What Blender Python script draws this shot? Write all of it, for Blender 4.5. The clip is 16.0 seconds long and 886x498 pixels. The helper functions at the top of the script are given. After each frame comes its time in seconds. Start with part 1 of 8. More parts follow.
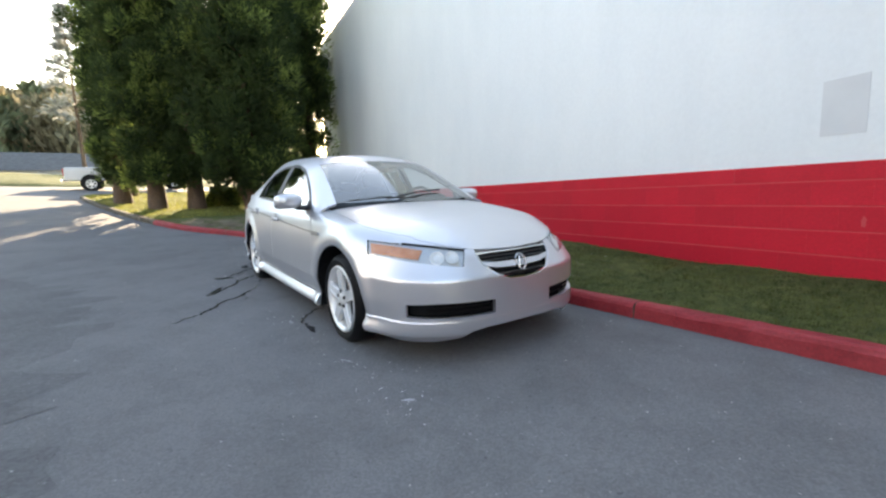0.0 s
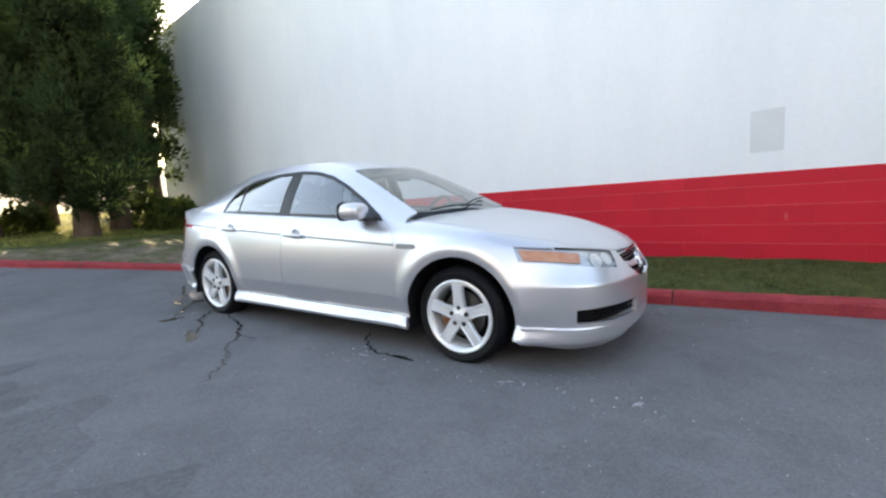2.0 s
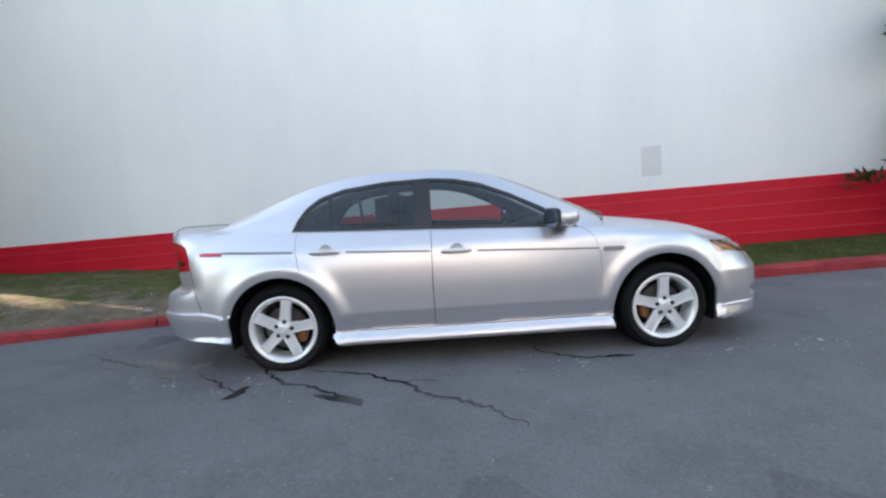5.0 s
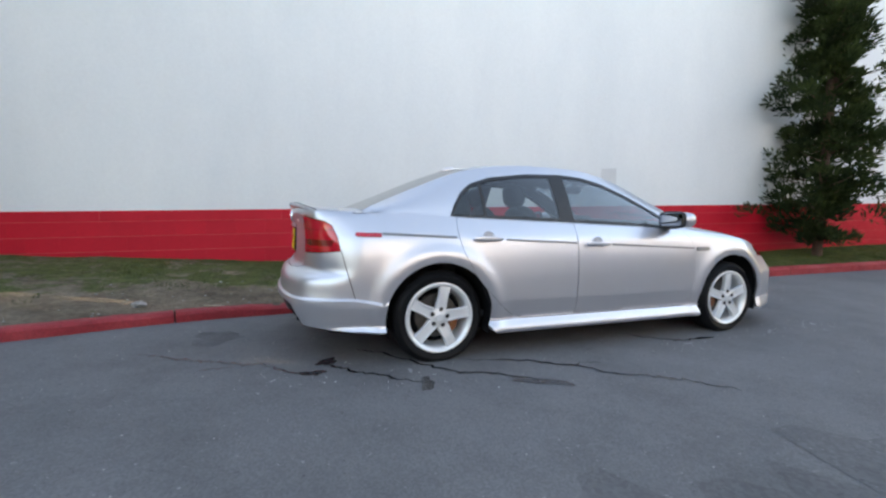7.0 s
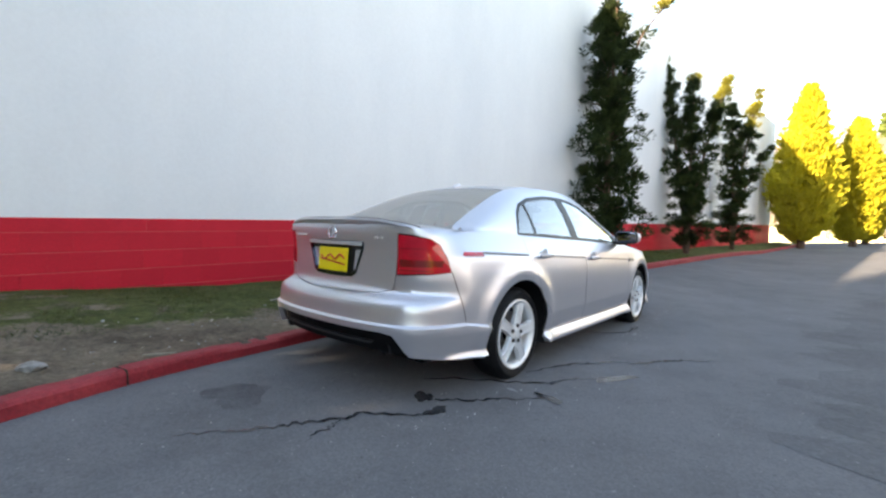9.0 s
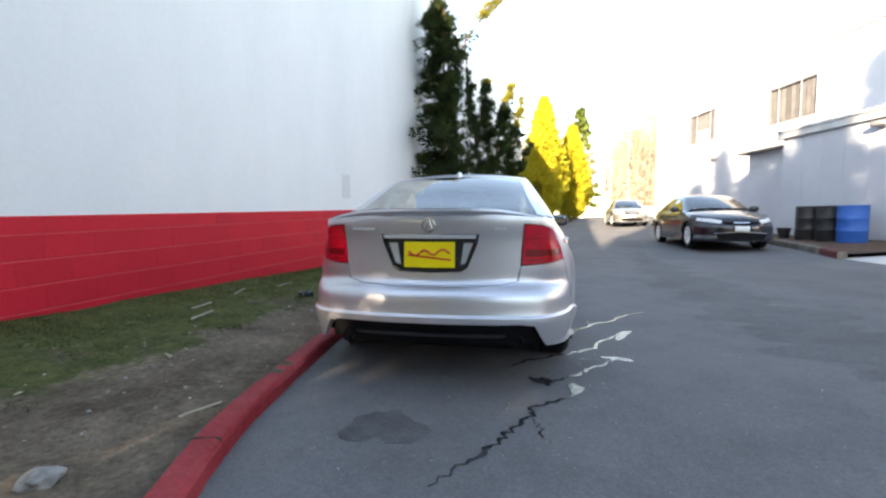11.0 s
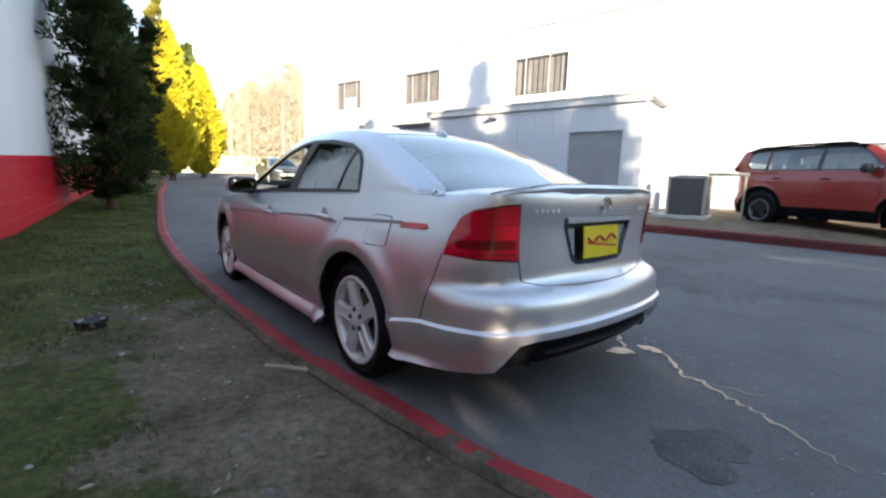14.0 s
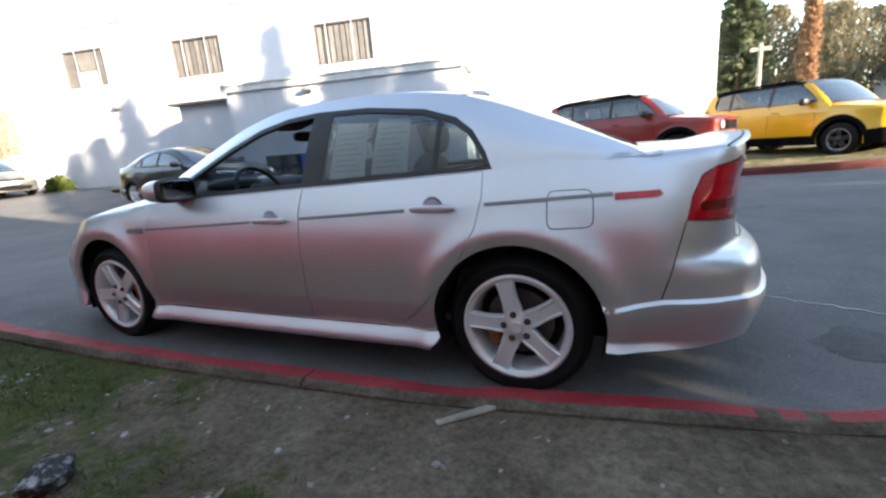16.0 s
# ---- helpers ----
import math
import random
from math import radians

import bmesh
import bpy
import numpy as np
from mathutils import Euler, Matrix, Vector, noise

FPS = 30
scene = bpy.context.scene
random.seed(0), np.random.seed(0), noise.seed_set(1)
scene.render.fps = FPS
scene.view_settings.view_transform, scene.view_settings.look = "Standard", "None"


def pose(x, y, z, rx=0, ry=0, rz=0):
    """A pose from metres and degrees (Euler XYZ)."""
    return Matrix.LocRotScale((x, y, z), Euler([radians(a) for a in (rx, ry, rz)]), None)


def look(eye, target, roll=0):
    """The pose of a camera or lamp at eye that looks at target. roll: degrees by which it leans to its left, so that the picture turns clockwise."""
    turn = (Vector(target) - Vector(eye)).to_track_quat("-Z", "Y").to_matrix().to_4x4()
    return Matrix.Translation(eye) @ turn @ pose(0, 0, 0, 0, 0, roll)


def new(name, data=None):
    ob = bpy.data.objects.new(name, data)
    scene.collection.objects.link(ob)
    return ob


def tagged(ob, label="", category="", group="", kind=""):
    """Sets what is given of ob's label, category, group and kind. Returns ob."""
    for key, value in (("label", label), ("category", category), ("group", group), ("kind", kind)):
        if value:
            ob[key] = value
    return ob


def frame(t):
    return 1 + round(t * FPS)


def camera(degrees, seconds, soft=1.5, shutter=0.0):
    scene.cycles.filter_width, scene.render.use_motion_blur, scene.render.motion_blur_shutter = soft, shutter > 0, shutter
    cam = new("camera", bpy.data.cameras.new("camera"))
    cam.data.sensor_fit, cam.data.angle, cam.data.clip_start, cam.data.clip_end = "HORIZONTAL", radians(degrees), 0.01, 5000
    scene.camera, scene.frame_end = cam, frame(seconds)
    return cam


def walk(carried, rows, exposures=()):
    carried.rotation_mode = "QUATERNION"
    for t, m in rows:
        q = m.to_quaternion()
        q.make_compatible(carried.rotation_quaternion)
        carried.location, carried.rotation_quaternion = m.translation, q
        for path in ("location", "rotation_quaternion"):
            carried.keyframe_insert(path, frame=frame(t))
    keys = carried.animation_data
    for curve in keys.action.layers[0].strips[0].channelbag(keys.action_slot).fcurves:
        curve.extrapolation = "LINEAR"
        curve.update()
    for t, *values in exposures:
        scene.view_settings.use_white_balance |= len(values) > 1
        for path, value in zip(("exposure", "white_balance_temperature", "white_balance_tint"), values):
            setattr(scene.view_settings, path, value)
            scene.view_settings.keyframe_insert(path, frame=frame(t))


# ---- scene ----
cam = camera(91.5, 16.0, soft=2.4)
PATH = [
    (0, (4.274, -1.985, 1.131), (2.653, -0.853, 0.827), -1.4),
    (0.5, (3.901, -2.4, 1.101), (2.407, -1.097, 0.832), -3.0),
    (1, (3.516, -2.658, 1.082), (2.214, -1.163, 0.819), -3.4),
    (1.5, (3.178, -2.896, 1.085), (1.925, -1.357, 0.836), -1.3),
    (2, (2.751, -3.186, 1.102), (1.684, -1.513, 0.853), -2.1),
    (2.5, (2.267, -3.387, 1.11), (1.335, -1.632, 0.887), -1.7),
    (3, (1.784, -3.631, 1.129), (1.051, -1.784, 0.898), -2.8),
    (3.5, (1.278, -3.745, 1.103), (0.745, -1.828, 0.899), -1.9),
    (4, (0.756, -3.87, 1.095), (0.443, -1.907, 0.875), -2.1),
    (4.2, (0.545, -3.906, 1.112), (0.298, -1.932, 0.911), -2.2),
    (6.3, (-1.681, -3.805, 1.088), (-1.182, -1.877, 0.907), -1.8),
    (6.5, (-1.899, -3.753, 1.052), (-1.354, -1.837, 0.874), -0.7),
    (7, (-2.379, -3.56, 1.023), (-1.681, -1.693, 0.86), 1.1),
    (7.5, (-2.846, -3.377, 1.025), (-1.896, -1.623, 0.876), 0.4),
    (8, (-3.261, -3.083, 1.034), (-2.126, -1.44, 0.911), 0.9),
    (8.5, (-3.671, -2.76, 1.02), (-2.325, -1.286, 0.894), 0.3),
    (8.7, (-3.811, -2.61, 1.018), (-2.39, -1.207, 0.909), 1.0),
    (10.8, (-4.724, -0.707, 0.998), (-2.776, -0.269, 0.882), 0.0),
    (11, (-4.775, -0.528, 1.014), (-2.811, -0.175, 0.881), -0.2),
    (11.5, (-4.737, -0.032, 1.029), (-2.744, -0.003, 0.863), 2.3),
    (12, (-4.667, 0.483, 1.045), (-2.711, 0.112, 0.85), 2.1),
    (12.5, (-4.433, 0.912, 1.042), (-2.514, 0.362, 0.919), 0.5),
    (13, (-4.129, 1.32, 1.052), (-2.299, 0.532, 0.879), 2.1),
    (13.5, (-3.808, 1.667, 1.057), (-2.129, 0.612, 0.795), 0.1),
    (14, (-3.43, 1.938, 1.079), (-1.903, 0.683, 0.769), 1.6),
    (14.5, (-3.029, 2.18, 1.109), (-1.836, 0.623, 0.716), -0.7),
    (15, (-2.616, 2.353, 1.142), (-1.519, 0.732, 0.727), -2.2),
    (15.5, (-2.202, 2.496, 1.119), (-1.27, 0.774, 0.709), -3.2),
    (16, (-1.817, 2.593, 1.104), (-1.042, 0.804, 0.656), -4.8),
]
walk(cam, [(t, look(eye, target, roll)) for t, eye, target, roll in PATH], exposures=[(0.0, 2.65, 8650, 13), (2.0, 2.69, 8600, 14), (4.0, 2.53, 8550, 15), (7.0, 2.47, 8600, 15), (9.0, 2.51, 8450, 14), (11.0, 2.53, 8250, 14), (12.5, 2.44, 7850, 12), (14.5, 2.18, 7700, 12), (16.0, 2.43, 7750, 12)])

from mathutils.geometry import delaunay_2d_cdt

# ---------------------------------------------------------------- world, sun
SUN_AZ, SUN_EL = 160.7, 16.0
world = bpy.data.worlds.new("sky")
scene.world = world
world.use_nodes = True
wn = world.node_tree.nodes
sky = wn.new("ShaderNodeTexSky")
sky.sky_type = "NISHITA"
sky.sun_disc = False
sky.sun_elevation = radians(SUN_EL)
sky.sun_rotation = radians(90 - SUN_AZ)
sky.air_density, sky.dust_density, sky.ozone_density = 1.0, 0.4, 1.2
wn["Background"].inputs["Strength"].default_value = 0.15
world.node_tree.links.new(sky.outputs[0], wn["Background"].inputs["Color"])
sun_data = bpy.data.lights.new("sun", "SUN")
sun_data.energy, sun_data.angle, sun_data.color = 4.5, radians(0.55), (1.0, 0.90, 0.76)
sun = new("sun", sun_data)
sd = Vector((math.cos(radians(SUN_EL)) * math.cos(radians(SUN_AZ)),
             math.cos(radians(SUN_EL)) * math.sin(radians(SUN_AZ)), math.sin(radians(SUN_EL))))
sun.matrix_world = look(sd * 60, (0, 0, 0))


# ---------------------------------------------------------------- materials
def ramp2(nt, a, b, fac, lo=0.35, hi=0.65):
    r = nt.nodes.new("ShaderNodeValToRGB")
    r.color_ramp.elements[0].position, r.color_ramp.elements[1].position = lo, hi
    r.color_ramp.elements[0].color, r.color_ramp.elements[1].color = (*a, 1), (*b, 1)
    nt.links.new(fac, r.inputs[0])
    return r.outputs[0]


def noise_of(nt, scale, detail=4, rough=0.6, coords="Object", stretch=None):
    tc = nt.nodes.new("ShaderNodeTexCoord")
    out = tc.outputs[coords]
    if stretch:
        mp = nt.nodes.new("ShaderNodeMapping")
        mp.inputs["Scale"].default_value = stretch
        nt.links.new(out, mp.inputs[0])
        out = mp.outputs[0]
    n = nt.nodes.new("ShaderNodeTexNoise")
    n.inputs["Scale"].default_value, n.inputs["Detail"].default_value, n.inputs["Roughness"].default_value = scale, detail, rough
    nt.links.new(out, n.inputs["Vector"])
    return n.outputs["Fac"]


def mix_rgb(nt, fac, a, b, mode="MIX"):
    m = nt.nodes.new("ShaderNodeMix")
    m.data_type, m.blend_type = "RGBA", mode
    for sock, v in ((m.inputs[0], fac), (m.inputs[6], a), (m.inputs[7], b)):
        if isinstance(v, (float, int)):
            sock.default_value = v
        elif isinstance(v, tuple):
            sock.default_value = (*v, 1)
        else:
            nt.links.new(v, sock)
    return m.outputs[2]


def mat(name, a, b=None, scale=8.0, rough=0.6, metal=0.0, bump=0.0, bscale=60.0, coat=0.0, fine=None, spec=0.5,
        stretch=None, rvar=0.0, vary=0.0, lo=0.35, hi=0.65, dist=0.01):
    """Principled material: colour between a and b on a broad noise, a fine noise on top, and a bump."""
    m = bpy.data.materials.new(name)
    m.use_nodes = True
    nt = m.node_tree
    p = nt.nodes["Principled BSDF"]
    p.inputs["Roughness"].default_value, p.inputs["Metallic"].default_value = rough, metal
    p.inputs["Coat Weight"].default_value, p.inputs["Specular IOR Level"].default_value = coat, spec
    p.inputs["Coat Roughness"].default_value = 0.04
    p.inputs["Base Color"].default_value = (*a, 1)
    col = None
    if b:
        col = ramp2(nt, a, b, noise_of(nt, scale, 5, 0.62, stretch=stretch), lo, hi)
    if fine:
        f = ramp2(nt, (1 - fine,) * 3, (1 + fine * 0.6,) * 3, noise_of(nt, bscale, 3, 0.7), 0.3, 0.7)
        col = mix_rgb(nt, 1.0, col if col else a, f, "MULTIPLY")
    if vary:
        oi = nt.nodes.new("ShaderNodeObjectInfo")
        f = ramp2(nt, (1 - vary,) * 3, (1 + vary,) * 3, oi.outputs["Random"], 0, 1)
        col = mix_rgb(nt, 1.0, col if col else a, f, "MULTIPLY")
    if col:
        nt.links.new(col, p.inputs["Base Color"])
    if rvar:
        mr = nt.nodes.new("ShaderNodeMapRange")
        mr.inputs[3].default_value, mr.inputs[4].default_value = max(0.02, rough - rvar), min(1, rough + rvar)
        nt.links.new(noise_of(nt, scale * 1.7, 4), mr.inputs[0])
        nt.links.new(mr.outputs[0], p.inputs["Roughness"])
    if bump:
        bp = nt.nodes.new("ShaderNodeBump")
        bp.inputs["Strength"].default_value, bp.inputs["Distance"].default_value = bump, dist
        nt.links.new(noise_of(nt, bscale, 6, 0.65), bp.inputs["Height"])
        nt.links.new(bp.outputs[0], p.inputs["Normal"])
    return m


def glass(name, tint, base=0.09, gloss=0.02, rise=2.6):
    m = bpy.data.materials.new(name)
    m.use_nodes = True
    nt = m.node_tree
    nt.nodes.remove(nt.nodes["Principled BSDF"])
    tr, gl = nt.nodes.new("ShaderNodeBsdfTransparent"), nt.nodes.new("ShaderNodeBsdfGlossy")
    tr.inputs[0].default_value, gl.inputs["Roughness"].default_value = (*tint, 1), gloss
    lw, mx = nt.nodes.new("ShaderNodeLayerWeight"), nt.nodes.new("ShaderNodeMixShader")
    pw, ma = nt.nodes.new("ShaderNodeMath"), nt.nodes.new("ShaderNodeMath")
    pw.operation, ma.operation = "POWER", "MULTIPLY_ADD"
    lw.inputs[0].default_value, pw.inputs[1].default_value = 0.5, rise
    ma.inputs[1].default_value, ma.inputs[2].default_value = 1 - base, base
    nt.links.new(lw.outputs["Facing"], pw.inputs[0])
    nt.links.new(pw.outputs[0], ma.inputs[0])
    nt.links.new(ma.outputs[0], mx.inputs[0])
    nt.links.new(tr.outputs[0], mx.inputs[1])
    nt.links.new(gl.outputs[0], mx.inputs[2])
    nt.links.new(mx.outputs[0], nt.nodes["Material Output"].inputs[0])
    return m


def leafy(name, a, b, scale=1.2, var=(0.6, 1.35)):
    """Foliage: varies from clump to clump and a little from spray to spray, with light passing through."""
    m = bpy.data.materials.new(name)
    m.use_nodes = True
    nt = m.node_tree
    p = nt.nodes["Principled BSDF"]
    p.inputs["Roughness"].default_value, p.inputs["Specular IOR Level"].default_value = 0.65, 0.25
    geo = nt.nodes.new("ShaderNodeNewGeometry")
    c1 = ramp2(nt, a, b, noise_of(nt, scale, 3), 0.35, 0.68)
    c2 = ramp2(nt, (var[0],) * 3, (var[1],) * 3, geo.outputs["Random Per Island"], 0, 1)
    col = mix_rgb(nt, 1.0, c1, c2, "MULTIPLY")
    nt.links.new(col, p.inputs["Base Color"])
    tl, mx = nt.nodes.new("ShaderNodeBsdfTranslucent"), nt.nodes.new("ShaderNodeMixShader")
    nt.links.new(col, tl.inputs[0])
    mx.inputs[0].default_value = 0.38
    nt.links.new(p.outputs[0], mx.inputs[1])
    nt.links.new(tl.outputs[0], mx.inputs[2])
    nt.links.new(mx.outputs[0], nt.nodes["Material Output"].inputs[0])
    return m


def asphalt_material(name, tone, grain, rough=0.86):
    """Asphalt: faint broad patches, darker blotches, stones of many greys and a few pale flecks."""
    m = bpy.data.materials.new(name)
    m.use_nodes = True
    nt = m.node_tree
    p = nt.nodes["Principled BSDF"]
    p.inputs["Roughness"].default_value, p.inputs["Specular IOR Level"].default_value = rough, 0.18
    broad = ramp2(nt, (tone * 0.86, tone * 0.86, tone * 0.89), (tone * 1.13, tone * 1.13, tone * 1.16), noise_of(nt, 0.33, 5, 0.6), 0.32, 0.68)
    blotch = ramp2(nt, (0.84,) * 3, (1.04,) * 3, noise_of(nt, 1.7, 7, 0.7), 0.32, 0.56)
    col = mix_rgb(nt, 1.0, broad, blotch, "MULTIPLY")
    tc, vo = nt.nodes.new("ShaderNodeTexCoord"), nt.nodes.new("ShaderNodeTexVoronoi")
    vo.inputs["Scale"].default_value = grain
    nt.links.new(tc.outputs["Object"], vo.inputs["Vector"])
    bw_ = nt.nodes.new("ShaderNodeRGBToBW")
    nt.links.new(vo.outputs["Color"], bw_.inputs[0])
    stones = ramp2(nt, (0.89,) * 3, (1.11,) * 3, bw_.outputs[0], 0.25, 0.80)
    col = mix_rgb(nt, 1.0, col, stones, "MULTIPLY")
    fleck = ramp2(nt, (0, 0, 0), (0.55,) * 3, noise_of(nt, 42, 2, 0.5), 0.715, 0.76)
    col = mix_rgb(nt, fleck, col, (0.40, 0.40, 0.41))
    pits = ramp2(nt, (0.66,) * 3, (1.0,) * 3, noise_of(nt, 30, 3, 0.6), 0.27, 0.34)
    nt.links.new(mix_rgb(nt, 1.0, col, pits, "MULTIPLY"), p.inputs["Base Color"])
    bp = nt.nodes.new("ShaderNodeBump")
    bp.inputs["Strength"].default_value, bp.inputs["Distance"].default_value = 0.5, 0.004
    nt.links.new(noise_of(nt, grain * 0.8, 5, 0.65), bp.inputs["Height"])
    nt.links.new(bp.outputs[0], p.inputs["Normal"])
    return m


M = {}
M["asphalt"] = asphalt_material("asphalt", 0.148, 115)
M["asphalt_worn"] = asphalt_material("coarse_worn_asphalt", 0.128, 60, 0.88)
M["wall_white"] = mat("painted_white_wall", (0.72, 0.74, 0.76), (0.80, 0.81, 0.82), 0.5, 0.62, bump=0.12, bscale=22, fine=0.03, spec=0.3, stretch=(1, 1, 0.35))
M["block_red"] = mat("red_painted_block", (0.56, 0.008, 0.024), (0.66, 0.013, 0.033), 1.4, 0.58, bump=0.35, bscale=70, fine=0.12, vary=0.05, rvar=0.1, spec=0.3)
# paler than the blocks, to carry light caught along the bed joints
M["mortar_red"] = mat("red_painted_mortar", (0.57, 0.040, 0.050), (0.64, 0.075, 0.080), 6, 0.7, bump=0.3, bscale=80)
M["kerb_red"] = mat("worn_red_kerb_paint", (0.27, 0.012, 0.020), (0.38, 0.032, 0.040), 3.5, 0.66, bump=0.5, bscale=55, fine=0.3, rvar=0.12)
M["kerb_back"] = mat("soiled_kerb_concrete", (0.085, 0.068, 0.049), (0.18, 0.15, 0.115), 4.5, 0.92, bump=0.7, bscale=45, fine=0.4, spec=0.2)
# far kerb's red, darkened to carry the shade it lies in
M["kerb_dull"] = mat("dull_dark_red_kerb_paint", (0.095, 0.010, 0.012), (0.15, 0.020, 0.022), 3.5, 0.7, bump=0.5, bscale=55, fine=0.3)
M["concrete"] = mat("old_concrete", (0.12, 0.10, 0.08), (0.23, 0.20, 0.165), 3.0, 0.85, bump=0.5, bscale=60, fine=0.25)
M["rubble"] = mat("dark_flecked_rubble", (0.035, 0.035, 0.036), (0.42, 0.41, 0.40), 26, 0.9, bump=1.0, bscale=50, fine=0.4, lo=0.48, hi=0.66)
M["concrete_pale"] = mat("pale_concrete", (0.50, 0.49, 0.46), (0.62, 0.60, 0.57), 1.2, 0.85, bump=0.3, bscale=60, fine=0.15)
M["mulch"] = mat("brown_mulch", (0.07, 0.035, 0.022), (0.14, 0.075, 0.045), 7, 0.95, bump=1.0, bscale=45, fine=0.45)
M["patch"] = mat("grey_paint_patch", (0.58, 0.585, 0.605), (0.63, 0.635, 0.65), 2.0, 0.6, bump=0.1, bscale=30)
M["crack"] = mat("glossy_crack_filler", (0.026, 0.027, 0.029), (0.048, 0.049, 0.052), 9, 0.24, bump=0.22, bscale=50, coat=0.12)
M["crumb"] = mat("white_crumbs", (0.45, 0.45, 0.46), (0.65, 0.65, 0.66), 9, 0.8)
M["oil"] = mat("oil_stain", (0.082, 0.082, 0.086), (0.128, 0.129, 0.135), 6, 0.86, bump=0.55, bscale=95, fine=0.38, spec=0.3, dist=0.006)
M["chalk"] = mat("pale_spill", (0.24, 0.245, 0.255), (0.36, 0.365, 0.38), 14, 0.8, bump=0.4, bscale=95, fine=0.4)
M["white_metal"] = mat("white_painted_siding", (0.47, 0.50, 0.56), (0.53, 0.56, 0.61), 0.8, 0.5, bump=0.1, bscale=30, fine=0.05)
M["roof_metal"] = mat("weathered_white_roof_metal", (0.50, 0.50, 0.50), (0.66, 0.66, 0.66), 2, 0.5, metal=0.2, bump=0.2, bscale=30)
M["shutter"] = mat("grey_steel_door", (0.26, 0.27, 0.30), (0.31, 0.32, 0.35), 1.5, 0.45, metal=0.3, bump=0.1, bscale=40)
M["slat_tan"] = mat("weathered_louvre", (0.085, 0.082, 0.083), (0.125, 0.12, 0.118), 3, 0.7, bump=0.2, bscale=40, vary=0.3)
M["fascia"] = mat("brown_fascia", (0.20, 0.17, 0.14), (0.28, 0.24, 0.20), 3, 0.7, bump=0.2, bscale=40)
M["bark"] = mat("brown_bark", (0.075, 0.045, 0.030), (0.15, 0.095, 0.065), 5, 0.95, bump=1.0, bscale=22, stretch=(1, 1, 0.2), fine=0.3, dist=0.04)
M["needle_dark"] = leafy("dark_conifer_needles", (0.024, 0.041, 0.016), (0.085, 0.122, 0.038), 1.6, (0.75, 1.25))
M["needle_green"] = leafy("green_conifer_needles", (0.070, 0.110, 0.032), (0.230, 0.290, 0.080), 1.6, (0.75, 1.25))
M["needle_pine"] = leafy("dark_pine_needles", (0.017, 0.032, 0.013), (0.072, 0.100, 0.032), 1.8, (0.7, 1.3))
M["needle_gold"] = leafy("golden_cypress_sprays", (0.44, 0.39, 0.030), (0.54, 0.48, 0.05), 0.8, (0.85, 1.12))
M["needle_brown"] = leafy("dead_brown_needles", (0.42, 0.26, 0.16), (0.55, 0.37, 0.25), 0.8)
# pine tips: sunlight on the tops is put into this yellow
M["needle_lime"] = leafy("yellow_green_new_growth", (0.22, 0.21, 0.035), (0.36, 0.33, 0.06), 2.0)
M["leaf_bush"] = leafy("bush_leaves", (0.05, 0.085, 0.02), (0.14, 0.17, 0.04), 3)
# distant woods, stems and fir: haze is put into these lightened colours
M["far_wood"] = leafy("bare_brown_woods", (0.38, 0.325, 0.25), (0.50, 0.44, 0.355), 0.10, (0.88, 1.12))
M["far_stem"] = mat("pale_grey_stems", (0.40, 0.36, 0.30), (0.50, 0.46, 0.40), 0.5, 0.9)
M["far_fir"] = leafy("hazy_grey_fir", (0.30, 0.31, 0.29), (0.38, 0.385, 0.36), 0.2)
# lawn blades: sunlight is put into this lighter, yellower green
M["lawn_blade"] = leafy("sunlit_lawn_grass", (0.17, 0.19, 0.045), (0.30, 0.29, 0.08), 1.2)
# green lightened to carry the haze over distant conifers
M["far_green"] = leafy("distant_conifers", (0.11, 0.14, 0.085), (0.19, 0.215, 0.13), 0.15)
M["grass_blade"] = leafy("short_grass", (0.050, 0.073, 0.018), (0.126, 0.146, 0.040), 2.2)
M["stone"] = mat("grey_stone", (0.22, 0.21, 0.20), (0.42, 0.41, 0.39), 20, 0.85, bump=0.5, bscale=60, vary=0.35)
M["wood_pale"] = mat("weathered_pale_stick", (0.27, 0.24, 0.19), (0.42, 0.39, 0.32), 12, 0.8, bump=0.4, bscale=50)
M["leaf_dry"] = mat("dry_leaf", (0.20, 0.16, 0.11), (0.36, 0.31, 0.24), 20, 0.8, vary=0.4)
M["rubber"] = mat("tyre_rubber", (0.005, 0.005, 0.006), (0.009, 0.009, 0.010), 9, 0.55, bump=0.15, bscale=60, spec=0.16)
M["alloy"] = mat("silver_alloy_wheel", (0.72, 0.73, 0.75), (0.78, 0.79, 0.80), 5, 0.32, metal=0.35, coat=0.6)
M["alloy_dark"] = mat("dark_alloy", (0.05, 0.05, 0.055), rough=0.35, metal=0.7)
M["alloy_grey"] = mat("grey_machined_alloy", (0.20, 0.20, 0.21), (0.27, 0.27, 0.28), 7, 0.4, metal=0.5)
M["steel"] = mat("brake_steel", (0.10, 0.09, 0.085), (0.16, 0.15, 0.14), 8, 0.45, metal=0.8)
M["caliper"] = mat("orange_caliper", (0.30, 0.10, 0.03), (0.20, 0.07, 0.025), 9, 0.5)
M["paint_silver"] = mat("silver_metallic_paint", (0.650, 0.652, 0.695), (0.680, 0.682, 0.72), 1.5, 0.36, metal=0.80, coat=0.45, bscale=900, fine=0.03)
M["paint_dark"] = mat("dark_metallic_paint", (0.018, 0.019, 0.026), rough=0.28, metal=0.5, coat=1.0)
M["paint_beige"] = mat("champagne_metallic_paint", (0.30, 0.29, 0.27), rough=0.32, metal=0.7, coat=1.0)
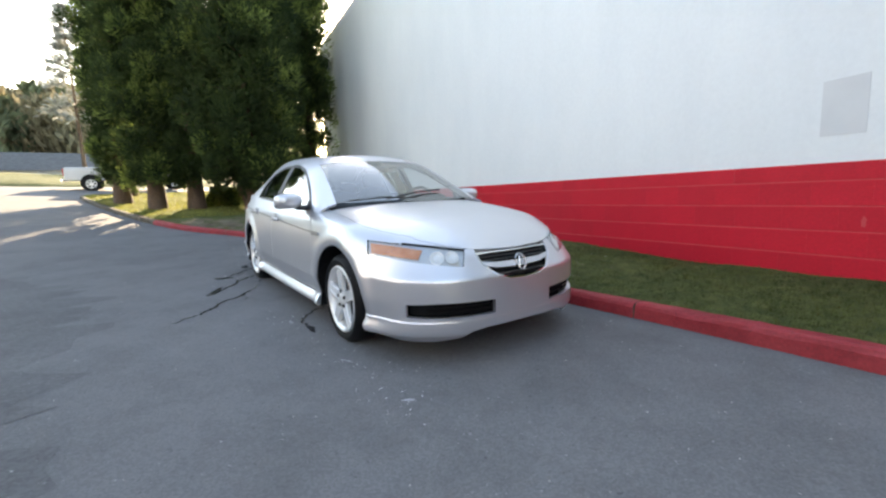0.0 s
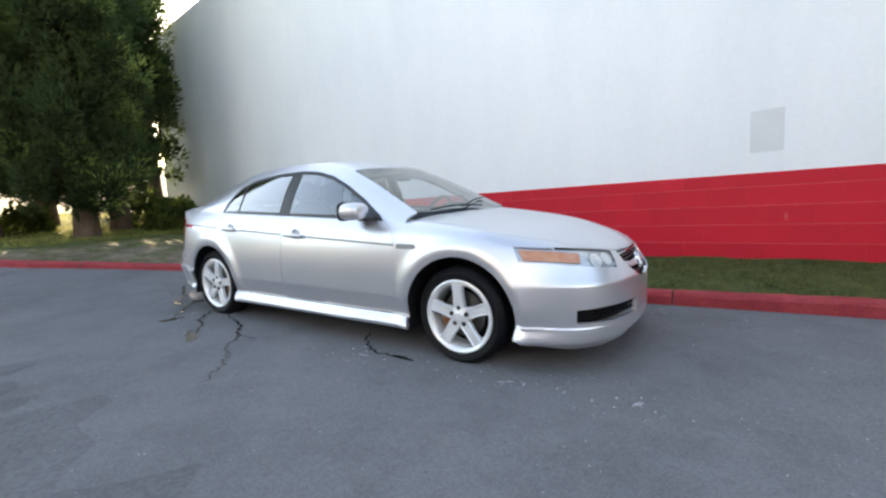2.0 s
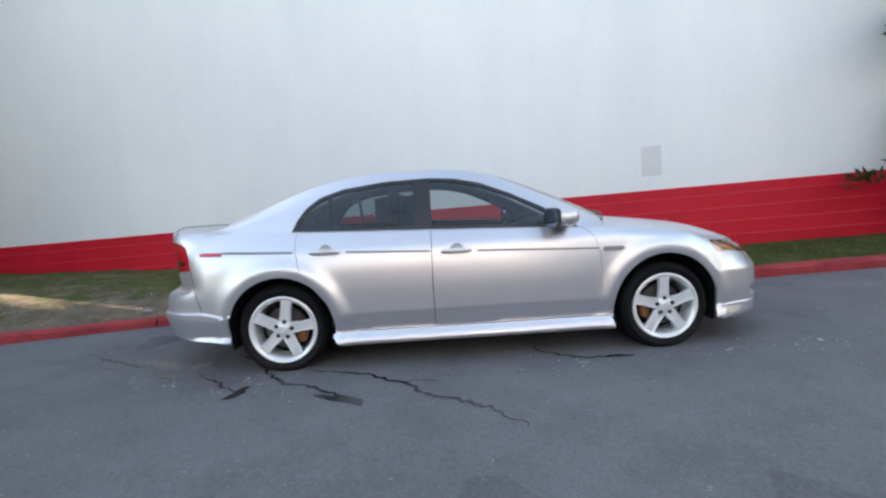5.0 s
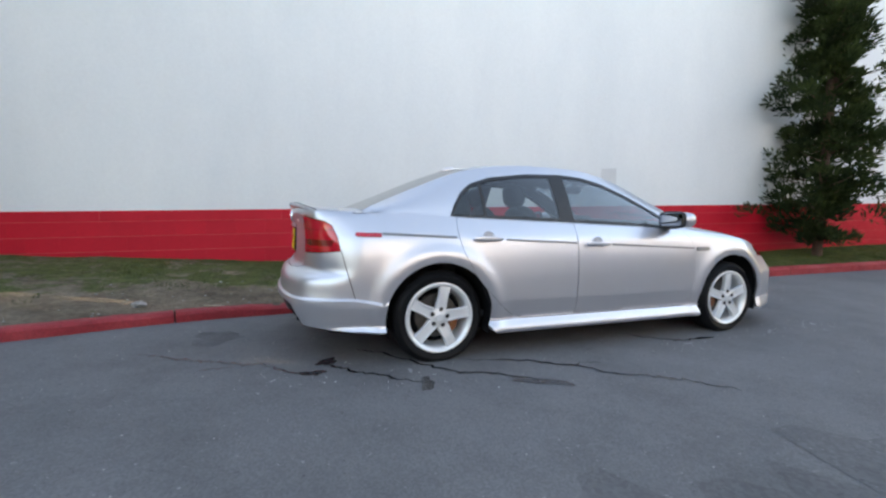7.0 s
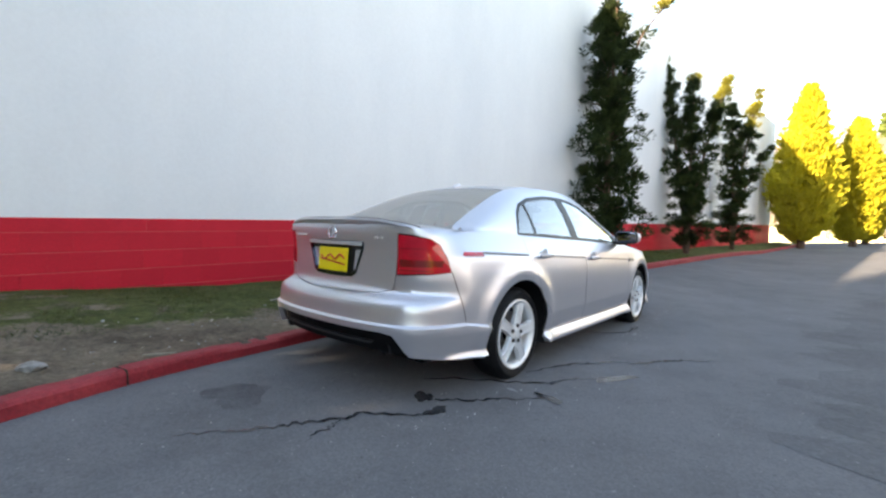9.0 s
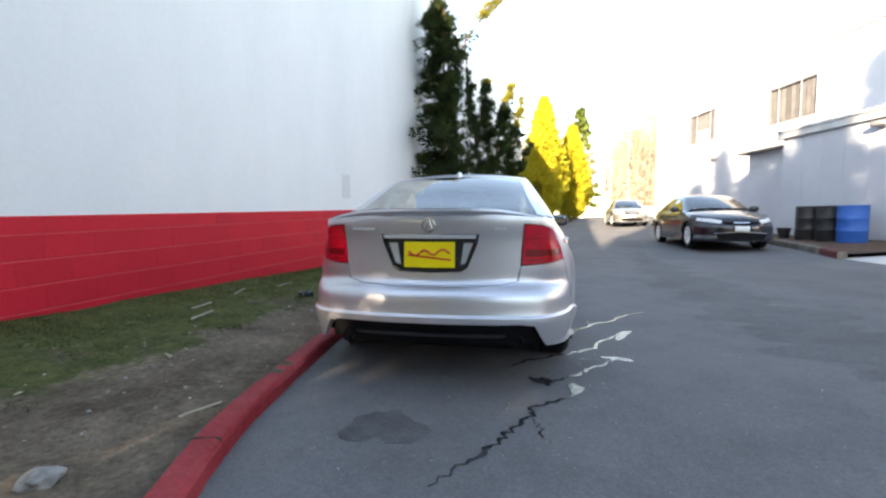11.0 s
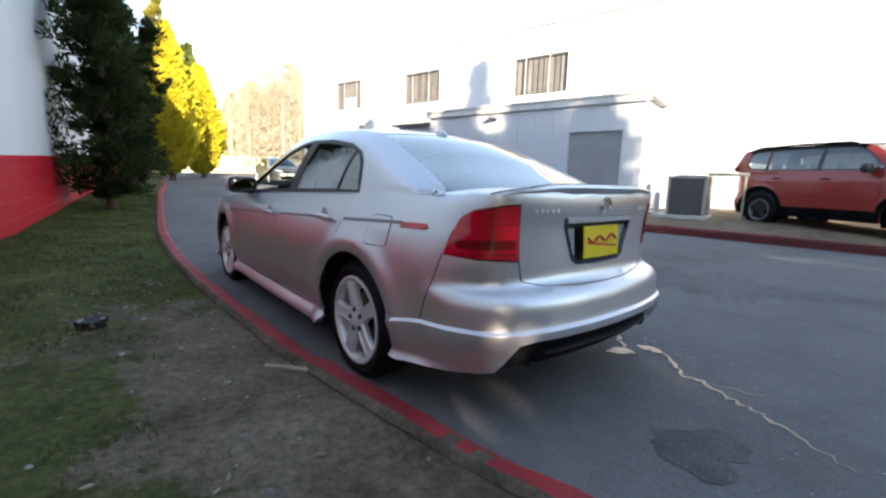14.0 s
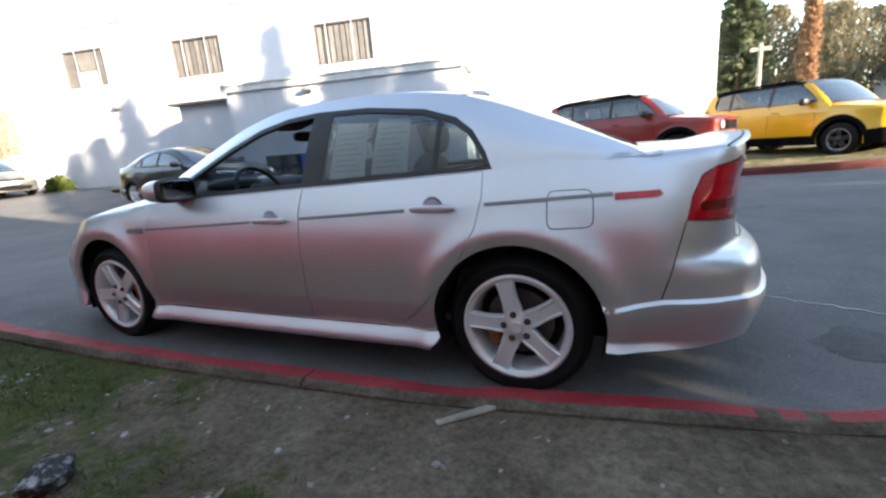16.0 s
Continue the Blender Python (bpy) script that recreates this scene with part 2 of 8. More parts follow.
# SUV red, lowered to carry the shade on its near side
M["paint_red"] = mat("orange_red_paint", (0.30, 0.016, 0.010), rough=0.38, metal=0.1, coat=0.6)
M["paint_yellow"] = mat("yellow_paint", (0.82, 0.42, 0.008), rough=0.35, metal=0.05, coat=0.8)
M["paint_white"] = mat("white_paint", (0.48, 0.48, 0.49), (0.52, 0.52, 0.53), 2, 0.4, coat=0.6)
M["house_white"] = mat("white_house_wall", (0.36, 0.37, 0.38), (0.44, 0.44, 0.45), 2, 0.8)
# hillside trees, also lightened for haze
M["far_hill"] = leafy("hillside_bare_trees", (0.22, 0.19, 0.12), (0.36, 0.32, 0.22), 0.12)
M["chrome"] = mat("chrome", (0.75, 0.76, 0.78), rough=0.09, metal=1.0)
# dark blue tint carries the reflection the door mirrors should show
M["mirror"] = mat("mirror_glass", (0.17, 0.19, 0.24), rough=0.03, metal=1.0)
M["trim"] = mat("black_plastic_trim", (0.016, 0.016, 0.018), (0.024, 0.024, 0.026), 10, 0.45, bump=0.05, bscale=200)
M["cup_grey"] = mat("silver_grey_plastic", (0.48, 0.48, 0.50), (0.54, 0.54, 0.56), 6, 0.5, metal=0.3)
M["trim_grey"] = mat("grey_moulding", (0.21, 0.21, 0.22), rough=0.4)
M["gap"] = mat("panel_gap", (0.010, 0.010, 0.011), rough=0.95, spec=0.1)
M["cabin"] = mat("dark_grey_cabin_trim", (0.035, 0.035, 0.038), (0.05, 0.05, 0.053), 10, 0.75, bump=0.15, bscale=120)
M["leather"] = mat("charcoal_leather", (0.035, 0.035, 0.038), (0.055, 0.054, 0.055), 9, 0.5, bump=0.2, bscale=90)
M["headliner"] = mat("grey_headliner", (0.24, 0.24, 0.24), rough=0.9)
M["glass"] = glass("window_glass", (0.54, 0.63, 0.68), 0.08, 0.02, 2.5)
M["glass_tint"] = glass("tinted_window_glass", (0.43, 0.49, 0.50), 0.055, 0.02, 1.75)
M["glass_rear"] = glass("tinted_rear_screen", (0.30, 0.34, 0.36), 0.20)
M["glass_dark"] = glass("dark_privacy_glass", (0.16, 0.18, 0.20), 0.12)
M["glass_lamp"] = glass("lamp_lens", (0.92, 0.94, 0.95), 0.05)
M["red_lens"] = mat("red_lamp_plastic", (0.70, 0.006, 0.028), (0.46, 0.004, 0.016), 7, 0.10, coat=1.0)
M["red_dark"] = mat("dark_red_lamp_plastic", (0.20, 0.004, 0.006), rough=0.12, coat=1.0)
M["amber_lens"] = mat("amber_lamp_plastic", (0.62, 0.20, 0.07), (0.72, 0.30, 0.14), 14, 0.15, coat=1.0)
M["lamp_clear"] = mat("clear_lamp_plastic", (0.52, 0.54, 0.57), (0.64, 0.66, 0.69), 20, 0.12, metal=0.3, coat=1.0)
M["valance"] = mat("matt_black_valance", (0.004, 0.004, 0.005), (0.007, 0.007, 0.008), 10, 0.6, spec=0.12)
M["plate_yellow"] = mat("yellow_plate", (0.85, 0.66, 0.01), rough=0.4)
M["ink_red"] = mat("red_ink", (0.62, 0.03, 0.02), rough=0.45)
M["print_grey"] = mat("faint_grey_print", (0.46, 0.49, 0.50), rough=0.7)
M["paper"] = mat("pale_paper", (0.70, 0.74, 0.74), rough=0.7)
M["blue_plastic"] = mat("blue_plastic", (0.012, 0.11, 0.42), (0.02, 0.14, 0.50), 3, 0.5)
M["cladding"] = mat("dull_black_cladding", (0.005, 0.005, 0.006), (0.009, 0.009, 0.010), 6, 0.9, spec=0.02)
M["black_plastic"] = mat("black_plastic", (0.015, 0.015, 0.017), (0.03, 0.03, 0.032), 4, 0.5)
M["ac_grey"] = mat("grey_beige_sheet_metal", (0.34, 0.33, 0.30), (0.42, 0.41, 0.38), 4, 0.5, metal=0.2)
M["roof_dark"] = mat("dark_shingle", (0.07, 0.07, 0.075), (0.11, 0.11, 0.115), 3, 0.9, bump=0.3, bscale=20)
M["house_tan"] = mat("tan_house_wall", (0.52, 0.42, 0.28), (0.58, 0.48, 0.34), 2, 0.8)


def verge_material():
    m = bpy.data.materials.new("dirt_and_thin_grass")
    m.use_nodes = True
    nt = m.node_tree
    p = nt.nodes["Principled BSDF"]
    p.inputs["Roughness"].default_value, p.inputs["Specular IOR Level"].default_value = 0.95, 0.2
    # trodden soil under tufts
    dirt = ramp2(nt, (0.092, 0.070, 0.048), (0.300, 0.240, 0.178), noise_of(nt, 2.4, 7, 0.72), 0.30, 0.70)
    green = ramp2(nt, (0.050, 0.070, 0.021), (0.132, 0.146, 0.049), noise_of(nt, 6, 5, 0.7), 0.3, 0.7)
    at = nt.nodes.new("ShaderNodeAttribute")
    at.attribute_name = "green"
    ad = nt.nodes.new("ShaderNodeMath")
    ad.operation = "ADD"
    nt.links.new(at.outputs["Fac"], ad.inputs[0])
    nt.links.new(noise_of(nt, 2.1, 8, 0.78), ad.inputs[1])
    f = ramp2(nt, (0, 0, 0), (1, 1, 1), ad.outputs[0], 0.92, 1.06)
    col = mix_rgb(nt, f, dirt, green)
    g2 = ramp2(nt, (0.36,) * 3, (1.42,) * 3, noise_of(nt, 26, 9, 0.88), 0.34, 0.66)
    nt.links.new(mix_rgb(nt, 1.0, col, g2, "MULTIPLY"), p.inputs["Base Color"])
    bp = nt.nodes.new("ShaderNodeBump")
    bp.inputs["Strength"].default_value, bp.inputs["Distance"].default_value = 0.9, 0.02
    nt.links.new(noise_of(nt, 38, 7, 0.75), bp.inputs["Height"])
    nt.links.new(bp.outputs[0], p.inputs["Normal"])
    return m


M["verge"] = verge_material()


# ---------------------------------------------------------------- mesh helpers
def mesh_of(name, verts, faces, mats, fmat=None, smooth=False):
    me = bpy.data.meshes.new(name)
    me.from_pydata([tuple(map(float, v)) for v in verts], [], [tuple(map(int, f)) for f in faces])
    for m in (mats if isinstance(mats, (list, tuple)) else [mats]):
        me.materials.append(m)
    if fmat is not None:
        me.polygons.foreach_set("material_index", np.array(fmat, dtype=np.int32))
    if smooth:
        me.polygons.foreach_set("use_smooth", np.ones(len(me.polygons), dtype=bool))
    me.update()
    return me


def thing(name, label, category, place=(0, 0, 0), rz=0, group="", kind=""):
    ob = new(name)
    ob.matrix_world = pose(*place, 0, 0, rz)
    ob.empty_display_size = 0.1
    return tagged(ob, label, category, group, kind)


def hang(ob, parent):
    if parent is not None:
        ob.parent = parent
    return ob


def part(name, bm, material, parent, label="", smooth=False):
    """Links a bmesh (in its parent's space) as one mesh object."""
    bmesh.ops.recalc_face_normals(bm, faces=bm.faces)
    me = bpy.data.meshes.new(name)
    bm.to_mesh(me)
    bm.free()
    me.materials.append(material)
    if smooth:
        me.polygons.foreach_set("use_smooth", np.ones(len(me.polygons), dtype=bool))
        me.set_sharp_from_angle(angle=radians(38))
    ob = hang(new(name, me), parent)
    if label:
        ob["label"] = label
    return ob


def bm_box(sx, sy, sz, at=(0, 0, 0), bevel=0.0, rot=(0, 0, 0), seg=2, bm=None, taper=1.0):
    b = bmesh.new()
    bmesh.ops.create_cube(b, size=1)
    for v in b.verts:
        k = taper if v.co.z > 0 else 1.0
        v.co = Vector((v.co.x * sx * k, v.co.y * sy * k, v.co.z * sz))
    if bevel:
        bmesh.ops.bevel(b, geom=b.edges[:], offset=bevel, segments=seg, affect="EDGES", profile=0.5)
    b.transform(pose(*at, *rot))
    if bm is None:
        return b
    me = bpy.data.meshes.new("tmp")
    b.to_mesh(me)
    b.free()
    bm.from_mesh(me)
    bpy.data.meshes.remove(me)
    return bm


def bm_lathe(profile, n=48, axis="y", at=(0, 0, 0), closed=False):
    """Turns (radius, along) points about an axis."""
    b = bmesh.new()
    rings = []
    for i in range(n):
        t = 2 * math.pi * i / n
        row = []
        for r, h in profile:
            c = (r * math.cos(t), h, r * math.sin(t)) if axis == "y" else ((r * math.cos(t), r * math.sin(t), h) if axis == "z" else (h, r * math.cos(t), r * math.sin(t)))
            row.append(b.verts.new(Vector(c) + Vector(at)))
        rings.append(row)
    m = len(profile)
    for i in range(n):
        p, q = rings[i], rings[(i + 1) % n]
        for j in range(m if closed else m - 1):
            k = (j + 1) % m
            b.faces.new((p[j], p[k], q[k], q[j]))
    bmesh.ops.remove_doubles(b, verts=b.verts[:], dist=1e-5)
    return b


def bm_tube(points, radius, n=8):
    """A tube along points; radius is one number or one per point."""
    b = bmesh.new()
    pts = [Vector(p) for p in points]
    rad = radius if isinstance(radius, (list, tuple)) else [radius] * len(pts)
    rows = []
    for i, p in enumerate(pts):
        d = (pts[min(i + 1, len(pts) - 1)] - pts[max(i - 1, 0)]).normalized()
        u = d.cross(Vector((0, 0, 1)) if abs(d.z) < 0.9 else Vector((1, 0, 0))).normalized()
        w = d.cross(u)
        rows.append([b.verts.new(p + (u * math.cos(2 * math.pi * k / n) + w * math.sin(2 * math.pi * k / n)) * rad[i]) for k in range(n)])
    for r, q in zip(rows, rows[1:]):
        for k in range(n):
            b.faces.new((r[k], r[(k + 1) % n], q[(k + 1) % n], q[k]))
    b.faces.new(rows[0]), b.faces.new(rows[-1])
    return b


def spline(points, n):
    """Catmull-Rom through points, n samples a span."""
    p = np.array([points[0]] + list(points) + [points[-1]], float)
    p[0], p[-1] = 2 * p[1] - p[2], 2 * p[-2] - p[-3]
    out = []
    for i in range(1, len(p) - 2):
        for t in np.arange(n) / n:
            a, b_, c, d = p[i - 1], p[i], p[i + 1], p[i + 2]
            out.append(0.5 * (2 * b_ + (c - a) * t + (2 * a - 5 * b_ + 4 * c - d) * t * t + (3 * b_ - a - 3 * c + d) * t ** 3))
    out.append(p[-2])
    return np.array(out)


def smoothstep(x, lo, hi):
    t = np.clip((np.asarray(x, float) - lo) / (hi - lo), 0, 1)
    return t * t * (3 - 2 * t)


def soft(v, w):
    return w * np.log1p(np.exp(np.minimum(np.asarray(v, float) / w, 40)))


def ground_z(x, y):
    """The lot dips a little where the car stands and rises all round it."""
    x, y = np.clip(np.asarray(x, float), -32, 38), np.asarray(y, float)
    ahead = 0.03 * soft(x - 5, 1.5)
    behind = 0.055 * soft(-x - 3.5, 1.2) * (1 - 0.5 * smoothstep(y, 1, 4.5))
    across = 0.052 * (soft(-y - 2.5, 0.8) - soft(-y - 10.5, 0.8))
    # local dip and rise along the kerb, shaped to fit the camera's view
    dip = 0.25 * np.exp(-((x + 6.2) / 4.2) ** 2) * smoothstep(-y, 4.6, 8.4)
    kerb_rise = 0.036 * (soft(x - 1.6, 0.4) - soft(x - 5.2, 1.0)) * smoothstep(y, -1.8, 0.6)
    return ahead + behind + across + kerb_rise - dip


def wall_y(x):
    return 2.8 - 0.1228 * (x - 3.2)


# ---------------------------------------------------------------- ground
def axis_steps(lo, hi, fine_lo, fine_hi, step):
    core = list(np.arange(fine_lo, fine_hi + 1e-6, step))
    a, s = [], step
    v = fine_lo
    while v > lo:
        s *= 1.25
        v -= s
        a.append(max(v, lo))
    c, s = [], step
    v = core[-1]
    while v < hi:
        s *= 1.25
        v += s
        c.append(min(v, hi))
    return np.array(a[::-1] + core + c)


def grid_faces(nx, ny):
    i, j = np.meshgrid(np.arange(nx - 1), np.arange(ny - 1), indexing="ij")
    a = (i * ny + j).ravel()
    return np.stack([a, a + ny, a + ny + 1, a + 1], 1)


gx, gy = axis_steps(-600, 600, -26, 34, 0.5), axis_steps(-600, 600, -16, 8, 0.5)
GX, GY = np.meshgrid(gx, gy, indexing="ij")
gv = np.stack([GX.ravel(), GY.ravel(), ground_z(GX, GY).ravel()], 1)
tagged(new("ground", mesh_of("ground", gv, grid_faces(len(gx), len(gy)), M["asphalt"], smooth=True)),
       "worn dark grey asphalt of a parking lot", "asphalt ground", kind="structure")

# kerb line: outer edge of the red kerb, from behind the car to the far end of the wall
KERB = spline([(-19.3, 4.5), (-19.6, 0.5), (-19.2, -2.6), (-18.2, -3.75), (-16.5, -3.65), (-13.5, -3.05), (-10, -2.2), (-7.3, -1.35), (-5.5, -0.35), (-4.3, 0.22), (-3.27, 0.655),
               (-2.4, 0.83), (-1.2, 0.99), (-0.4, 1.045), (0.6, 1.085), (1.9, 1.11), (3.0, 1.10), (4.2, 1.045), (5.9, 0.88), (8.0, 0.65),
               (10, 0.43), (14.2, -0.05), (19, -0.75), (24.4, -1.3), (33, -2.3)], 12)
KERB_PROFILE = [(0.0, -0.15), (0.004, 0.10), (0.014, 0.132), (0.034, 0.145), (0.114, 0.147), (0.130, 0.138), (0.150, 0.110), (0.154, -0.15)]


def kerb_top(x):
    """How high the red kerb stands, set to fit the camera's view: low beside the car, higher ahead of it."""
    return np.interp(x, [-8, -5, -1.2, 0, 2, 4], [0.115, 0.094, 0.096, 0.106, 0.122, 0.135])


def kerb_run(path, name, parent, mats, red, wobble=0.004, tall=None):
    """One kerb stone swept along path; the faces towards the road and the top are painted."""
    rng = random.Random(int(abs(path[0][0]) * 100))
    path = np.array(path)
    tan = np.gradient(path, axis=0)
    tan /= np.linalg.norm(tan, axis=1)[:, None]
    nor = np.stack([-tan[:, 1], tan[:, 0]], 1)
    vs, fs, fm = [], [], []
    k = len(KERB_PROFILE)
    for i, p in enumerate(path):
        up = (float(tall(p[0])) / 0.147) if tall else 1.0
        worn = 0.022 * max(0.0, noise.noise(Vector((p[0] * 2.6, p[1] * 2.6, 4)))) if tall else 0.0
        if tall and -2.62 < p[0] < -2.12:
            worn += 0.018 * math.sin((p[0] + 2.62) / 0.5 * math.pi) * (1 + 0.5 * noise.noise(Vector((p[0] * 14, 0, 2))))
        for j, (o, h) in enumerate(KERB_PROFILE):
            side_in = worn * (0.9 if j in (2, 3) else 0.2) * (h > 0.05)
            q = p + nor[i] * (o + side_in + rng.uniform(-wobble, wobble) * (h > 0))
            vs.append((q[0], q[1], float(ground_z(q[0], q[1])) + (h * up if h > 0 else h) - worn * (0.7 if j in (2, 3) else 0.35) * (h > 0.05) + rng.uniform(-wobble, wobble) * (h > 0)))
    for i in range(len(path) - 1):
        bare = tall and -2.50 < path[i][0] < -2.25 and rng.random() < 0.25
        for j in range(k - 1):
            fs.append((i * k + j, i * k + j + 1, (i + 1) * k + j + 1, (i + 1) * k + j))
            fm.append(0 if (red and j < 4 and not (bare and j == 3)) else 1)
    fs += [tuple(range(k)), tuple(range((len(path) - 1) * k, len(path) * k))[::-1]]
    fm += [1, 1]
    ob = hang(new(name, mesh_of(name, vs, fs, mats, fm, smooth=False)), parent)
    return ob


kerb = thing("kerb", "worn red-painted concrete kerb along the grass verge", "kerb", kind="structure")
seg = np.concatenate([[0], np.cumsum(np.linalg.norm(np.diff(KERB, axis=0), axis=1))])
joint0 = np.interp(-3.25, KERB[60:, 0], seg[60:])
cuts = [joint0 + 2.86 * k for k in range(-12, 14)]
cuts = [c for c in cuts if 0 < c < seg[-1]]
edges_ = [0] + cuts + [seg[-1]]
for a, b in zip(edges_, edges_[1:]):
    if b - a < 0.3:
        continue
    s = np.linspace(a + 0.006, b - 0.006, max(4, int((b - a) / 0.07)))
    run = np.stack([np.interp(s, seg, KERB[:, 0]), np.interp(s, seg, KERB[:, 1])], 1)
    kerb_run(run, "kerb_stone", kerb, [M["kerb_red"], M["kerb_back"]], run[:, 0].mean() > -7.2, 0.003, kerb_top)

# verge between kerb and wall
vx = np.arange(-18.9, 32.9, 0.14)
front = KERB[36:]
ky = np.interp(vx, front[:, 0], front[:, 1]) + 0.13
ky = np.where(vx < -18.2, np.interp(vx, [-19.2, -18.2], [-2.4, -3.5]), ky)
wy = np.where(vx > -14.4, wall_y(vx) + 0.05, np.interp(vx, [-19, -14.4], [6.0, wall_y(-14.4) + 3]))
zw = np.interp(vx, [-19, -13, -6, -2, 2, 3.5, 6, 10, 33], [0.85, 0.42, 0.36, 0.25, 0.22, 0.27, 0.36, 0.55, 1.02])
NV = 30
vt = np.linspace(0, 1, NV)
VX = np.repeat(vx[:, None], NV, 1)
VY = ky[:, None] + (wy - ky)[:, None] * vt[None]
z0 = ground_z(vx, ky) + np.interp(vx, [-8, -5, -2, 1, 4, 7], [0.10, 0.070, 0.056, 0.065, 0.09, 0.12])
VZ = z0[:, None] + (zw - z0)[:, None] * vt[None] ** 1.3
bump_ = np.array([[noise.noise(Vector((x * 1.6, y * 1.6, 0))) * 0.022 + noise.noise(Vector((x * 6, y * 6, 3))) * 0.010 for x, y in zip(rx, ry)] for rx, ry in zip(VX, VY)])
VZ += bump_ * np.minimum(1, vt * 6)[None]
verge_me = mesh_of("verge", np.stack([VX.ravel(), VY.ravel(), VZ.ravel()], 1), grid_faces(len(vx), NV), M["verge"], smooth=True)
# how green each spot is: bare dirt by the kerb beside the car, grass by the wall and ahead
GREEN = (0.50 + 0.10 * smoothstep(vt, 0.25, 0.8)[None] + 0.22 * smoothstep(VX, 0.0, 3.2)
         - 0.30 * smoothstep(-np.abs(VX + 2.2), -3.2, -0.5) * smoothstep(-vt, -0.42, -0.14)[None] - 0.08 * smoothstep(-np.abs(VX + 5.2), -3.2, -1.4) + 0.34 * smoothstep(-VX, 7.5, 11))
at_ = verge_me.attributes.new("green", "FLOAT", "POINT")
at_.data.foreach_set("value", GREEN.ravel().astype(np.float32))
tagged(new("verge", verge_me), "trodden dirt verge with thin patchy grass below the wall", "verge", kind="structure")


def verge_z(x, y):
    i = np.clip((x - vx[0]) / 0.14, 0, len(vx) - 1.001)
    k = int(i)
    t = np.clip((y - ky[k]) / (wy[k] - ky[k]), 0, 1) * (NV - 1)
    j = min(int(t), NV - 2)
    return float(VZ[k, j] + (VZ[k, j + 1] - VZ[k, j]) * (t - j))


# ---------------------------------------------------------------- long wall with a red block base
def band_top(x):
    return 1.12 + 0.031 * x


WALL_X0, WALL_X1 = -14.4, 30.2
WALL_AZ = math.degrees(math.atan(-0.1228))
ca_, sa_ = math.cos(radians(WALL_AZ)), math.sin(radians(WALL_AZ))


def wall_pt(s, off, z):
    """Point s metres along the wall from x = 0, off metres out towards the lot."""
    return (s * ca_ + off * sa_, wall_y(0) + s * sa_ - off * ca_, z)


s0, s1 = WALL_X0 / ca_, WALL_X1 / ca_
DEEP = 24.0
vs, fs = [], []
ns = 30
for i in range(ns + 1):
    s = s0 + (s1 - s0) * i / ns
    top = 7.35 + 0.034 * s
    for off, z in ((0, -0.2), (0, band_top(s)), (0, top), (-0.3, top), (-0.3, -0.2)):
        vs.append(wall_pt(s, off, z))
for i in range(ns):
    for j in range(5):
        k = (j + 1) % 5
        fs.append((i * 5 + j, (i + 1) * 5 + j, (i + 1) * 5 + k, i * 5 + k))
fs += [tuple(range(5)), tuple(range(ns * 5, ns * 5 + 5))[::-1]]
wall = tagged(new("wall_north", mesh_of("wall_north", vs, fs, M["wall_white"])), "tall smooth white-painted wall with a red block base", "wall", kind="structure")
# the other walls and the roof that close the hall behind it
hall = thing("hall", "flat-roofed white hall behind the long wall", "building", kind="structure")
for nm, q in (("end_wall", [(s0, -0.3), (s0, -DEEP), (s0 + 0.3, -DEEP), (s0 + 0.3, -0.3)]),
              ("end_wall", [(s1 - 0.3, -0.3), (s1 - 0.3, -DEEP), (s1, -DEEP), (s1, -0.3)]),
              ("back_wall", [(s0, -DEEP), (s0, -DEEP - 0.3), (s1, -DEEP - 0.3), (s1, -DEEP)])):
    vv = [wall_pt(s, o, -0.2) for s, o in q] + [wall_pt(s, o, 7.3 + 0.034 * s) for s, o in q]
    hang(new(nm, mesh_of(nm, vv, [(0, 1, 2, 3), (7, 6, 5, 4)] + [(i, (i + 1) % 4, (i + 1) % 4 + 4, i + 4) for i in range(4)], M["wall_white"])), hall)
vv = [wall_pt(s, o, z + 0.034 * s) for z in (7.0, 7.2) for s, o in ((s0 + .3, -0.3), (s1 - .3, -0.3), (s1 - .3, -DEEP), (s0 + .3, -DEEP))]
hang(new("roof", mesh_of("roof", vv, [(0, 1, 2, 3), (7, 6, 5, 4)] + [(i, (i + 1) % 4, (i + 1) % 4 + 4, i + 4) for i in range(4)], M["roof_dark"])), hall)

# grey painted-out square on the white wall
ps = 3.19 / ca_
vv = [wall_pt(s, o, z) for o in (0.0, 0.005) for s, z in ((ps - 0.155, 1.437), (ps + 0.145, 1.447), (ps + 0.135, 1.905), (ps - 0.165, 1.885))]
tagged(new("paint_patch", mesh_of("paint_patch", vv, [(3, 2, 1, 0), (4, 5, 6, 7)] + [(i, (i + 1) % 4, (i + 1) % 4 + 4, i + 4) for i in range(4)], M["patch"])),
       "grey rectangle of paint over the white wall", "paint patch", kind="structure")

# ---------------------------------------------------------------- car bodies
SHELLS = []


def dens(poly, step):
    out = []
    for p, q in zip(poly, poly[1:] + poly[:1]):
        n = max(1, int(math.ceil(math.hypot(q[0] - p[0], q[1] - p[1]) / step)))
        out += [(p[0] + (q[0] - p[0]) * i / n, p[1] + (q[1] - p[1]) * i / n) for i in range(n)]
    return out


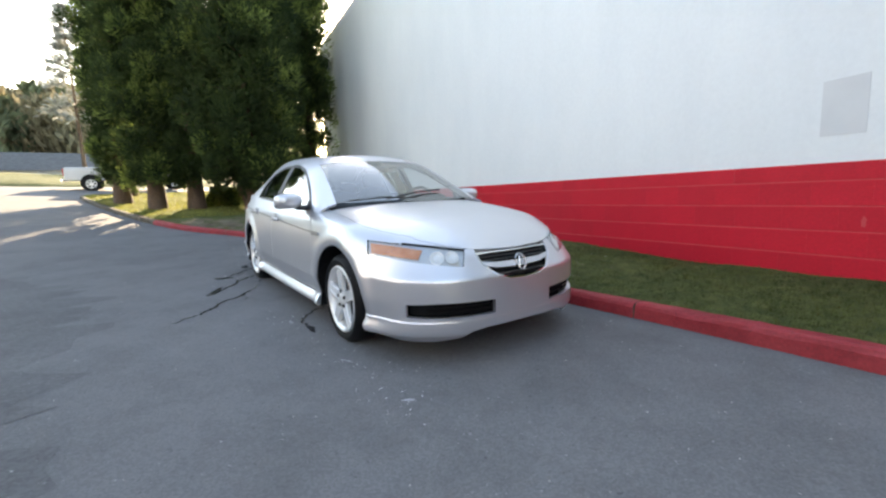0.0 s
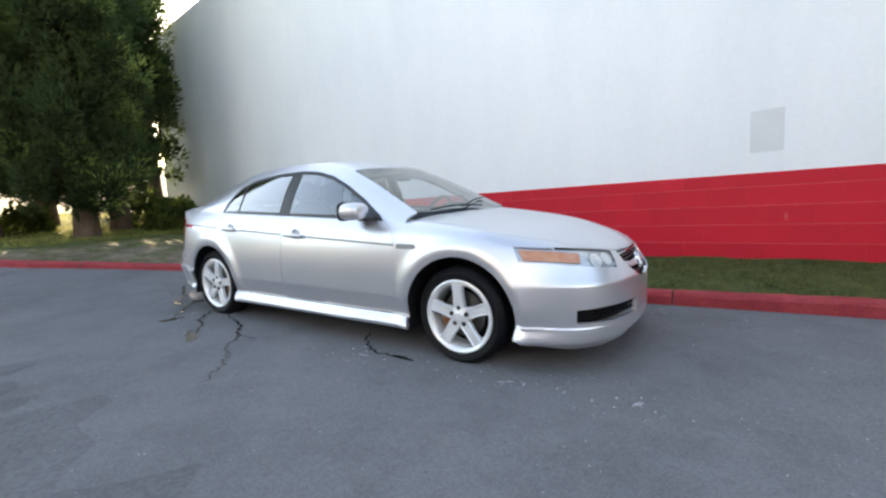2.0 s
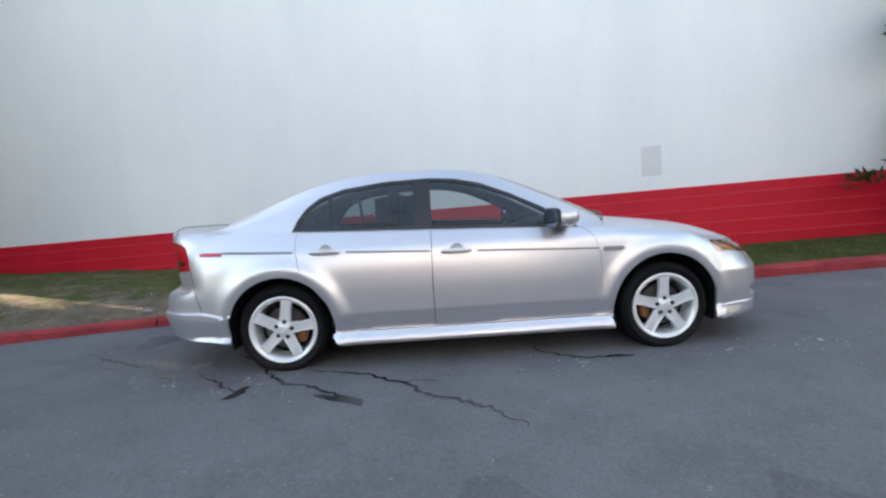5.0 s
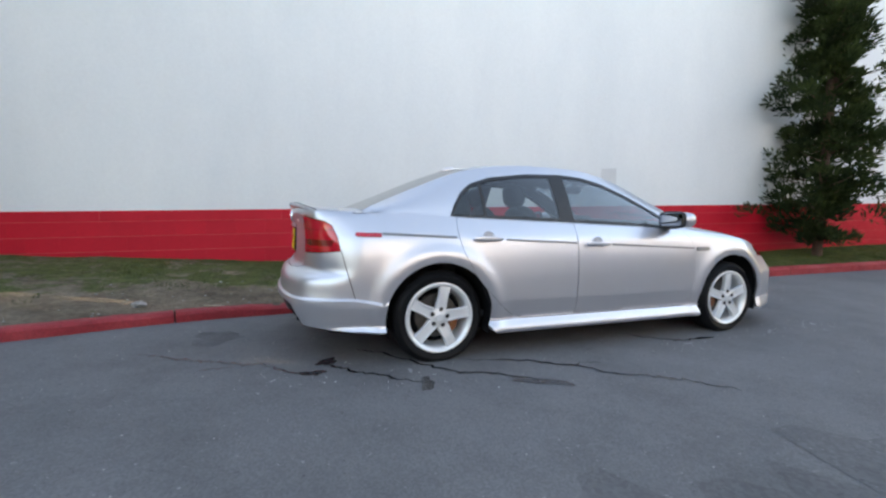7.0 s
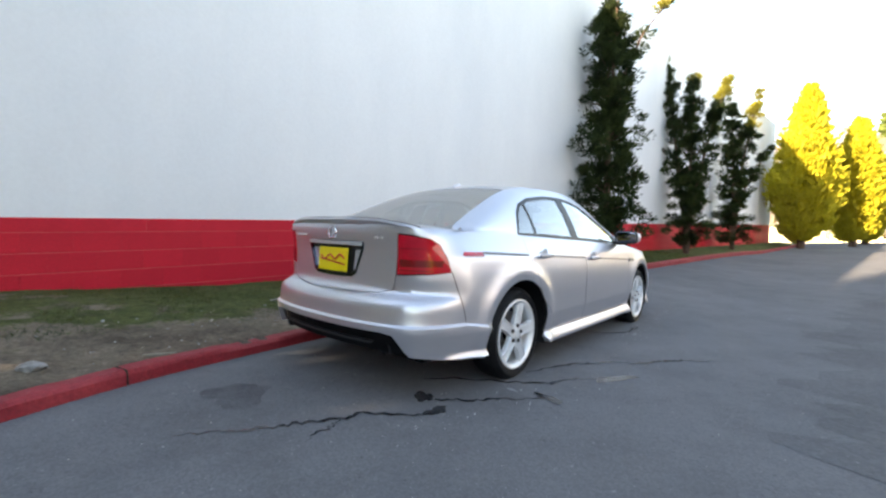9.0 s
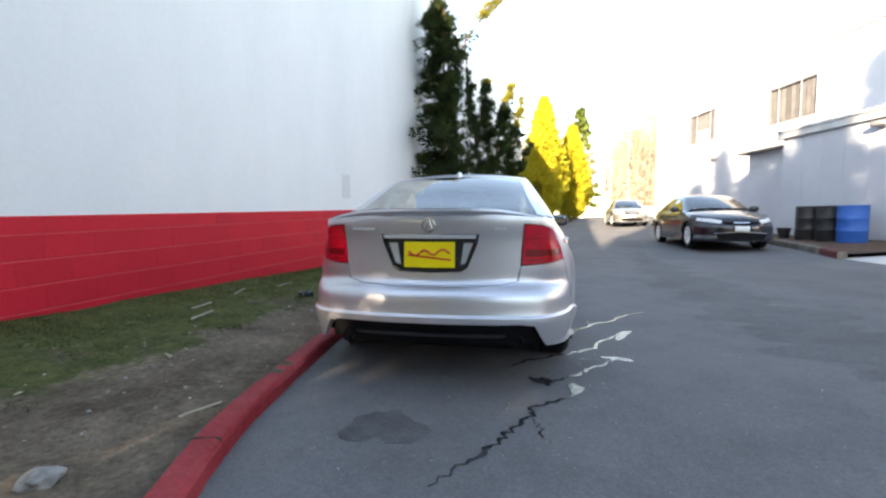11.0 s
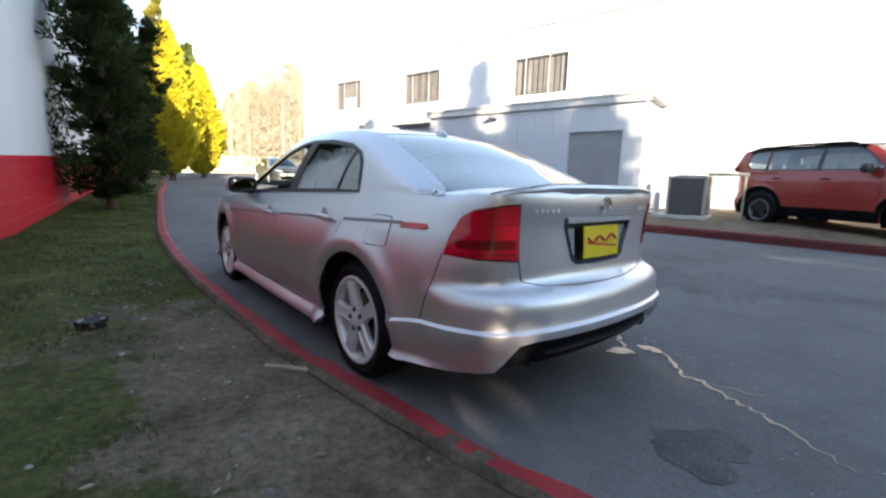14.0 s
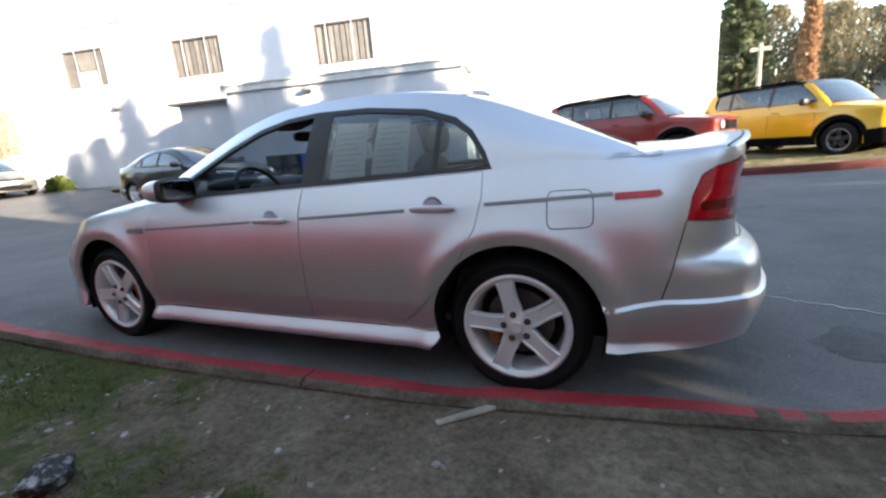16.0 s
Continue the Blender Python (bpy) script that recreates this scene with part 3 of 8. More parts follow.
def rounded(poly, r):
    """Cuts each corner of a closed outline by r and rounds it."""
    out = []
    n = len(poly)
    for i in range(n):
        a, b, c = (np.array(poly[i - 1], float), np.array(poly[i], float), np.array(poly[(i + 1) % n], float))
        ra = min(r, 0.45 * np.linalg.norm(a - b))
        rc = min(r, 0.45 * np.linalg.norm(c - b))
        p, q = b + (a - b) / max(np.linalg.norm(a - b), 1e-9) * ra, b + (c - b) / max(np.linalg.norm(c - b), 1e-9) * rc
        for t in (0, 0.33, 0.67, 1):
            out.append(tuple((1 - t) ** 2 * p + 2 * t * (1 - t) * b + t * t * q))
    return out


def inside(px, py, poly):
    px, py = np.asarray(px), np.asarray(py)
    res = np.zeros(px.shape, bool)
    for (x0, y0), (x1, y1) in zip(poly, poly[1:] + poly[:1]):
        if y0 != y1:
            cr = ((y0 > py) != (y1 > py)) & (px < (x1 - x0) * (py - y0) / (y1 - y0) + x0)
            res ^= cr
    return res


def shrink(poly, d):
    """Moves a closed outline inwards by d."""
    P = np.array(poly, float)
    area = 0.5 * np.sum(P[:, 0] * np.roll(P[:, 1], -1) - np.roll(P[:, 0], -1) * P[:, 1])
    e = np.roll(P, -1, 0) - P
    e /= np.maximum(np.linalg.norm(e, axis=1), 1e-9)[:, None]
    n = np.stack([-e[:, 1], e[:, 0]], 1) * (1 if area > 0 else -1)
    m = n + np.roll(n, 1, 0)
    m /= np.maximum(np.linalg.norm(m, axis=1), 0.3)[:, None]
    return [tuple(p) for p in P + m * d]


def region(name, outline, fn, step, material, parent, label="", holes=(), gap=0.0, rim=0.012, side=1, lift=0.0, mid=(1.3, 0.55), creases=()):
    """A panel: the piece of the surface fn(u, v) inside outline, with its edge turned inwards by rim."""
    soft_edge = None
    if material.name.endswith("paint"):
        for sh in SHELLS:
            for kind, f in (("cabin", sh.cabin), ("flank", sh.flank), ("band", sh.band), ("deck", sh.deck)):
                if fn == f:
                    soft_edge = (sh, kind)
    poly = dens(shrink(outline, gap) if gap else list(outline), step)
    hol = [dens(list(h), step) for h in holes]
    us, vs_ = [p[0] for p in poly], [p[1] for p in poly]
    U, V = np.meshgrid(np.arange(min(us) + step / 2, max(us), step), np.arange(min(vs_) + step / 2, max(vs_), step))
    U, V = U.ravel(), V.ravel()
    keep = inside(U, V, poly)
    for h in hol:
        keep &= ~inside(U, V, h)
    cre = [[q for p0, p1 in zip(c, c[1:]) for q in dens([p0, p1], step)[:max(1, len(dens([p0, p1], step)) // 2)]] for c in creases]
    allp = np.array(poly + [p for h in hol + cre for p in h])
    if keep.any():
        dmin = np.array([np.min((allp[:, 0] - u) ** 2 + (allp[:, 1] - v) ** 2) if k else 0 for u, v, k in zip(U, V, keep)])
        keep &= dmin > (0.55 * step) ** 2
    pts = [Vector(p) for p in poly + [p for h in hol + cre for p in h]] + [Vector(p) for p in zip(U[keep], V[keep])]
    edges, k = [], 0
    for loop in [poly] + hol:
        edges += [(k + i, k + (i + 1) % len(loop)) for i in range(len(loop))]
        k += len(loop)
    for line in cre:
        edges += [(k + i, k + i + 1) for i in range(len(line) - 1)]
        k += len(line)
    vo, eo, fo, ov, oe, of = delaunay_2d_cdt(pts, edges, [], 0, 1e-7)
    uv = np.array([(p.x, p.y) for p in vo])
    tri = np.array([f for f in fo])
    c = uv[tri].mean(1)
    ok = inside(c[:, 0], c[:, 1], poly)
    for h in hol:
        ok &= ~inside(c[:, 0], c[:, 1], h)
    tri = tri[ok]
    e = 1e-4
    P = fn(uv[:, 0], uv[:, 1])
    du = fn(uv[:, 0] + e, uv[:, 1]) - fn(uv[:, 0] - e, uv[:, 1])
    dv = fn(uv[:, 0], uv[:, 1] + e) - fn(uv[:, 0], uv[:, 1] - e)
    N = np.cross(du, dv)
    N /= np.maximum(np.linalg.norm(N, axis=1), 1e-12)[:, None]
    cen = np.stack([np.clip(P[:, 0], -mid[0], mid[0]), P[:, 1] * 0, np.full(len(P), mid[1])], 1)
    sg = 1.0 if np.mean(np.sum(N * (P - cen), 1)) > 0 else -1.0
    N *= sg
    N[np.abs(P[:, 1]) < 0.003, 1] = 0
    P = P + N * lift
    if sg < 0:
        tri = tri[:, ::-1]
    shade = soft_edge[0].soften(soft_edge[1], P, N) if soft_edge else N
    P, N, shade = P * (1, side, 1), N * (1, side, 1), shade * (1, side, 1)
    if side < 0:
        tri = tri[:, ::-1]
    verts, faces, norms = list(P), [tuple(t) for t in tri], list(shade)
    if rim:
        cnt = {}
        for t in tri:
            for a, b in ((t[0], t[1]), (t[1], t[2]), (t[2], t[0])):
                cnt[(a, b)] = 1
        for (a, b) in list(cnt):
            if (b, a) not in cnt and not (abs(P[a][1]) < 0.003 and abs(P[b][1]) < 0.003):
                d = P[b] - P[a]
                nn = np.cross(d, N[a])
                nn = nn / max(np.linalg.norm(nn), 1e-9)
                i0 = len(verts)
                verts += [P[a], P[b], P[b] - N[b] * rim, P[a] - N[a] * rim]
                norms += [nn] * 4
                faces.append((i0 + 1, i0, i0 + 3, i0 + 2))
    me = mesh_of(name, verts, faces, material, smooth=True)
    me.normals_split_custom_set_from_vertices([tuple(n) for n in norms])
    ob = hang(new(name, me), parent)
    if label:
        ob["label"] = label
    return ob


class Shell:
    """The surfaces of a car: a band round the body, a top deck, the cabin's sides and its top. x ahead, y to the left."""

    def __init__(self, s):
        self.s = s
        c = spline(s["contour"], 24)
        d = np.concatenate([[0], np.cumsum(np.linalg.norm(np.diff(c, axis=0), axis=1))])
        n = 1200
        t = np.linspace(0, d[-1], n)
        self.cx, self.cy = np.interp(t, d, c[:, 0])[::-1], np.interp(t, d, c[:, 1])[::-1]
        self.a = t - np.interp(0, self.cx[np.argsort(self.cx)], t[np.argsort(self.cx)])
        tx, ty = np.gradient(self.cx, self.a), np.gradient(self.cy, self.a)
        l = np.hypot(tx, ty)
        self.nx, self.ny = -ty / l, tx / l
        self.nx[0], self.ny[0], self.nx[-1], self.ny[-1] = -1, 0, 1, 0
        if self.ny[n // 2] < 0:
            self.nx, self.ny = -self.nx, -self.ny
            self.nx[0], self.ny[0], self.nx[-1], self.ny[-1] = -1, 0, 1, 0
        flat = smoothstep(self.cy, 0.0, 0.22)
        self.ny = self.ny * flat
        l = np.hypot(self.nx, self.ny)
        self.nx, self.ny = self.nx / l, self.ny / l
        self.amin, self.amax = self.a[0], self.a[-1]
        ea = np.linspace(self.amin, self.amax, 900)
        E = self.band(ea, self.ztop(ea))
        self.edge = E
        SHELLS.append(self)

    def A(self, x):
        return float(np.interp(x, self.cx, self.a))

    def F(self, y):
        """Parameter of the nose at half-width y."""
        h = self.a > self.A(self.s["nose_from"])
        return float(np.interp(-y, -self.cy[h], self.a[h]))

    def R(self, y):
        """Parameter of the tail at half-width y."""
        h = self.a < self.A(self.s["tail_from"])
        return float(np.interp(y, self.cy[h], self.a[h]))

    def ztop(self, a):
        return np.interp(a, [k[0] for k in self.top_keys()], [k[1] for k in self.top_keys()])

    def top_keys(self):
        if not hasattr(self, "_tk"):
            s = self.s
            raw = [(self.R(y), z) for y, z in s["tail_top"]] + [(self.A(x), z) for x, z in s["side_top"]] + [(self.F(y), z) for y, z in s["nose_top"]]
            raw = sorted(raw)
            sm = spline(raw, 10)
            self._tk = sorted([tuple(p) for p in sm])
        return self._tk

    def inset(self, a, z):
        s = self.s
        x = np.interp(a, self.a, self.cx)
        wf, wr = smoothstep(x, *s["nose_blend"]), smoothstep(-x, *s["tail_blend"])
        prof = lambda k: np.interp(z, s["_" + k][:, 0], s["_" + k][:, 1])
        d = prof("side") * (1 - wf - wr) + prof("nose") * wf + prof("tail") * wr
        for hx, hz, r, amp in s["flares"]:
            q = np.hypot(x - hx, z - hz)
            d = d - amp * np.exp(-((q - r) / 0.06) ** 2) * (1 - smoothstep(z, hz + r + 0.02, hz + r + 0.14))
        for hx, wd, z0, amp in s.get("corner", ()):
            d = d - amp * np.exp(-((x - hx) / wd) ** 2) * smoothstep(z, z0, z0 + 0.14)
        for x0, x1, zl, amp in s.get("kit", ()):
            zl = np.interp(x, *zl)
            d = d - amp * smoothstep(x * x0 / abs(x0), abs(x0), abs(x1)) * (1 - 0.75 * smoothstep(x, 2.10, 2.30)) * (1 - smoothstep(z, zl - 0.004, zl + 0.010)) * smoothstep(z, 0.14, 0.22)
        return d

    def band(self, a, z):
        a, z = np.asarray(a, float), np.asarray(z, float)
        d = self.inset(a, z)
        i = lambda q: np.interp(a, self.a, q)
        nx, ny = i(self.nx), i(self.ny)
        l = np.hypot(nx, ny)
        return np.stack([i(self.cx) - nx / l * d, i(self.cy) - ny / l * d, z], -1)

    def deck(self, x, y):
        """Bonnet and boot lid: crowned between the centre line and the top edge of the band."""
        E = self.edge
        k = np.argsort(E[:, 0])
        Ye, Ze = np.interp(x, E[k, 0], E[k, 1]), np.interp(x, E[k, 0], E[k, 2])
        Zc = np.interp(x, self.s["_mid"][:, 0], self.s["_mid"][:, 1])
        t = np.clip(np.abs(y) / np.maximum(Ye, 1e-3), 0, 1)
        return np.stack([x, y, Zc + (Ze - Zc) * t ** 2.6], -1)

    def rail(self, x):
        r = self.s["_rail"]
        return np.interp(x, r[:, 0], r[:, 1]), np.interp(x, r[:, 0], r[:, 2])

    def cabin(self, x, y):
        Ye, Ze = self.rail(x)
        Zc = np.interp(x, self.s["_roof"][:, 0], self.s["_roof"][:, 1])
        t = np.clip(np.abs(y) / Ye, 0, 1.2)
        return np.stack([x, y, Zc + (Ze - Zc) * t ** 2.3], -1)

    def flank(self, x, z):
        """Cabin side between the belt and the roof rail."""
        b = self.band(np.interp(x, self.cx, self.a), self.ztop(np.interp(x, self.cx, self.a)))
        Ye, Ze = self.rail(x)
        zb, yb = b[..., 2], b[..., 1]
        t = (z - zb) / np.maximum(Ze - zb, 0.02)
        return np.stack([x, yb + (Ye - yb) * t + 0.022 * np.sin(np.clip(t, 0, 1) * math.pi), z], -1)

    def slope(self, fn, u, v, e=1e-3):
        n = np.cross(fn(u + e, v) - fn(u - e, v), fn(u, v + e) - fn(u, v - e))
        return n / np.maximum(np.linalg.norm(n, axis=-1), 1e-12)[..., None]

    def soften(self, kind, P, N):
        """Rounds the shading over the roof rail and over the shoulder of bonnet and boot."""
        up = lambda n: n * np.where(n[..., 2:3] < 0, -1.0, 1.0)
        x = P[:, 0]
        if kind in ("cabin", "flank"):
            Ye, Ze = self.rail(x)
            a = up(self.slope(self.cabin, x, Ye * 0.97))
            b = up(self.slope(self.flank, x, Ze - 0.02))
            if kind == "cabin":
                w = smoothstep(np.abs(P[:, 1]) / Ye, 0.78, 0.97)
            else:
                w = smoothstep(P[:, 2] - Ze, -0.10, 0.0)
        elif kind in ("band", "deck"):
            E = self.edge
            k = np.argsort(E[:, 0])
            ye, ze = np.interp(x, E[k, 0], E[k, 1]), np.interp(x, E[k, 0], E[k, 2])
            a = up(self.slope(self.deck, x, np.maximum(ye - 0.03, 0.0)))
            pa = np.interp(x, E[k, 0], np.linspace(self.amin, self.amax, 900)[k])
            b = up(self.slope(self.band, pa, self.ztop(pa) - 0.012))
            mask = np.maximum(smoothstep(x, 0.9, 1.1), smoothstep(-x, 1.8, 1.95)) * smoothstep(-x, -2.20, -2.05) * smoothstep(x, -2.24, -2.10)
            w = (smoothstep(np.abs(P[:, 1]) - ye, -0.11, 0.0) if kind == "deck" else smoothstep(P[:, 2] - ze, -0.06, 0.0)) * mask
        else:
            return N
        a[:, 1], b[:, 1] = np.abs(a[:, 1]) * np.sign(P[:, 1] + 1e-9), np.abs(b[:, 1]) * np.sign(P[:, 1] + 1e-9)
        m = a * (0.45 if kind in ("cabin", "flank") else 1.0) + b
        m /= np.maximum(np.linalg.norm(m, axis=1), 1e-9)[:, None]
        n = N * (1 - w[:, None]) + m * w[:, None]
        return n / np.maximum(np.linalg.norm(n, axis=1), 1e-9)[:, None]

    def belt(self, x):
        return float(self.ztop(self.A(x)))


def smooth_table(points, n=12):
    return spline(sorted(points), n)


def shell_of(spec):
    for k in ("side", "nose", "tail", "mid", "rail", "roof"):
        spec["_" + k] = smooth_table(spec[k])
    return Shell(spec)


def arc(cx, cz, r, a0, a1, n=20):
    return [(cx + r * math.cos(radians(a0 + (a1 - a0) * i / n)), cz + r * math.sin(radians(a0 + (a1 - a0) * i / n))) for i in range(n + 1)]


# ---- wheels
def make_wheel(parent, x, y, z, tyre_r, rim_r, width, spokes, face, mats, brake=True, wide=0.5, spin=0, label="silver five-spoke alloy wheel"):
    """face is +1 on the left of the car, -1 on the right; y is the outer face."""
    w = hang(new("wheel"), parent)
    w.matrix_local = pose(x, y, z, 0, -spin, 0)
    w["label"] = label
    f = face
    prof = [(rim_r - 0.004, -f * width * 0.92), (rim_r + 0.012, -f * width), (tyre_r - 0.03, -f * width), (tyre_r - 0.006, -f * (width - 0.02)), (tyre_r, -f * width * 0.78),
            (tyre_r + 0.001, -f * width * 0.5), (tyre_r, -f * width * 0.2), (tyre_r - 0.006, -f * 0.028), (tyre_r - 0.028, -f * 0.006), (rim_r + 0.045, f * 0.004), (rim_r + 0.016, -f * 0.002), (rim_r + 0.002, -f * 0.014)]
    part("tyre", bm_lathe(prof, 64), M["rubber"], w, "black rubber tyre", True)
    prof = [(rim_r + 0.004, -f * 0.012), (rim_r + 0.002, -f * 0.002), (rim_r - 0.006, f * 0.001), (rim_r - 0.022, -f * 0.006), (rim_r - 0.032, -f * 0.020), (rim_r - 0.036, -f * 0.06), (rim_r - 0.05, -f * 0.17), (rim_r - 0.01, -f * 0.2)]
    part("rim", bm_lathe(prof, 64), mats[0], w, "", True)
    b = bmesh.new()
    for k in range(spokes):
        t = 2 * math.pi * k / spokes + math.pi / 2
        rows = []
        for i in range(9):
            q = i / 8
            r = 0.035 + (rim_r - 0.046) * q
            hw = float(np.interp(q, [0, 0.22, 0.45, 0.8, 0.94, 1.0], [0.038, 0.042, 0.036, 0.038, 0.042, 0.050])) * wide * 2
            bow = -0.016 + 0.014 * math.sin(q * math.pi * 0.62) - 0.004 * q ** 4
            lip = 0.0045 * min(1, q * 4)
            row = []
            for o, dz in ((-1, -0.034), (-1, -0.008), (-0.86, 0.0), (-0.70, 0.0), (-0.60, -lip), (0.60, -lip), (0.70, 0.0), (0.86, 0.0), (1, -0.008), (1, -0.034)):
                row.append(b.verts.new((math.cos(t) * r - math.sin(t) * o * hw, f * (bow + dz), math.sin(t) * r + math.cos(t) * o * hw)))
            rows.append(row)
        for p, q_ in zip(rows, rows[1:]):
            for j in range(9):
                b.faces.new((p[j], p[j + 1], q_[j + 1], q_[j]))
    part("spokes", b, mats[1], w, "", False)
    prof = [(0.0, -f * 0.006), (0.034, -f * 0.006), (0.038, -f * 0.009), (0.066, -f * 0.013), (0.074, -f * 0.022), (0.074, -f * 0.05)]
    part("hub", bm_lathe(prof, 32), mats[1], w, "", True)
    part("centre_cap", bm_lathe([(0, -f * 0.001), (0.026, -f * 0.002), (0.030, -f * 0.006)], 24), mats[1], w, "round centre cap with a plain mark", True)
    if brake:
        for k in range(5):
            t = 2 * math.pi * k / 5 + math.pi / 2
            at = (math.cos(t) * 0.057, 0, math.sin(t) * 0.057)
            # black disc on the hub; the lug hole's shade is drawn as colour
            part("lug_recess", bm_lathe([(0, -f * 0.0085), (0.0145, -f * 0.0085), (0.0145, -f * 0.02)], 14, at=at), M["gap"], w, "dark lug recess", True)
            part("lug_nut", bm_lathe([(0, f * 0.001), (0.007, f * 0.001), (0.0095, -f * 0.003), (0.0095, -f * 0.02)], 8, at=at), M["steel"], w, "", True)
        part("brake_disc", bm_lathe([(0.06, -f * 0.085), (0.150, -f * 0.085), (0.152, -f * 0.10), (0.06, -f * 0.10)], 40, closed=True), M["steel"], w, "bare steel brake disc", True)
        part("brake_drum", bm_lathe([(0.0, -f * 0.12), (0.19, -f * 0.12), (0.19, -f * 0.14), (0, -f * 0.14)], 32), M["gap"], w)
    else:
        part("brake_drum", bm_lathe([(0.0, -f * 0.09), (rim_r - 0.03, -f * 0.09), (rim_r - 0.03, -f * 0.12), (0, -f * 0.12)], 24), M["gap"], w)
    return w


def bm_pod(sx, sy, sz, at, p=2.6, n=(14, 20), rot=(0, 0, 0)):
    """A rounded pillow-like block (superellipsoid)."""
    b = bmesh.new()
    f = lambda c, e: math.copysign(abs(c) ** e, c)
    rows = []
    for i in range(n[0] + 1):
        th = -math.pi / 2 + math.pi * i / n[0]
        rows.append([b.verts.new((sx / 2 * f(math.cos(th), 2 / p) * f(math.cos(2 * math.pi * j / n[1]), 2 / p),
                                  sy / 2 * f(math.cos(th), 2 / p) * f(math.sin(2 * math.pi * j / n[1]), 2 / p),
                                  sz / 2 * f(math.sin(th), 2 / p))) for j in range(n[1])])
    for r, q in zip(rows, rows[1:]):
        for j in range(n[1]):
            b.faces.new((r[j], r[(j + 1) % n[1]], q[(j + 1) % n[1]], q[j]))
    bmesh.ops.remove_doubles(b, verts=b.verts[:], dist=1e-5)
    b.transform(pose(*at, *rot))
    return b


def car_seat(parent, x, y, w=0.50, back_z=1.12):
    s = hang(new("seat"), parent)
    s.matrix_local = pose(x, y, 0)
    part("cushion", bm_pod(0.52, w, 0.18, (0.12, 0, 0.46), 3.2), M["leather"], s, "", True)
    part("backrest", bm_pod(0.17, w, 0.66, (-0.22, 0, 0.78), 3.0, rot=(0, -16, 0)), M["leather"], s, "", True)
    part("headrest", bm_pod(0.11, 0.27, 0.19, (-0.35, 0, back_z + 0.06), 3.0, rot=(0, -10, 0)), M["leather"], s, "", True)
    for o in (-0.06, 0.06):
        part("headrest_post", bm_tube([(-0.33, o, back_z - 0.10), (-0.35, o, back_z + 0.02)], 0.006, 6), M["chrome"], s)


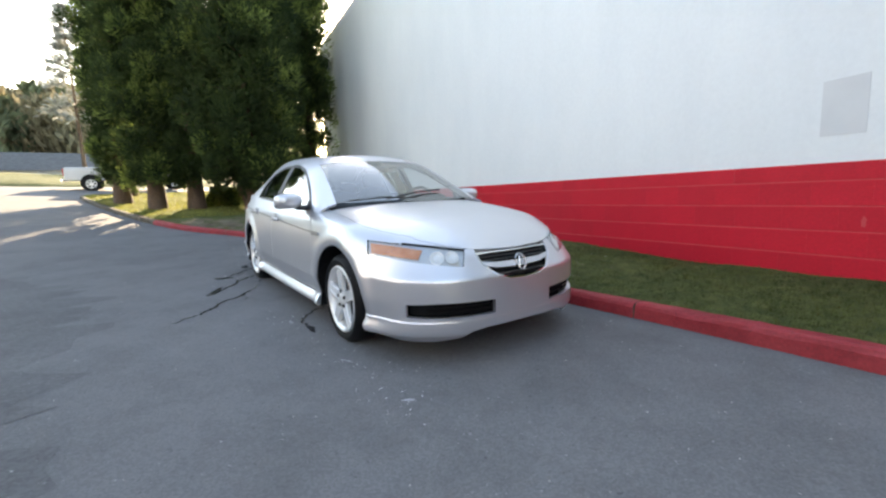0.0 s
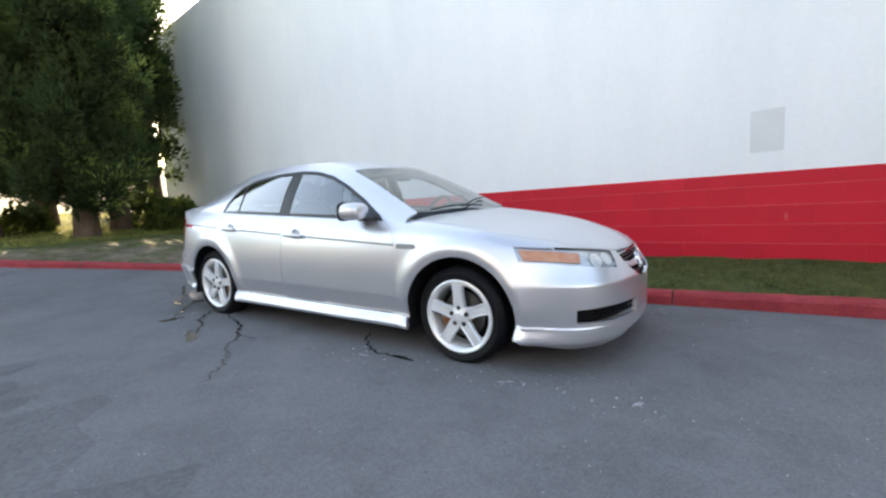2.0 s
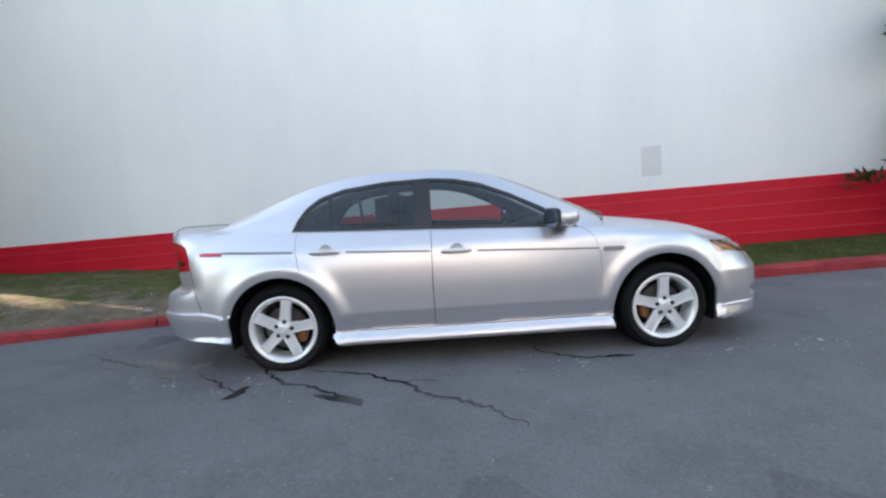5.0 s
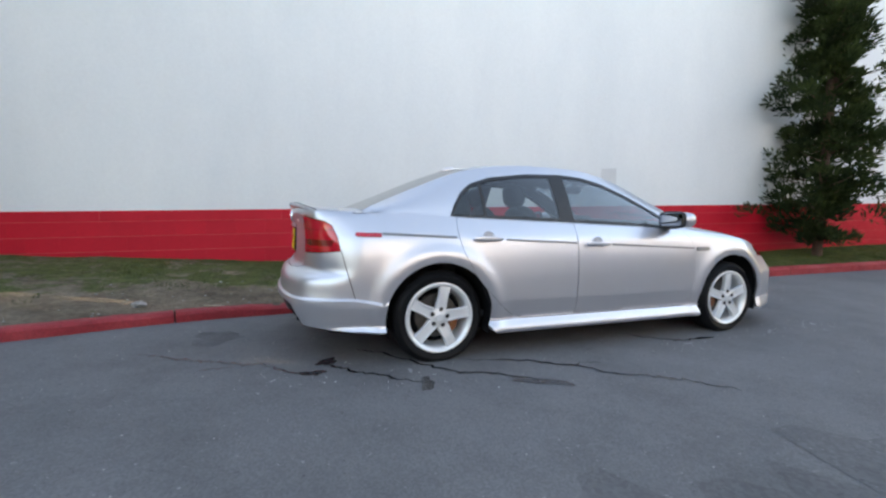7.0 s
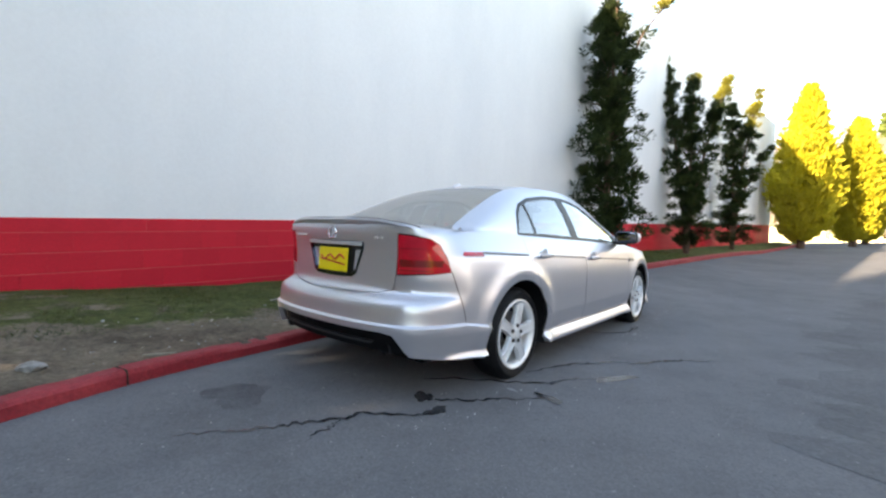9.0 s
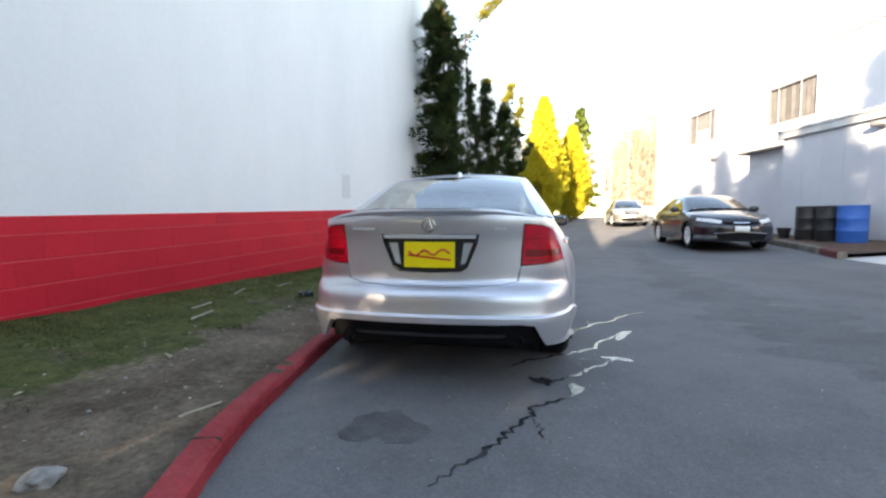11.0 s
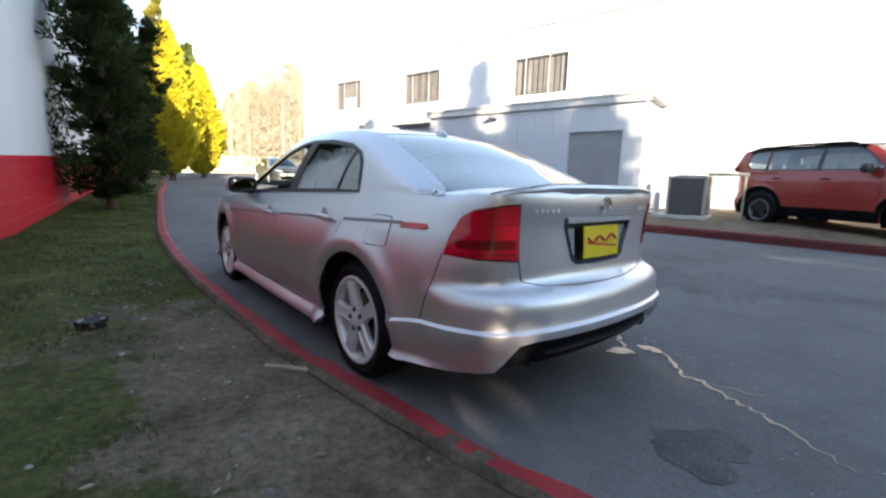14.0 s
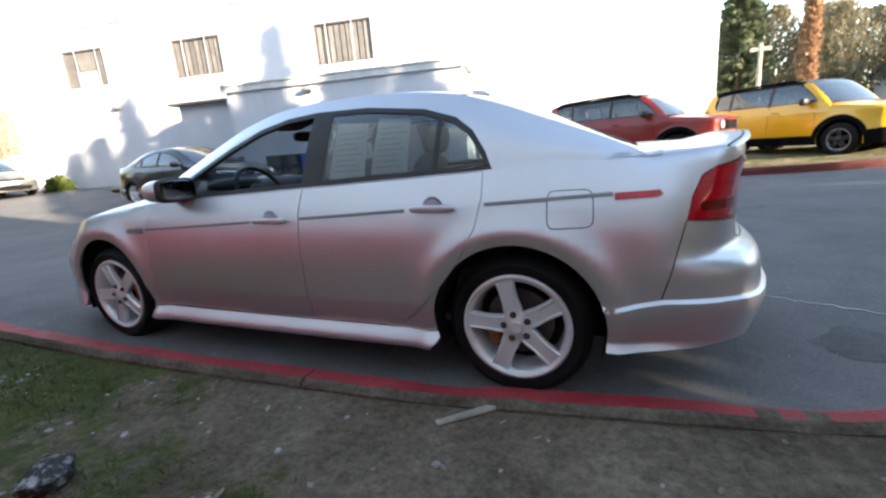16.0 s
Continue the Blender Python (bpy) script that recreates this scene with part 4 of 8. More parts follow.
# ---- the silver saloon
SPEC = dict(
    contour=[(2.365, 0), (2.352, 0.25), (2.30, 0.48), (2.21, 0.65), (2.07, 0.775), (1.87, 0.848), (1.62, 0.880), (1.37, 0.890), (1.0, 0.902), (0.5, 0.912), (0, 0.915), (-0.5, 0.915), (-1.0, 0.910),
             (-1.37, 0.902), (-1.7, 0.882), (-1.93, 0.852), (-2.128, 0.803), (-2.285, 0.697), (-2.360, 0.505), (-2.399, 0.25), (-2.41, 0)],
    nose_from=1.8, tail_from=-1.9, nose_blend=(1.50, 2.20), tail_blend=(1.90, 2.29),
    side=[(0.10, 0.07), (0.180, 0.026), (0.200, 0.004), (0.214, 0.001), (0.228, 0.005), (0.250, 0.017), (0.272, 0.032), (0.290, 0.040), (0.302, 0.036), (0.402, 0.0095), (0.418, 0.006), (0.46, 0.004), (0.60, 0.0), (0.72, 0.006), (0.80, 0.018), (0.86, 0.034), (0.92, 0.066), (0.98, 0.104), (1.05, 0.150)],
    nose=[(0.10, 0.10), (0.185, 0.050), (0.215, 0.026), (0.26, 0.020), (0.34, 0.018), (0.45, 0.016), (0.54, 0.018), (0.566, 0.026), (0.60, 0.050), (0.64, 0.076), (0.70, 0.115), (0.75, 0.175), (0.82, 0.28), (0.95, 0.5)],
    tail=[(0.10, 0.18), (0.25, 0.066), (0.36, 0.030), (0.42, 0.014), (0.46, 0.012), (0.50, 0.017), (0.57, 0.024), (0.61, 0.052), (0.65, 0.112), (0.75, 0.120), (0.88, 0.118), (0.97, 0.106), (1.02, 0.104), (1.06, 0.114), (1.10, 0.15)],
    tail_top=[(0.0, 1.052), (0.30, 1.050), (0.55, 1.042), (0.66, 1.030)],
    side_top=[(-1.98, 1.022), (-1.6, 1.012), (-1.25, 1.000), (-0.4, 0.972), (0.4, 0.945), (0.85, 0.925), (1.2, 0.893), (1.5, 0.850), (1.75, 0.798), (1.95, 0.770)],
    nose_top=[(0.62, 0.748), (0.42, 0.724), (0.2, 0.706), (0.0, 0.700)],
    mid=[(-2.30, 1.044), (-2.2, 1.050), (-2.0, 1.054), (-1.75, 1.060), (-1.5, 1.06), (0.6, 1.03), (0.85, 1.005), (1.2, 0.975), (1.65, 0.918), (1.87, 0.876), (2.05, 0.815), (2.16, 0.765), (2.25, 0.702)],
    rail=[(-1.95, 0.712, 0.996), (-1.88, 0.700, 1.028), (-1.80, 0.686, 1.070), (-1.65, 0.655, 1.135), (-1.45, 0.622, 1.215), (-1.24, 0.595, 1.296), (-1.05, 0.580, 1.350), (-0.75, 0.572, 1.393), (-0.40, 0.570, 1.405), (-0.05, 0.575, 1.388), (0.22, 0.600, 1.320), (0.42, 0.632, 1.235), (0.62, 0.668, 1.140), (0.80, 0.705, 1.050), (0.95, 0.740, 0.975), (1.10, 0.775, 0.905)],
    roof=[(-2.0, 1.00), (-1.84, 1.072), (-1.6, 1.175), (-1.4, 1.268), (-1.2, 1.350), (-1.05, 1.392), (-0.8, 1.432), (-0.45, 1.447), (-0.1, 1.440), (0.12, 1.412), (0.35, 1.345), (0.6, 1.248), (0.85, 1.135), (1.05, 1.035), (1.16, 0.975), (1.3, 0.89)],
    kit=[(1.62, 1.80, ((1.7, 2.3), (0.300, 0.300)), 0.009), (-1.60, -1.70, ((-1.955, -1.762), (0.466, 0.436)), 0.016)],
    flares=[(1.37, 0.33, 0.435, 0.020), (-1.385, 0.33, 0.425, 0.022)],
    corner=[(-2.20, 0.11, 0.60, 0.022)],
)
SH = shell_of(SPEC)
A_, F_, R_ = SH.A, SH.F, SH.R
car = thing("car", "silver metallic four-door saloon parked against the red kerb", "car")
ST = 0.034
PAINT = M["paint_silver"]


def line_top(a0, a1, n=24, drop=0.0):
    return [(a, float(SH.ztop(a)) - drop) for a in np.linspace(a0, a1, n)]


def on_side(pts):
    return [(A_(x), z) for x, z in pts]


F_ARCH, R_ARCH = (1.37, 0.325, 0.388), (-1.385, 0.325, 0.375)
door_f_edge = [(0.80, SH.belt(0.80)), (0.862, 0.86), (0.892, 0.76), (0.902, 0.64), (0.893, 0.46), (0.872, 0.33), (0.83, 0.286)]
door_r_edge = [(-1.255, SH.belt(-1.255)), (-1.262, 0.90), (-1.235, 0.77), (-1.165, 0.64), (-1.06, 0.51), (-0.93, 0.375), (-0.83, 0.300), (-0.74, 0.284)]
head_low = [(A_(1.775), 0.690), (A_(1.92), 0.684), (A_(2.05), 0.668), (F_(0.62), 0.646), (F_(0.44), 0.624)]
zt_ = lambda a: (a, float(SH.ztop(a)) - 0.003)
head_top = [zt_(F_(0.405)), zt_(F_(0.50)), zt_(F_(0.62)), zt_(F_(0.70)), zt_(A_(2.05)), (A_(1.975), 0.7635), (A_(1.92), 0.765), (A_(1.735), 0.778)]
lamp_out = [(A_(-2.040), 0.772), (A_(-2.062), 0.86), (A_(-2.108), 0.935), (A_(-2.17), 0.966)]

for sd_ in (1, -1):
    nm = "left" if sd_ > 0 else "right"
    fender = on_side(door_f_edge[::-1]) + line_top(A_(0.80), A_(1.99), 22)[1:] + [(A_(1.99), float(SH.ztop(A_(1.99))) - 0.016)] + [p for p in head_top[::-1] if p[0] < A_(1.98)][::-1] + [(A_(1.775), 0.690), (A_(1.752), 0.47)] \
        + on_side(arc(*F_ARCH, 15, 188, 26)) + [(A_(0.955), 0.286)]
    region("front_wing", fender, SH.band, ST, PAINT, car, side=sd_)
    region("front_door", on_side([(-0.298, SH.belt(-0.298)), (-0.304, 0.60), (-0.300, 0.284)] + door_f_edge[::-1][:-1]) + line_top(A_(0.80), A_(-0.298), 14)[:-1], SH.band, 0.022, PAINT, car, side=sd_, gap=0.003)
    region("rear_door", line_top(A_(-1.255), A_(-0.298), 12)[:-1] + on_side([(-0.298, SH.belt(-0.298)), (-0.304, 0.60), (-0.300, 0.284)]) + on_side(door_r_edge[::-1][:-1]), SH.band, 0.022, PAINT, car, side=sd_, gap=0.003)
    quarter = on_side(door_r_edge) + on_side([(-1.005, 0.284)]) + on_side(arc(*R_ARCH, -6, 165, 26)) + [(A_(-1.762), 0.446), (A_(-1.955), 0.482)] + lamp_out + [(R_(0.69), 0.988), (R_(0.575), 0.994)] \
        + line_top(R_(0.575), A_(-1.255), 22)[:-1]
    region("rear_wing", quarter, SH.band, ST, PAINT, car, side=sd_)
    sill = on_side([(-1.018, 0.2805), (0.966, 0.2805), (0.985, 0.19), (0.90, 0.188), (-0.93, 0.188), (-0.985, 0.20), (-1.03, 0.255)])
    region("side_skirt", sill, SH.band, 0.012, PAINT, car, side=sd_, rim=0.05)
    bumper = [(A_(1.752), 0.47), (A_(1.775), 0.690)] + head_low[1:] + [(F_(0.405), float(SH.ztop(F_(0.405))) - 0.003), (F_(0.40), float(SH.ztop(F_(0.40))))] + line_top(F_(0.38), F_(0.335), 4) \
        + [(F_(0.335), 0.690), (F_(0.31), 0.625), (F_(0.22), 0.560), (F_(0.12), 0.528), (F_(0.0), 0.520), (F_(0.0), 0.248), (F_(0.3), 0.244), (F_(0.41), 0.228), (F_(0.47), 0.190), (F_(0.62), 0.174), (A_(2.07), 0.172), (A_(1.92), 0.188), (A_(1.80), 0.200)] + on_side(arc(*F_ARCH, -19, 15, 8))[1:-1]
    fog = rounded([(F_(0.245), 0.326), (F_(0.245), 0.414), (F_(0.60), 0.420), (A_(2.10), 0.412), (A_(2.10), 0.334), (F_(0.62), 0.328)], 0.007)
    bp_ = region("front_bumper", bumper, SH.band, 0.02, PAINT, car, side=sd_, holes=[fog], rim=0.03, creases=[[(A_(1.80), 0.300 + o), (F_(0.004), 0.300 + o)] for o in (-0.006, 0.003, 0.012)])
    region("intake", fog, lambda u, v: SH.band(u, v), 0.05, M["gap"], bp_, side=sd_, lift=-0.055, rim=0)
    for k in range(2):
        zz = 0.350 + 0.030 * k
        region("intake_slat", [(F_(0.25), zz), (F_(0.66), zz), (F_(0.66), zz + 0.009), (F_(0.25), zz + 0.009)], SH.band, 0.05, M["valance"], bp_, side=sd_, lift=-0.022, rim=0.012)
    head_poly = head_low + head_top
    hl = region("headlamp", shrink(head_poly, 0.002), SH.band, ST, M["glass_lamp"], car, "clear headlamp with an amber corner", side=sd_, rim=0.0, lift=-0.001)
    region("lamp_bowl", head_poly, SH.band, ST, M["lamp_clear"], hl, side=sd_, lift=-0.016, rim=-0.014)
    am = [(A_(1.80), 0.700), (A_(1.98), 0.692), (F_(0.715), 0.676), (F_(0.70), 0.728), (A_(1.95), 0.748), (A_(1.765), 0.762)]
    region("indicator", am, SH.band, 0.04, M["amber_lens"], hl, "amber indicator lens", side=sd_, lift=-0.005, rim=0.01)
    for y_, r_ in ((0.605, 0.040), (0.505, 0.037)):
        c = SH.band(np.array([F_(y_)]), np.array([0.684]))[0]
        n_ = SH.slope(SH.band, np.array([F_(y_)]), np.array([0.684]))[0]
        n_ = Vector(n_ * (1 if n_[0] > 0 else -1) * (1, sd_, 1))
        b = bm_lathe([(0.0, 0.000), (r_ * 0.35, 0.001), (r_ * 0.42, -0.003), (r_ * 0.85, -0.001), (r_, 0.004), (r_ + 0.005, 0.002)], 24, "z")
        b.transform(Matrix.Translation(Vector((c[0], c[1] * sd_, c[2])) - n_ * 0.008) @ Vector((0, 0, 1)).rotation_difference(n_).to_matrix().to_4x4())
        part("reflector", b, M["alloy"], hl, "chrome reflector", True)
    rb = [(A_(-1.955), 0.482), lamp_out[0], (A_(-2.17), 0.757), (R_(0.64), 0.748), (R_(0.565), 0.744), (R_(0.550), 0.658), (R_(0.44), 0.636), (R_(0.2), 0.6235), (R_(0.0), 0.6215), (R_(0.0), 0.427), (R_(0.53), 0.427), (R_(0.61), 0.416),
          (R_(0.665), 0.335), (R_(0.70), 0.292), (A_(-2.1), 0.268), (A_(-1.80), 0.254)] + on_side(arc(*R_ARCH, 191, 165, 8)) + [(A_(-1.762), 0.446)]
    rbo = region("rear_bumper", rb, SH.band, 0.02, PAINT, car, side=sd_, rim=0.03, creases=[[(R_(0.0) + 0.004, 0.466 + o), (A_(-1.96), 0.466 + o), (A_(-1.79), 0.440 + o)] for o in (-0.006, -0.001, 0.003, 0.007, 0.012)])
    region("bumper_gap", [(A_(-1.953), 0.478), (A_(-1.948), 0.478), (A_(-2.035), 0.774), (A_(-2.040), 0.774)], SH.band, 0.03, M["gap"], rbo, "thin dark joint between bumper and wing", side=sd_, lift=0.0012, rim=0)
    diff = [(R_(0.0), 0.424), (R_(0.525), 0.424), (R_(0.602), 0.413), (R_(0.655), 0.325), (R_(0.66), 0.282), (R_(0.0), 0.282)]
    region("diffuser", diff, SH.band, 0.05, M["valance"], rbo, "black lower valance", side=sd_, lift=-0.045, rim=0.02)
    region("valance_blade", [(R_(0.0), 0.338), (R_(0.44), 0.338), (R_(0.46), 0.352), (R_(0.0), 0.352)], SH.band, 0.06, M["trim"], rbo, side=sd_, lift=-0.018, rim=0.02)
    lid = [(R_(0.0), 0.624), (R_(0.2), 0.626), (R_(0.43), 0.638), (R_(0.540), 0.660), (R_(0.560), 0.745), (R_(0.575), 0.994)] + line_top(R_(0.575), R_(0.0), 8)[:] \
        + [(R_(0.0), 0.932), (R_(0.305), 0.932), (R_(0.298), 0.885), (R_(0.235), 0.735), (R_(0.19), 0.712), (R_(0.0), 0.706)]
    region("boot_face", lid[::-1], SH.band, ST, PAINT, car, side=sd_)
    tl_poly = lamp_out + [(R_(0.69), 0.984), (R_(0.579), 0.990), (R_(0.567), 0.748), (R_(0.64), 0.752), (A_(-2.17), 0.761)]
    tl = region("tail_lamp", shrink(tl_poly, 0.004), SH.band, ST, M["red_lens"], car, "red wrap-round tail lamp", side=sd_, rim=0.02, lift=0.004)
    region("lamp_surround", tl_poly, SH.band, 0.05, M["gap"], tl, side=sd_, lift=-0.006, rim=0)
    for z0_, z1_ in ((0.776, 0.782), (0.800, 0.842), (0.905, 0.909)):
        region("lamp_rib", [(R_(0.590), z0_), (R_(0.73), z0_), (A_(-2.10), z0_ + 0.004), (A_(-2.09), z1_ - 0.004), (R_(0.73), z1_), (R_(0.590), z1_)], SH.band, 0.05, M["red_dark"], tl, side=sd_, lift=0.0055, rim=0.002)
    region("side_marker", on_side([(-1.785, 0.864), (-1.94, 0.868), (-1.955, 0.876), (-1.945, 0.892), (-1.785, 0.889)]), SH.band, 0.05, M["red_lens"], car, "red side marker", side=sd_, lift=0.006, rim=0.01)
    # rubbing strips along the flank, broken at the door gaps and handles
    zl = lambda x: 0.765 - 0.0425 * (x - 1.0) + 0.004
    for x0, x1 in ((-1.78, -1.275), (-0.90, -0.31), (0.02, 0.885)):
        region("rubbing_strip", on_side([(x0, zl(x0) - 0.007), (x1, zl(x1) - 0.007), (x1, zl(x1) + 0.006), (x0, zl(x0) + 0.006)]), SH.band, 0.08, M["trim_grey"], car, side=sd_, lift=0.005, rim=0.008)
    region("wing_badge", rounded(on_side([(0.915, 0.750), (1.05, 0.750), (1.072, 0.762), (1.05, 0.781), (0.915, 0.783)]), 0.008), SH.band, 0.05, M["trim_grey"], car, "plain grey moulding end on the wing", side=sd_, lift=0.010, rim=0.012)
    # handles
    for hx in (-1.045, -0.128):
        c = SH.band(np.array([A_(hx)]), np.array([zl(hx) + 0.004]))[0]
        hd = hang(new("door_handle"), car)
        hd.matrix_local = pose(c[0], (c[1]) * sd_, c[2])
        part("handle_cup", bm_lathe([(0.0, -0.012 * sd_), (0.030, -0.009 * sd_), (0.042, 0.0015 * sd_), (0.046, 0.003 * sd_), (0.050, 0.001 * sd_)], 28, at=(0.005, 0.0, 0.004)), PAINT, hd, "", True)
        # flat disc whose grey stands for the shade inside the cup
        part("cup_shade", bm_lathe([(0.0, 0.0022 * sd_), (0.040, 0.0022 * sd_), (0.040, 0.001 * sd_)], 28, at=(0.005, 0.0, -0.002)), M["cup_grey"], hd, "grey dished cup behind the handle", True)
        part("handle_bar", bm_pod(0.215, 0.030, 0.032, (0, 0.026 * sd_, -0.002), 3.5), PAINT, hd, "body-coloured pull handle", True)
    # wheels
    for hx, y_ in ((1.37, 0.872), (-1.385, 0.872)):
        w = make_wheel(car, hx, sd_ * y_, 0.321, 0.321, 0.238, 0.205, 5, sd_, (M["alloy"], M["alloy"]), spin={(1, 1): -22, (1, -1): 2, (-1, 1): -13, (-1, -1): -10}[(int(math.copysign(1, hx)), sd_)])
        part("caliper", bm_pod(0.07, 0.07, 0.15, (0.125 * (-1 if hx < 0 else 1) * -1, -sd_ * 0.085, -0.015), 3.0), M["caliper"], w, "orange brake caliper", True)
    # dark arch liners
    lip_y = lambda x, z: float(SH.band(np.array([A_(x)]), np.array([max(z, 0.2)]))[0][1]) - 0.014
    for hx, hz, r in (F_ARCH, R_ARCH):
        b = bmesh.new()
        rows = [[b.verts.new((hx + (r - 0.004) * math.cos(t), sd_ * (yy if yy else lip_y(hx + r * math.cos(t), hz + r * math.sin(t))), hz + (r - 0.004) * math.sin(t))) for t in np.linspace(radians(-20), radians(200), 26)] for yy in (0, 0.56)]
        for i in range(25):
            b.faces.new((rows[0][i], rows[0][i + 1], rows[1][i + 1], rows[1][i]))
        b.faces.new(rows[1])
        part("arch_liner", b, M["gap"], car)

    # cabin side: pillars, window frames and panes
    upper = [(-1.292, SH.belt(-1.292) + 0.004), (-1.255, 1.085), (-1.19, 1.175), (-1.10, 1.243), (-0.93, 1.298), (-0.62, 1.338), (-0.30, 1.348), (-0.10, 1.333), (0.09, 1.290), (0.30, 1.203), (0.52, 1.090), (0.72, 0.972), (0.755, SH.belt(0.755) + 0.004)]
    rail_ln = [(x, float(SH.rail(x)[1])) for x in np.linspace(0.95, -1.90, 40)]
    dlo = upper + [(x, SH.belt(x) + 0.004) for x in (0.4, 0.0, -0.4, -0.9)]
    side_panel = rail_ln + [(-1.95, SH.belt(-1.95))] + [(x, SH.belt(x)) for x in np.linspace(-1.85, 0.95, 18)]
    region("roof_pillar", side_panel, SH.flank, ST, PAINT, car, side=sd_, holes=[dlo], rim=0.02)
    inner = shrink(dlo[::-1], 0.024)
    region("window_surround", dlo, SH.flank, ST, M["trim"], car, side=sd_, holes=[inner], lift=0.002, rim=0.018)

    def slice_dlo(x0, x1):
        """The window opening between two stations."""
        up = [p for p in upper if x0 < p[0] < x1]
        zu = lambda x: float(np.interp(x, [p[0] for p in upper], [p[1] for p in upper])) - 0.020
        xs = [x0] + [p[0] for p in up] + [x1]
        return [(x, zu(x)) for x in xs] + [(x, SH.belt(x) + 0.016) for x in (x1, (x0 + x1) / 2, x0)]
    region("quarter_window", slice_dlo(-1.262, -1.035), SH.flank, 0.05, M["glass_tint"], car, "small dark rear quarter pane", side=sd_, rim=0.004, lift=-0.003)
    region("rear_window", slice_dlo(-1.015, -0.412), SH.flank, 0.05, M["glass_tint"], car, "tinted rear door window", side=sd_, rim=0.004, lift=-0.003)
    if sd_ < 0:
        region("front_window", slice_dlo(-0.288, 0.715), SH.flank, 0.05, M["glass_tint"], car, "closed front door window", side=sd_, rim=0.004, lift=-0.003)
    for x0, x1 in ((-1.036, -1.014), (-0.413, -0.287)):
        region("pillar_trim", slice_dlo(x0, x1), SH.flank, 0.05, M["trim"], car, side=sd_, lift=0.001, rim=0.03)
    region("mirror_sail", [(0.60, SH.belt(0.60) + 0.012), (0.745, SH.belt(0.745) + 0.01), (0.70, 0.985), (0.60, 1.035)], SH.flank, 0.05, M["trim"], car, side=sd_, lift=0.004, rim=0.02)
    # door mirror
    mr = hang(new("door_mirror"), car)
    mr.matrix_local = pose(0.60, -0.965, 1.010) if sd_ < 0 else pose(0.57, 0.915, 1.005)
    part("housing", bm_pod(0.175, 0.22, 0.125, (0.015, 0.01 * sd_, 0), 2.7, rot=(0, 0, -12 * sd_)), PAINT, mr, "body-coloured mirror housing", True)
    part("bezel", bm_pod(0.030, 0.222, 0.134, (-0.062, 0.002 * sd_, 0), 4, rot=(0, 0, -12 * sd_)), M["trim"], mr, "black rim round the mirror glass", True)
    part("mirror_glass", bm_pod(0.012, 0.196, 0.110, (-0.073, 0.0 * sd_, 0), 4, rot=(0, 0, -12 * sd_)), M["mirror"], mr, "mirror glass", True)
    part("stalk", bm_pod(0.11, 0.16, 0.04, (0.03, -0.115 * sd_, -0.058), 3), M["trim"], mr, "", True)
    # inner door skin and the dark cavity behind the panel gaps
    part("sun_visor", bm_pod(0.15, 0.36, 0.015, (0.18, 0.30 * sd_, 1.335), 4, rot=(0, 22, 0)), M["headliner"], car, "", True)
    region("door_trim", on_side([(-1.2, SH.belt(-1.2) - 0.01), (-0.9, 0.32), (0.86, 0.30), (0.86, SH.belt(0.86) - 0.01)]), SH.band, 0.08, M["cabin"], car, "dark inner door trim", side=sd_, lift=-0.055, rim=0)
    region("gap_backing", on_side([(-1.30, SH.belt(-1.3) - 0.005), (-1.0, 0.33), (-0.8, 0.274), (0.9, 0.274), (0.99, 0.6), (0.95, SH.belt(0.95) - 0.02)]), SH.band, 0.03, M["gap"], car, side=sd_, lift=-0.016, rim=0)
    region("gap_backing", [(A_(-1.80), 0.43), (A_(-1.80), 0.80), (R_(0.0), 1.0), (R_(0.0), 0.42)], SH.band, 0.06, M["gap"], car, side=sd_, lift=-0.035, rim=0)
    region("wing_lining", [(A_(1.74), 0.6), (A_(1.70), 0.74), (F_(0.0), 0.64), (F_(0.0), 0.5)], SH.band, 0.06, M["gap"], car, side=sd_, lift=-0.075, rim=0)

# two printed sheets taped inside the left rear window
for x0, x1 in ((-0.450, -0.655), (-0.690, -0.885)):
    z0_, z1_ = SH.belt((x0 + x1) / 2) + 0.035, 1.285
    sheet = region("paper_sheet", [(x0, z0_), (x1, z0_), (x1 + 0.02, z1_ - 0.02), (x0, z1_)], SH.flank, 0.06, M["paper"], None, side=1, lift=-0.012, rim=0.001)
    tagged(sheet, "pale printed paper sheet taped inside the rear door window", "paper sheet", group="sheets in the car window")
    for k in range(8):
        zz = z0_ + 0.028 + k * 0.026
        region("print_line", [(x0 - 0.02, zz), (x1 + 0.03 + 0.02 * (k % 3), zz), (x1 + 0.03 + 0.02 * (k % 3), zz + 0.005), (x0 - 0.02, zz + 0.005)], SH.flank, 0.08, M["print_grey"], sheet, side=1, lift=-0.0105, rim=0)

# fuel flap, left side only
region("fuel_flap", rounded(on_side([(-1.535, 0.765), (-1.705, 0.768), (-1.705, 0.905), (-1.535, 0.905)]), 0.03), SH.band, 0.04, PAINT, car, "square fuel flap", side=1, lift=0.0025, rim=0.006)
region("fuel_flap_gap", rounded(on_side([(-1.531, 0.761), (-1.709, 0.764), (-1.709, 0.909), (-1.531, 0.909)]), 0.034), SH.band, 0.04, M["gap"], car, side=1, lift=0.0008, rim=0.001)

# bonnet, boot lid, roof, screens
Eg = SH.edge
ks = np.argsort(Eg[:, 0])
ye_at = lambda x: float(np.interp(x, Eg[ks, 0], Eg[ks, 1]))
cowl = lambda y: 1.165 - 0.24 * (abs(y) / 0.76) ** 2
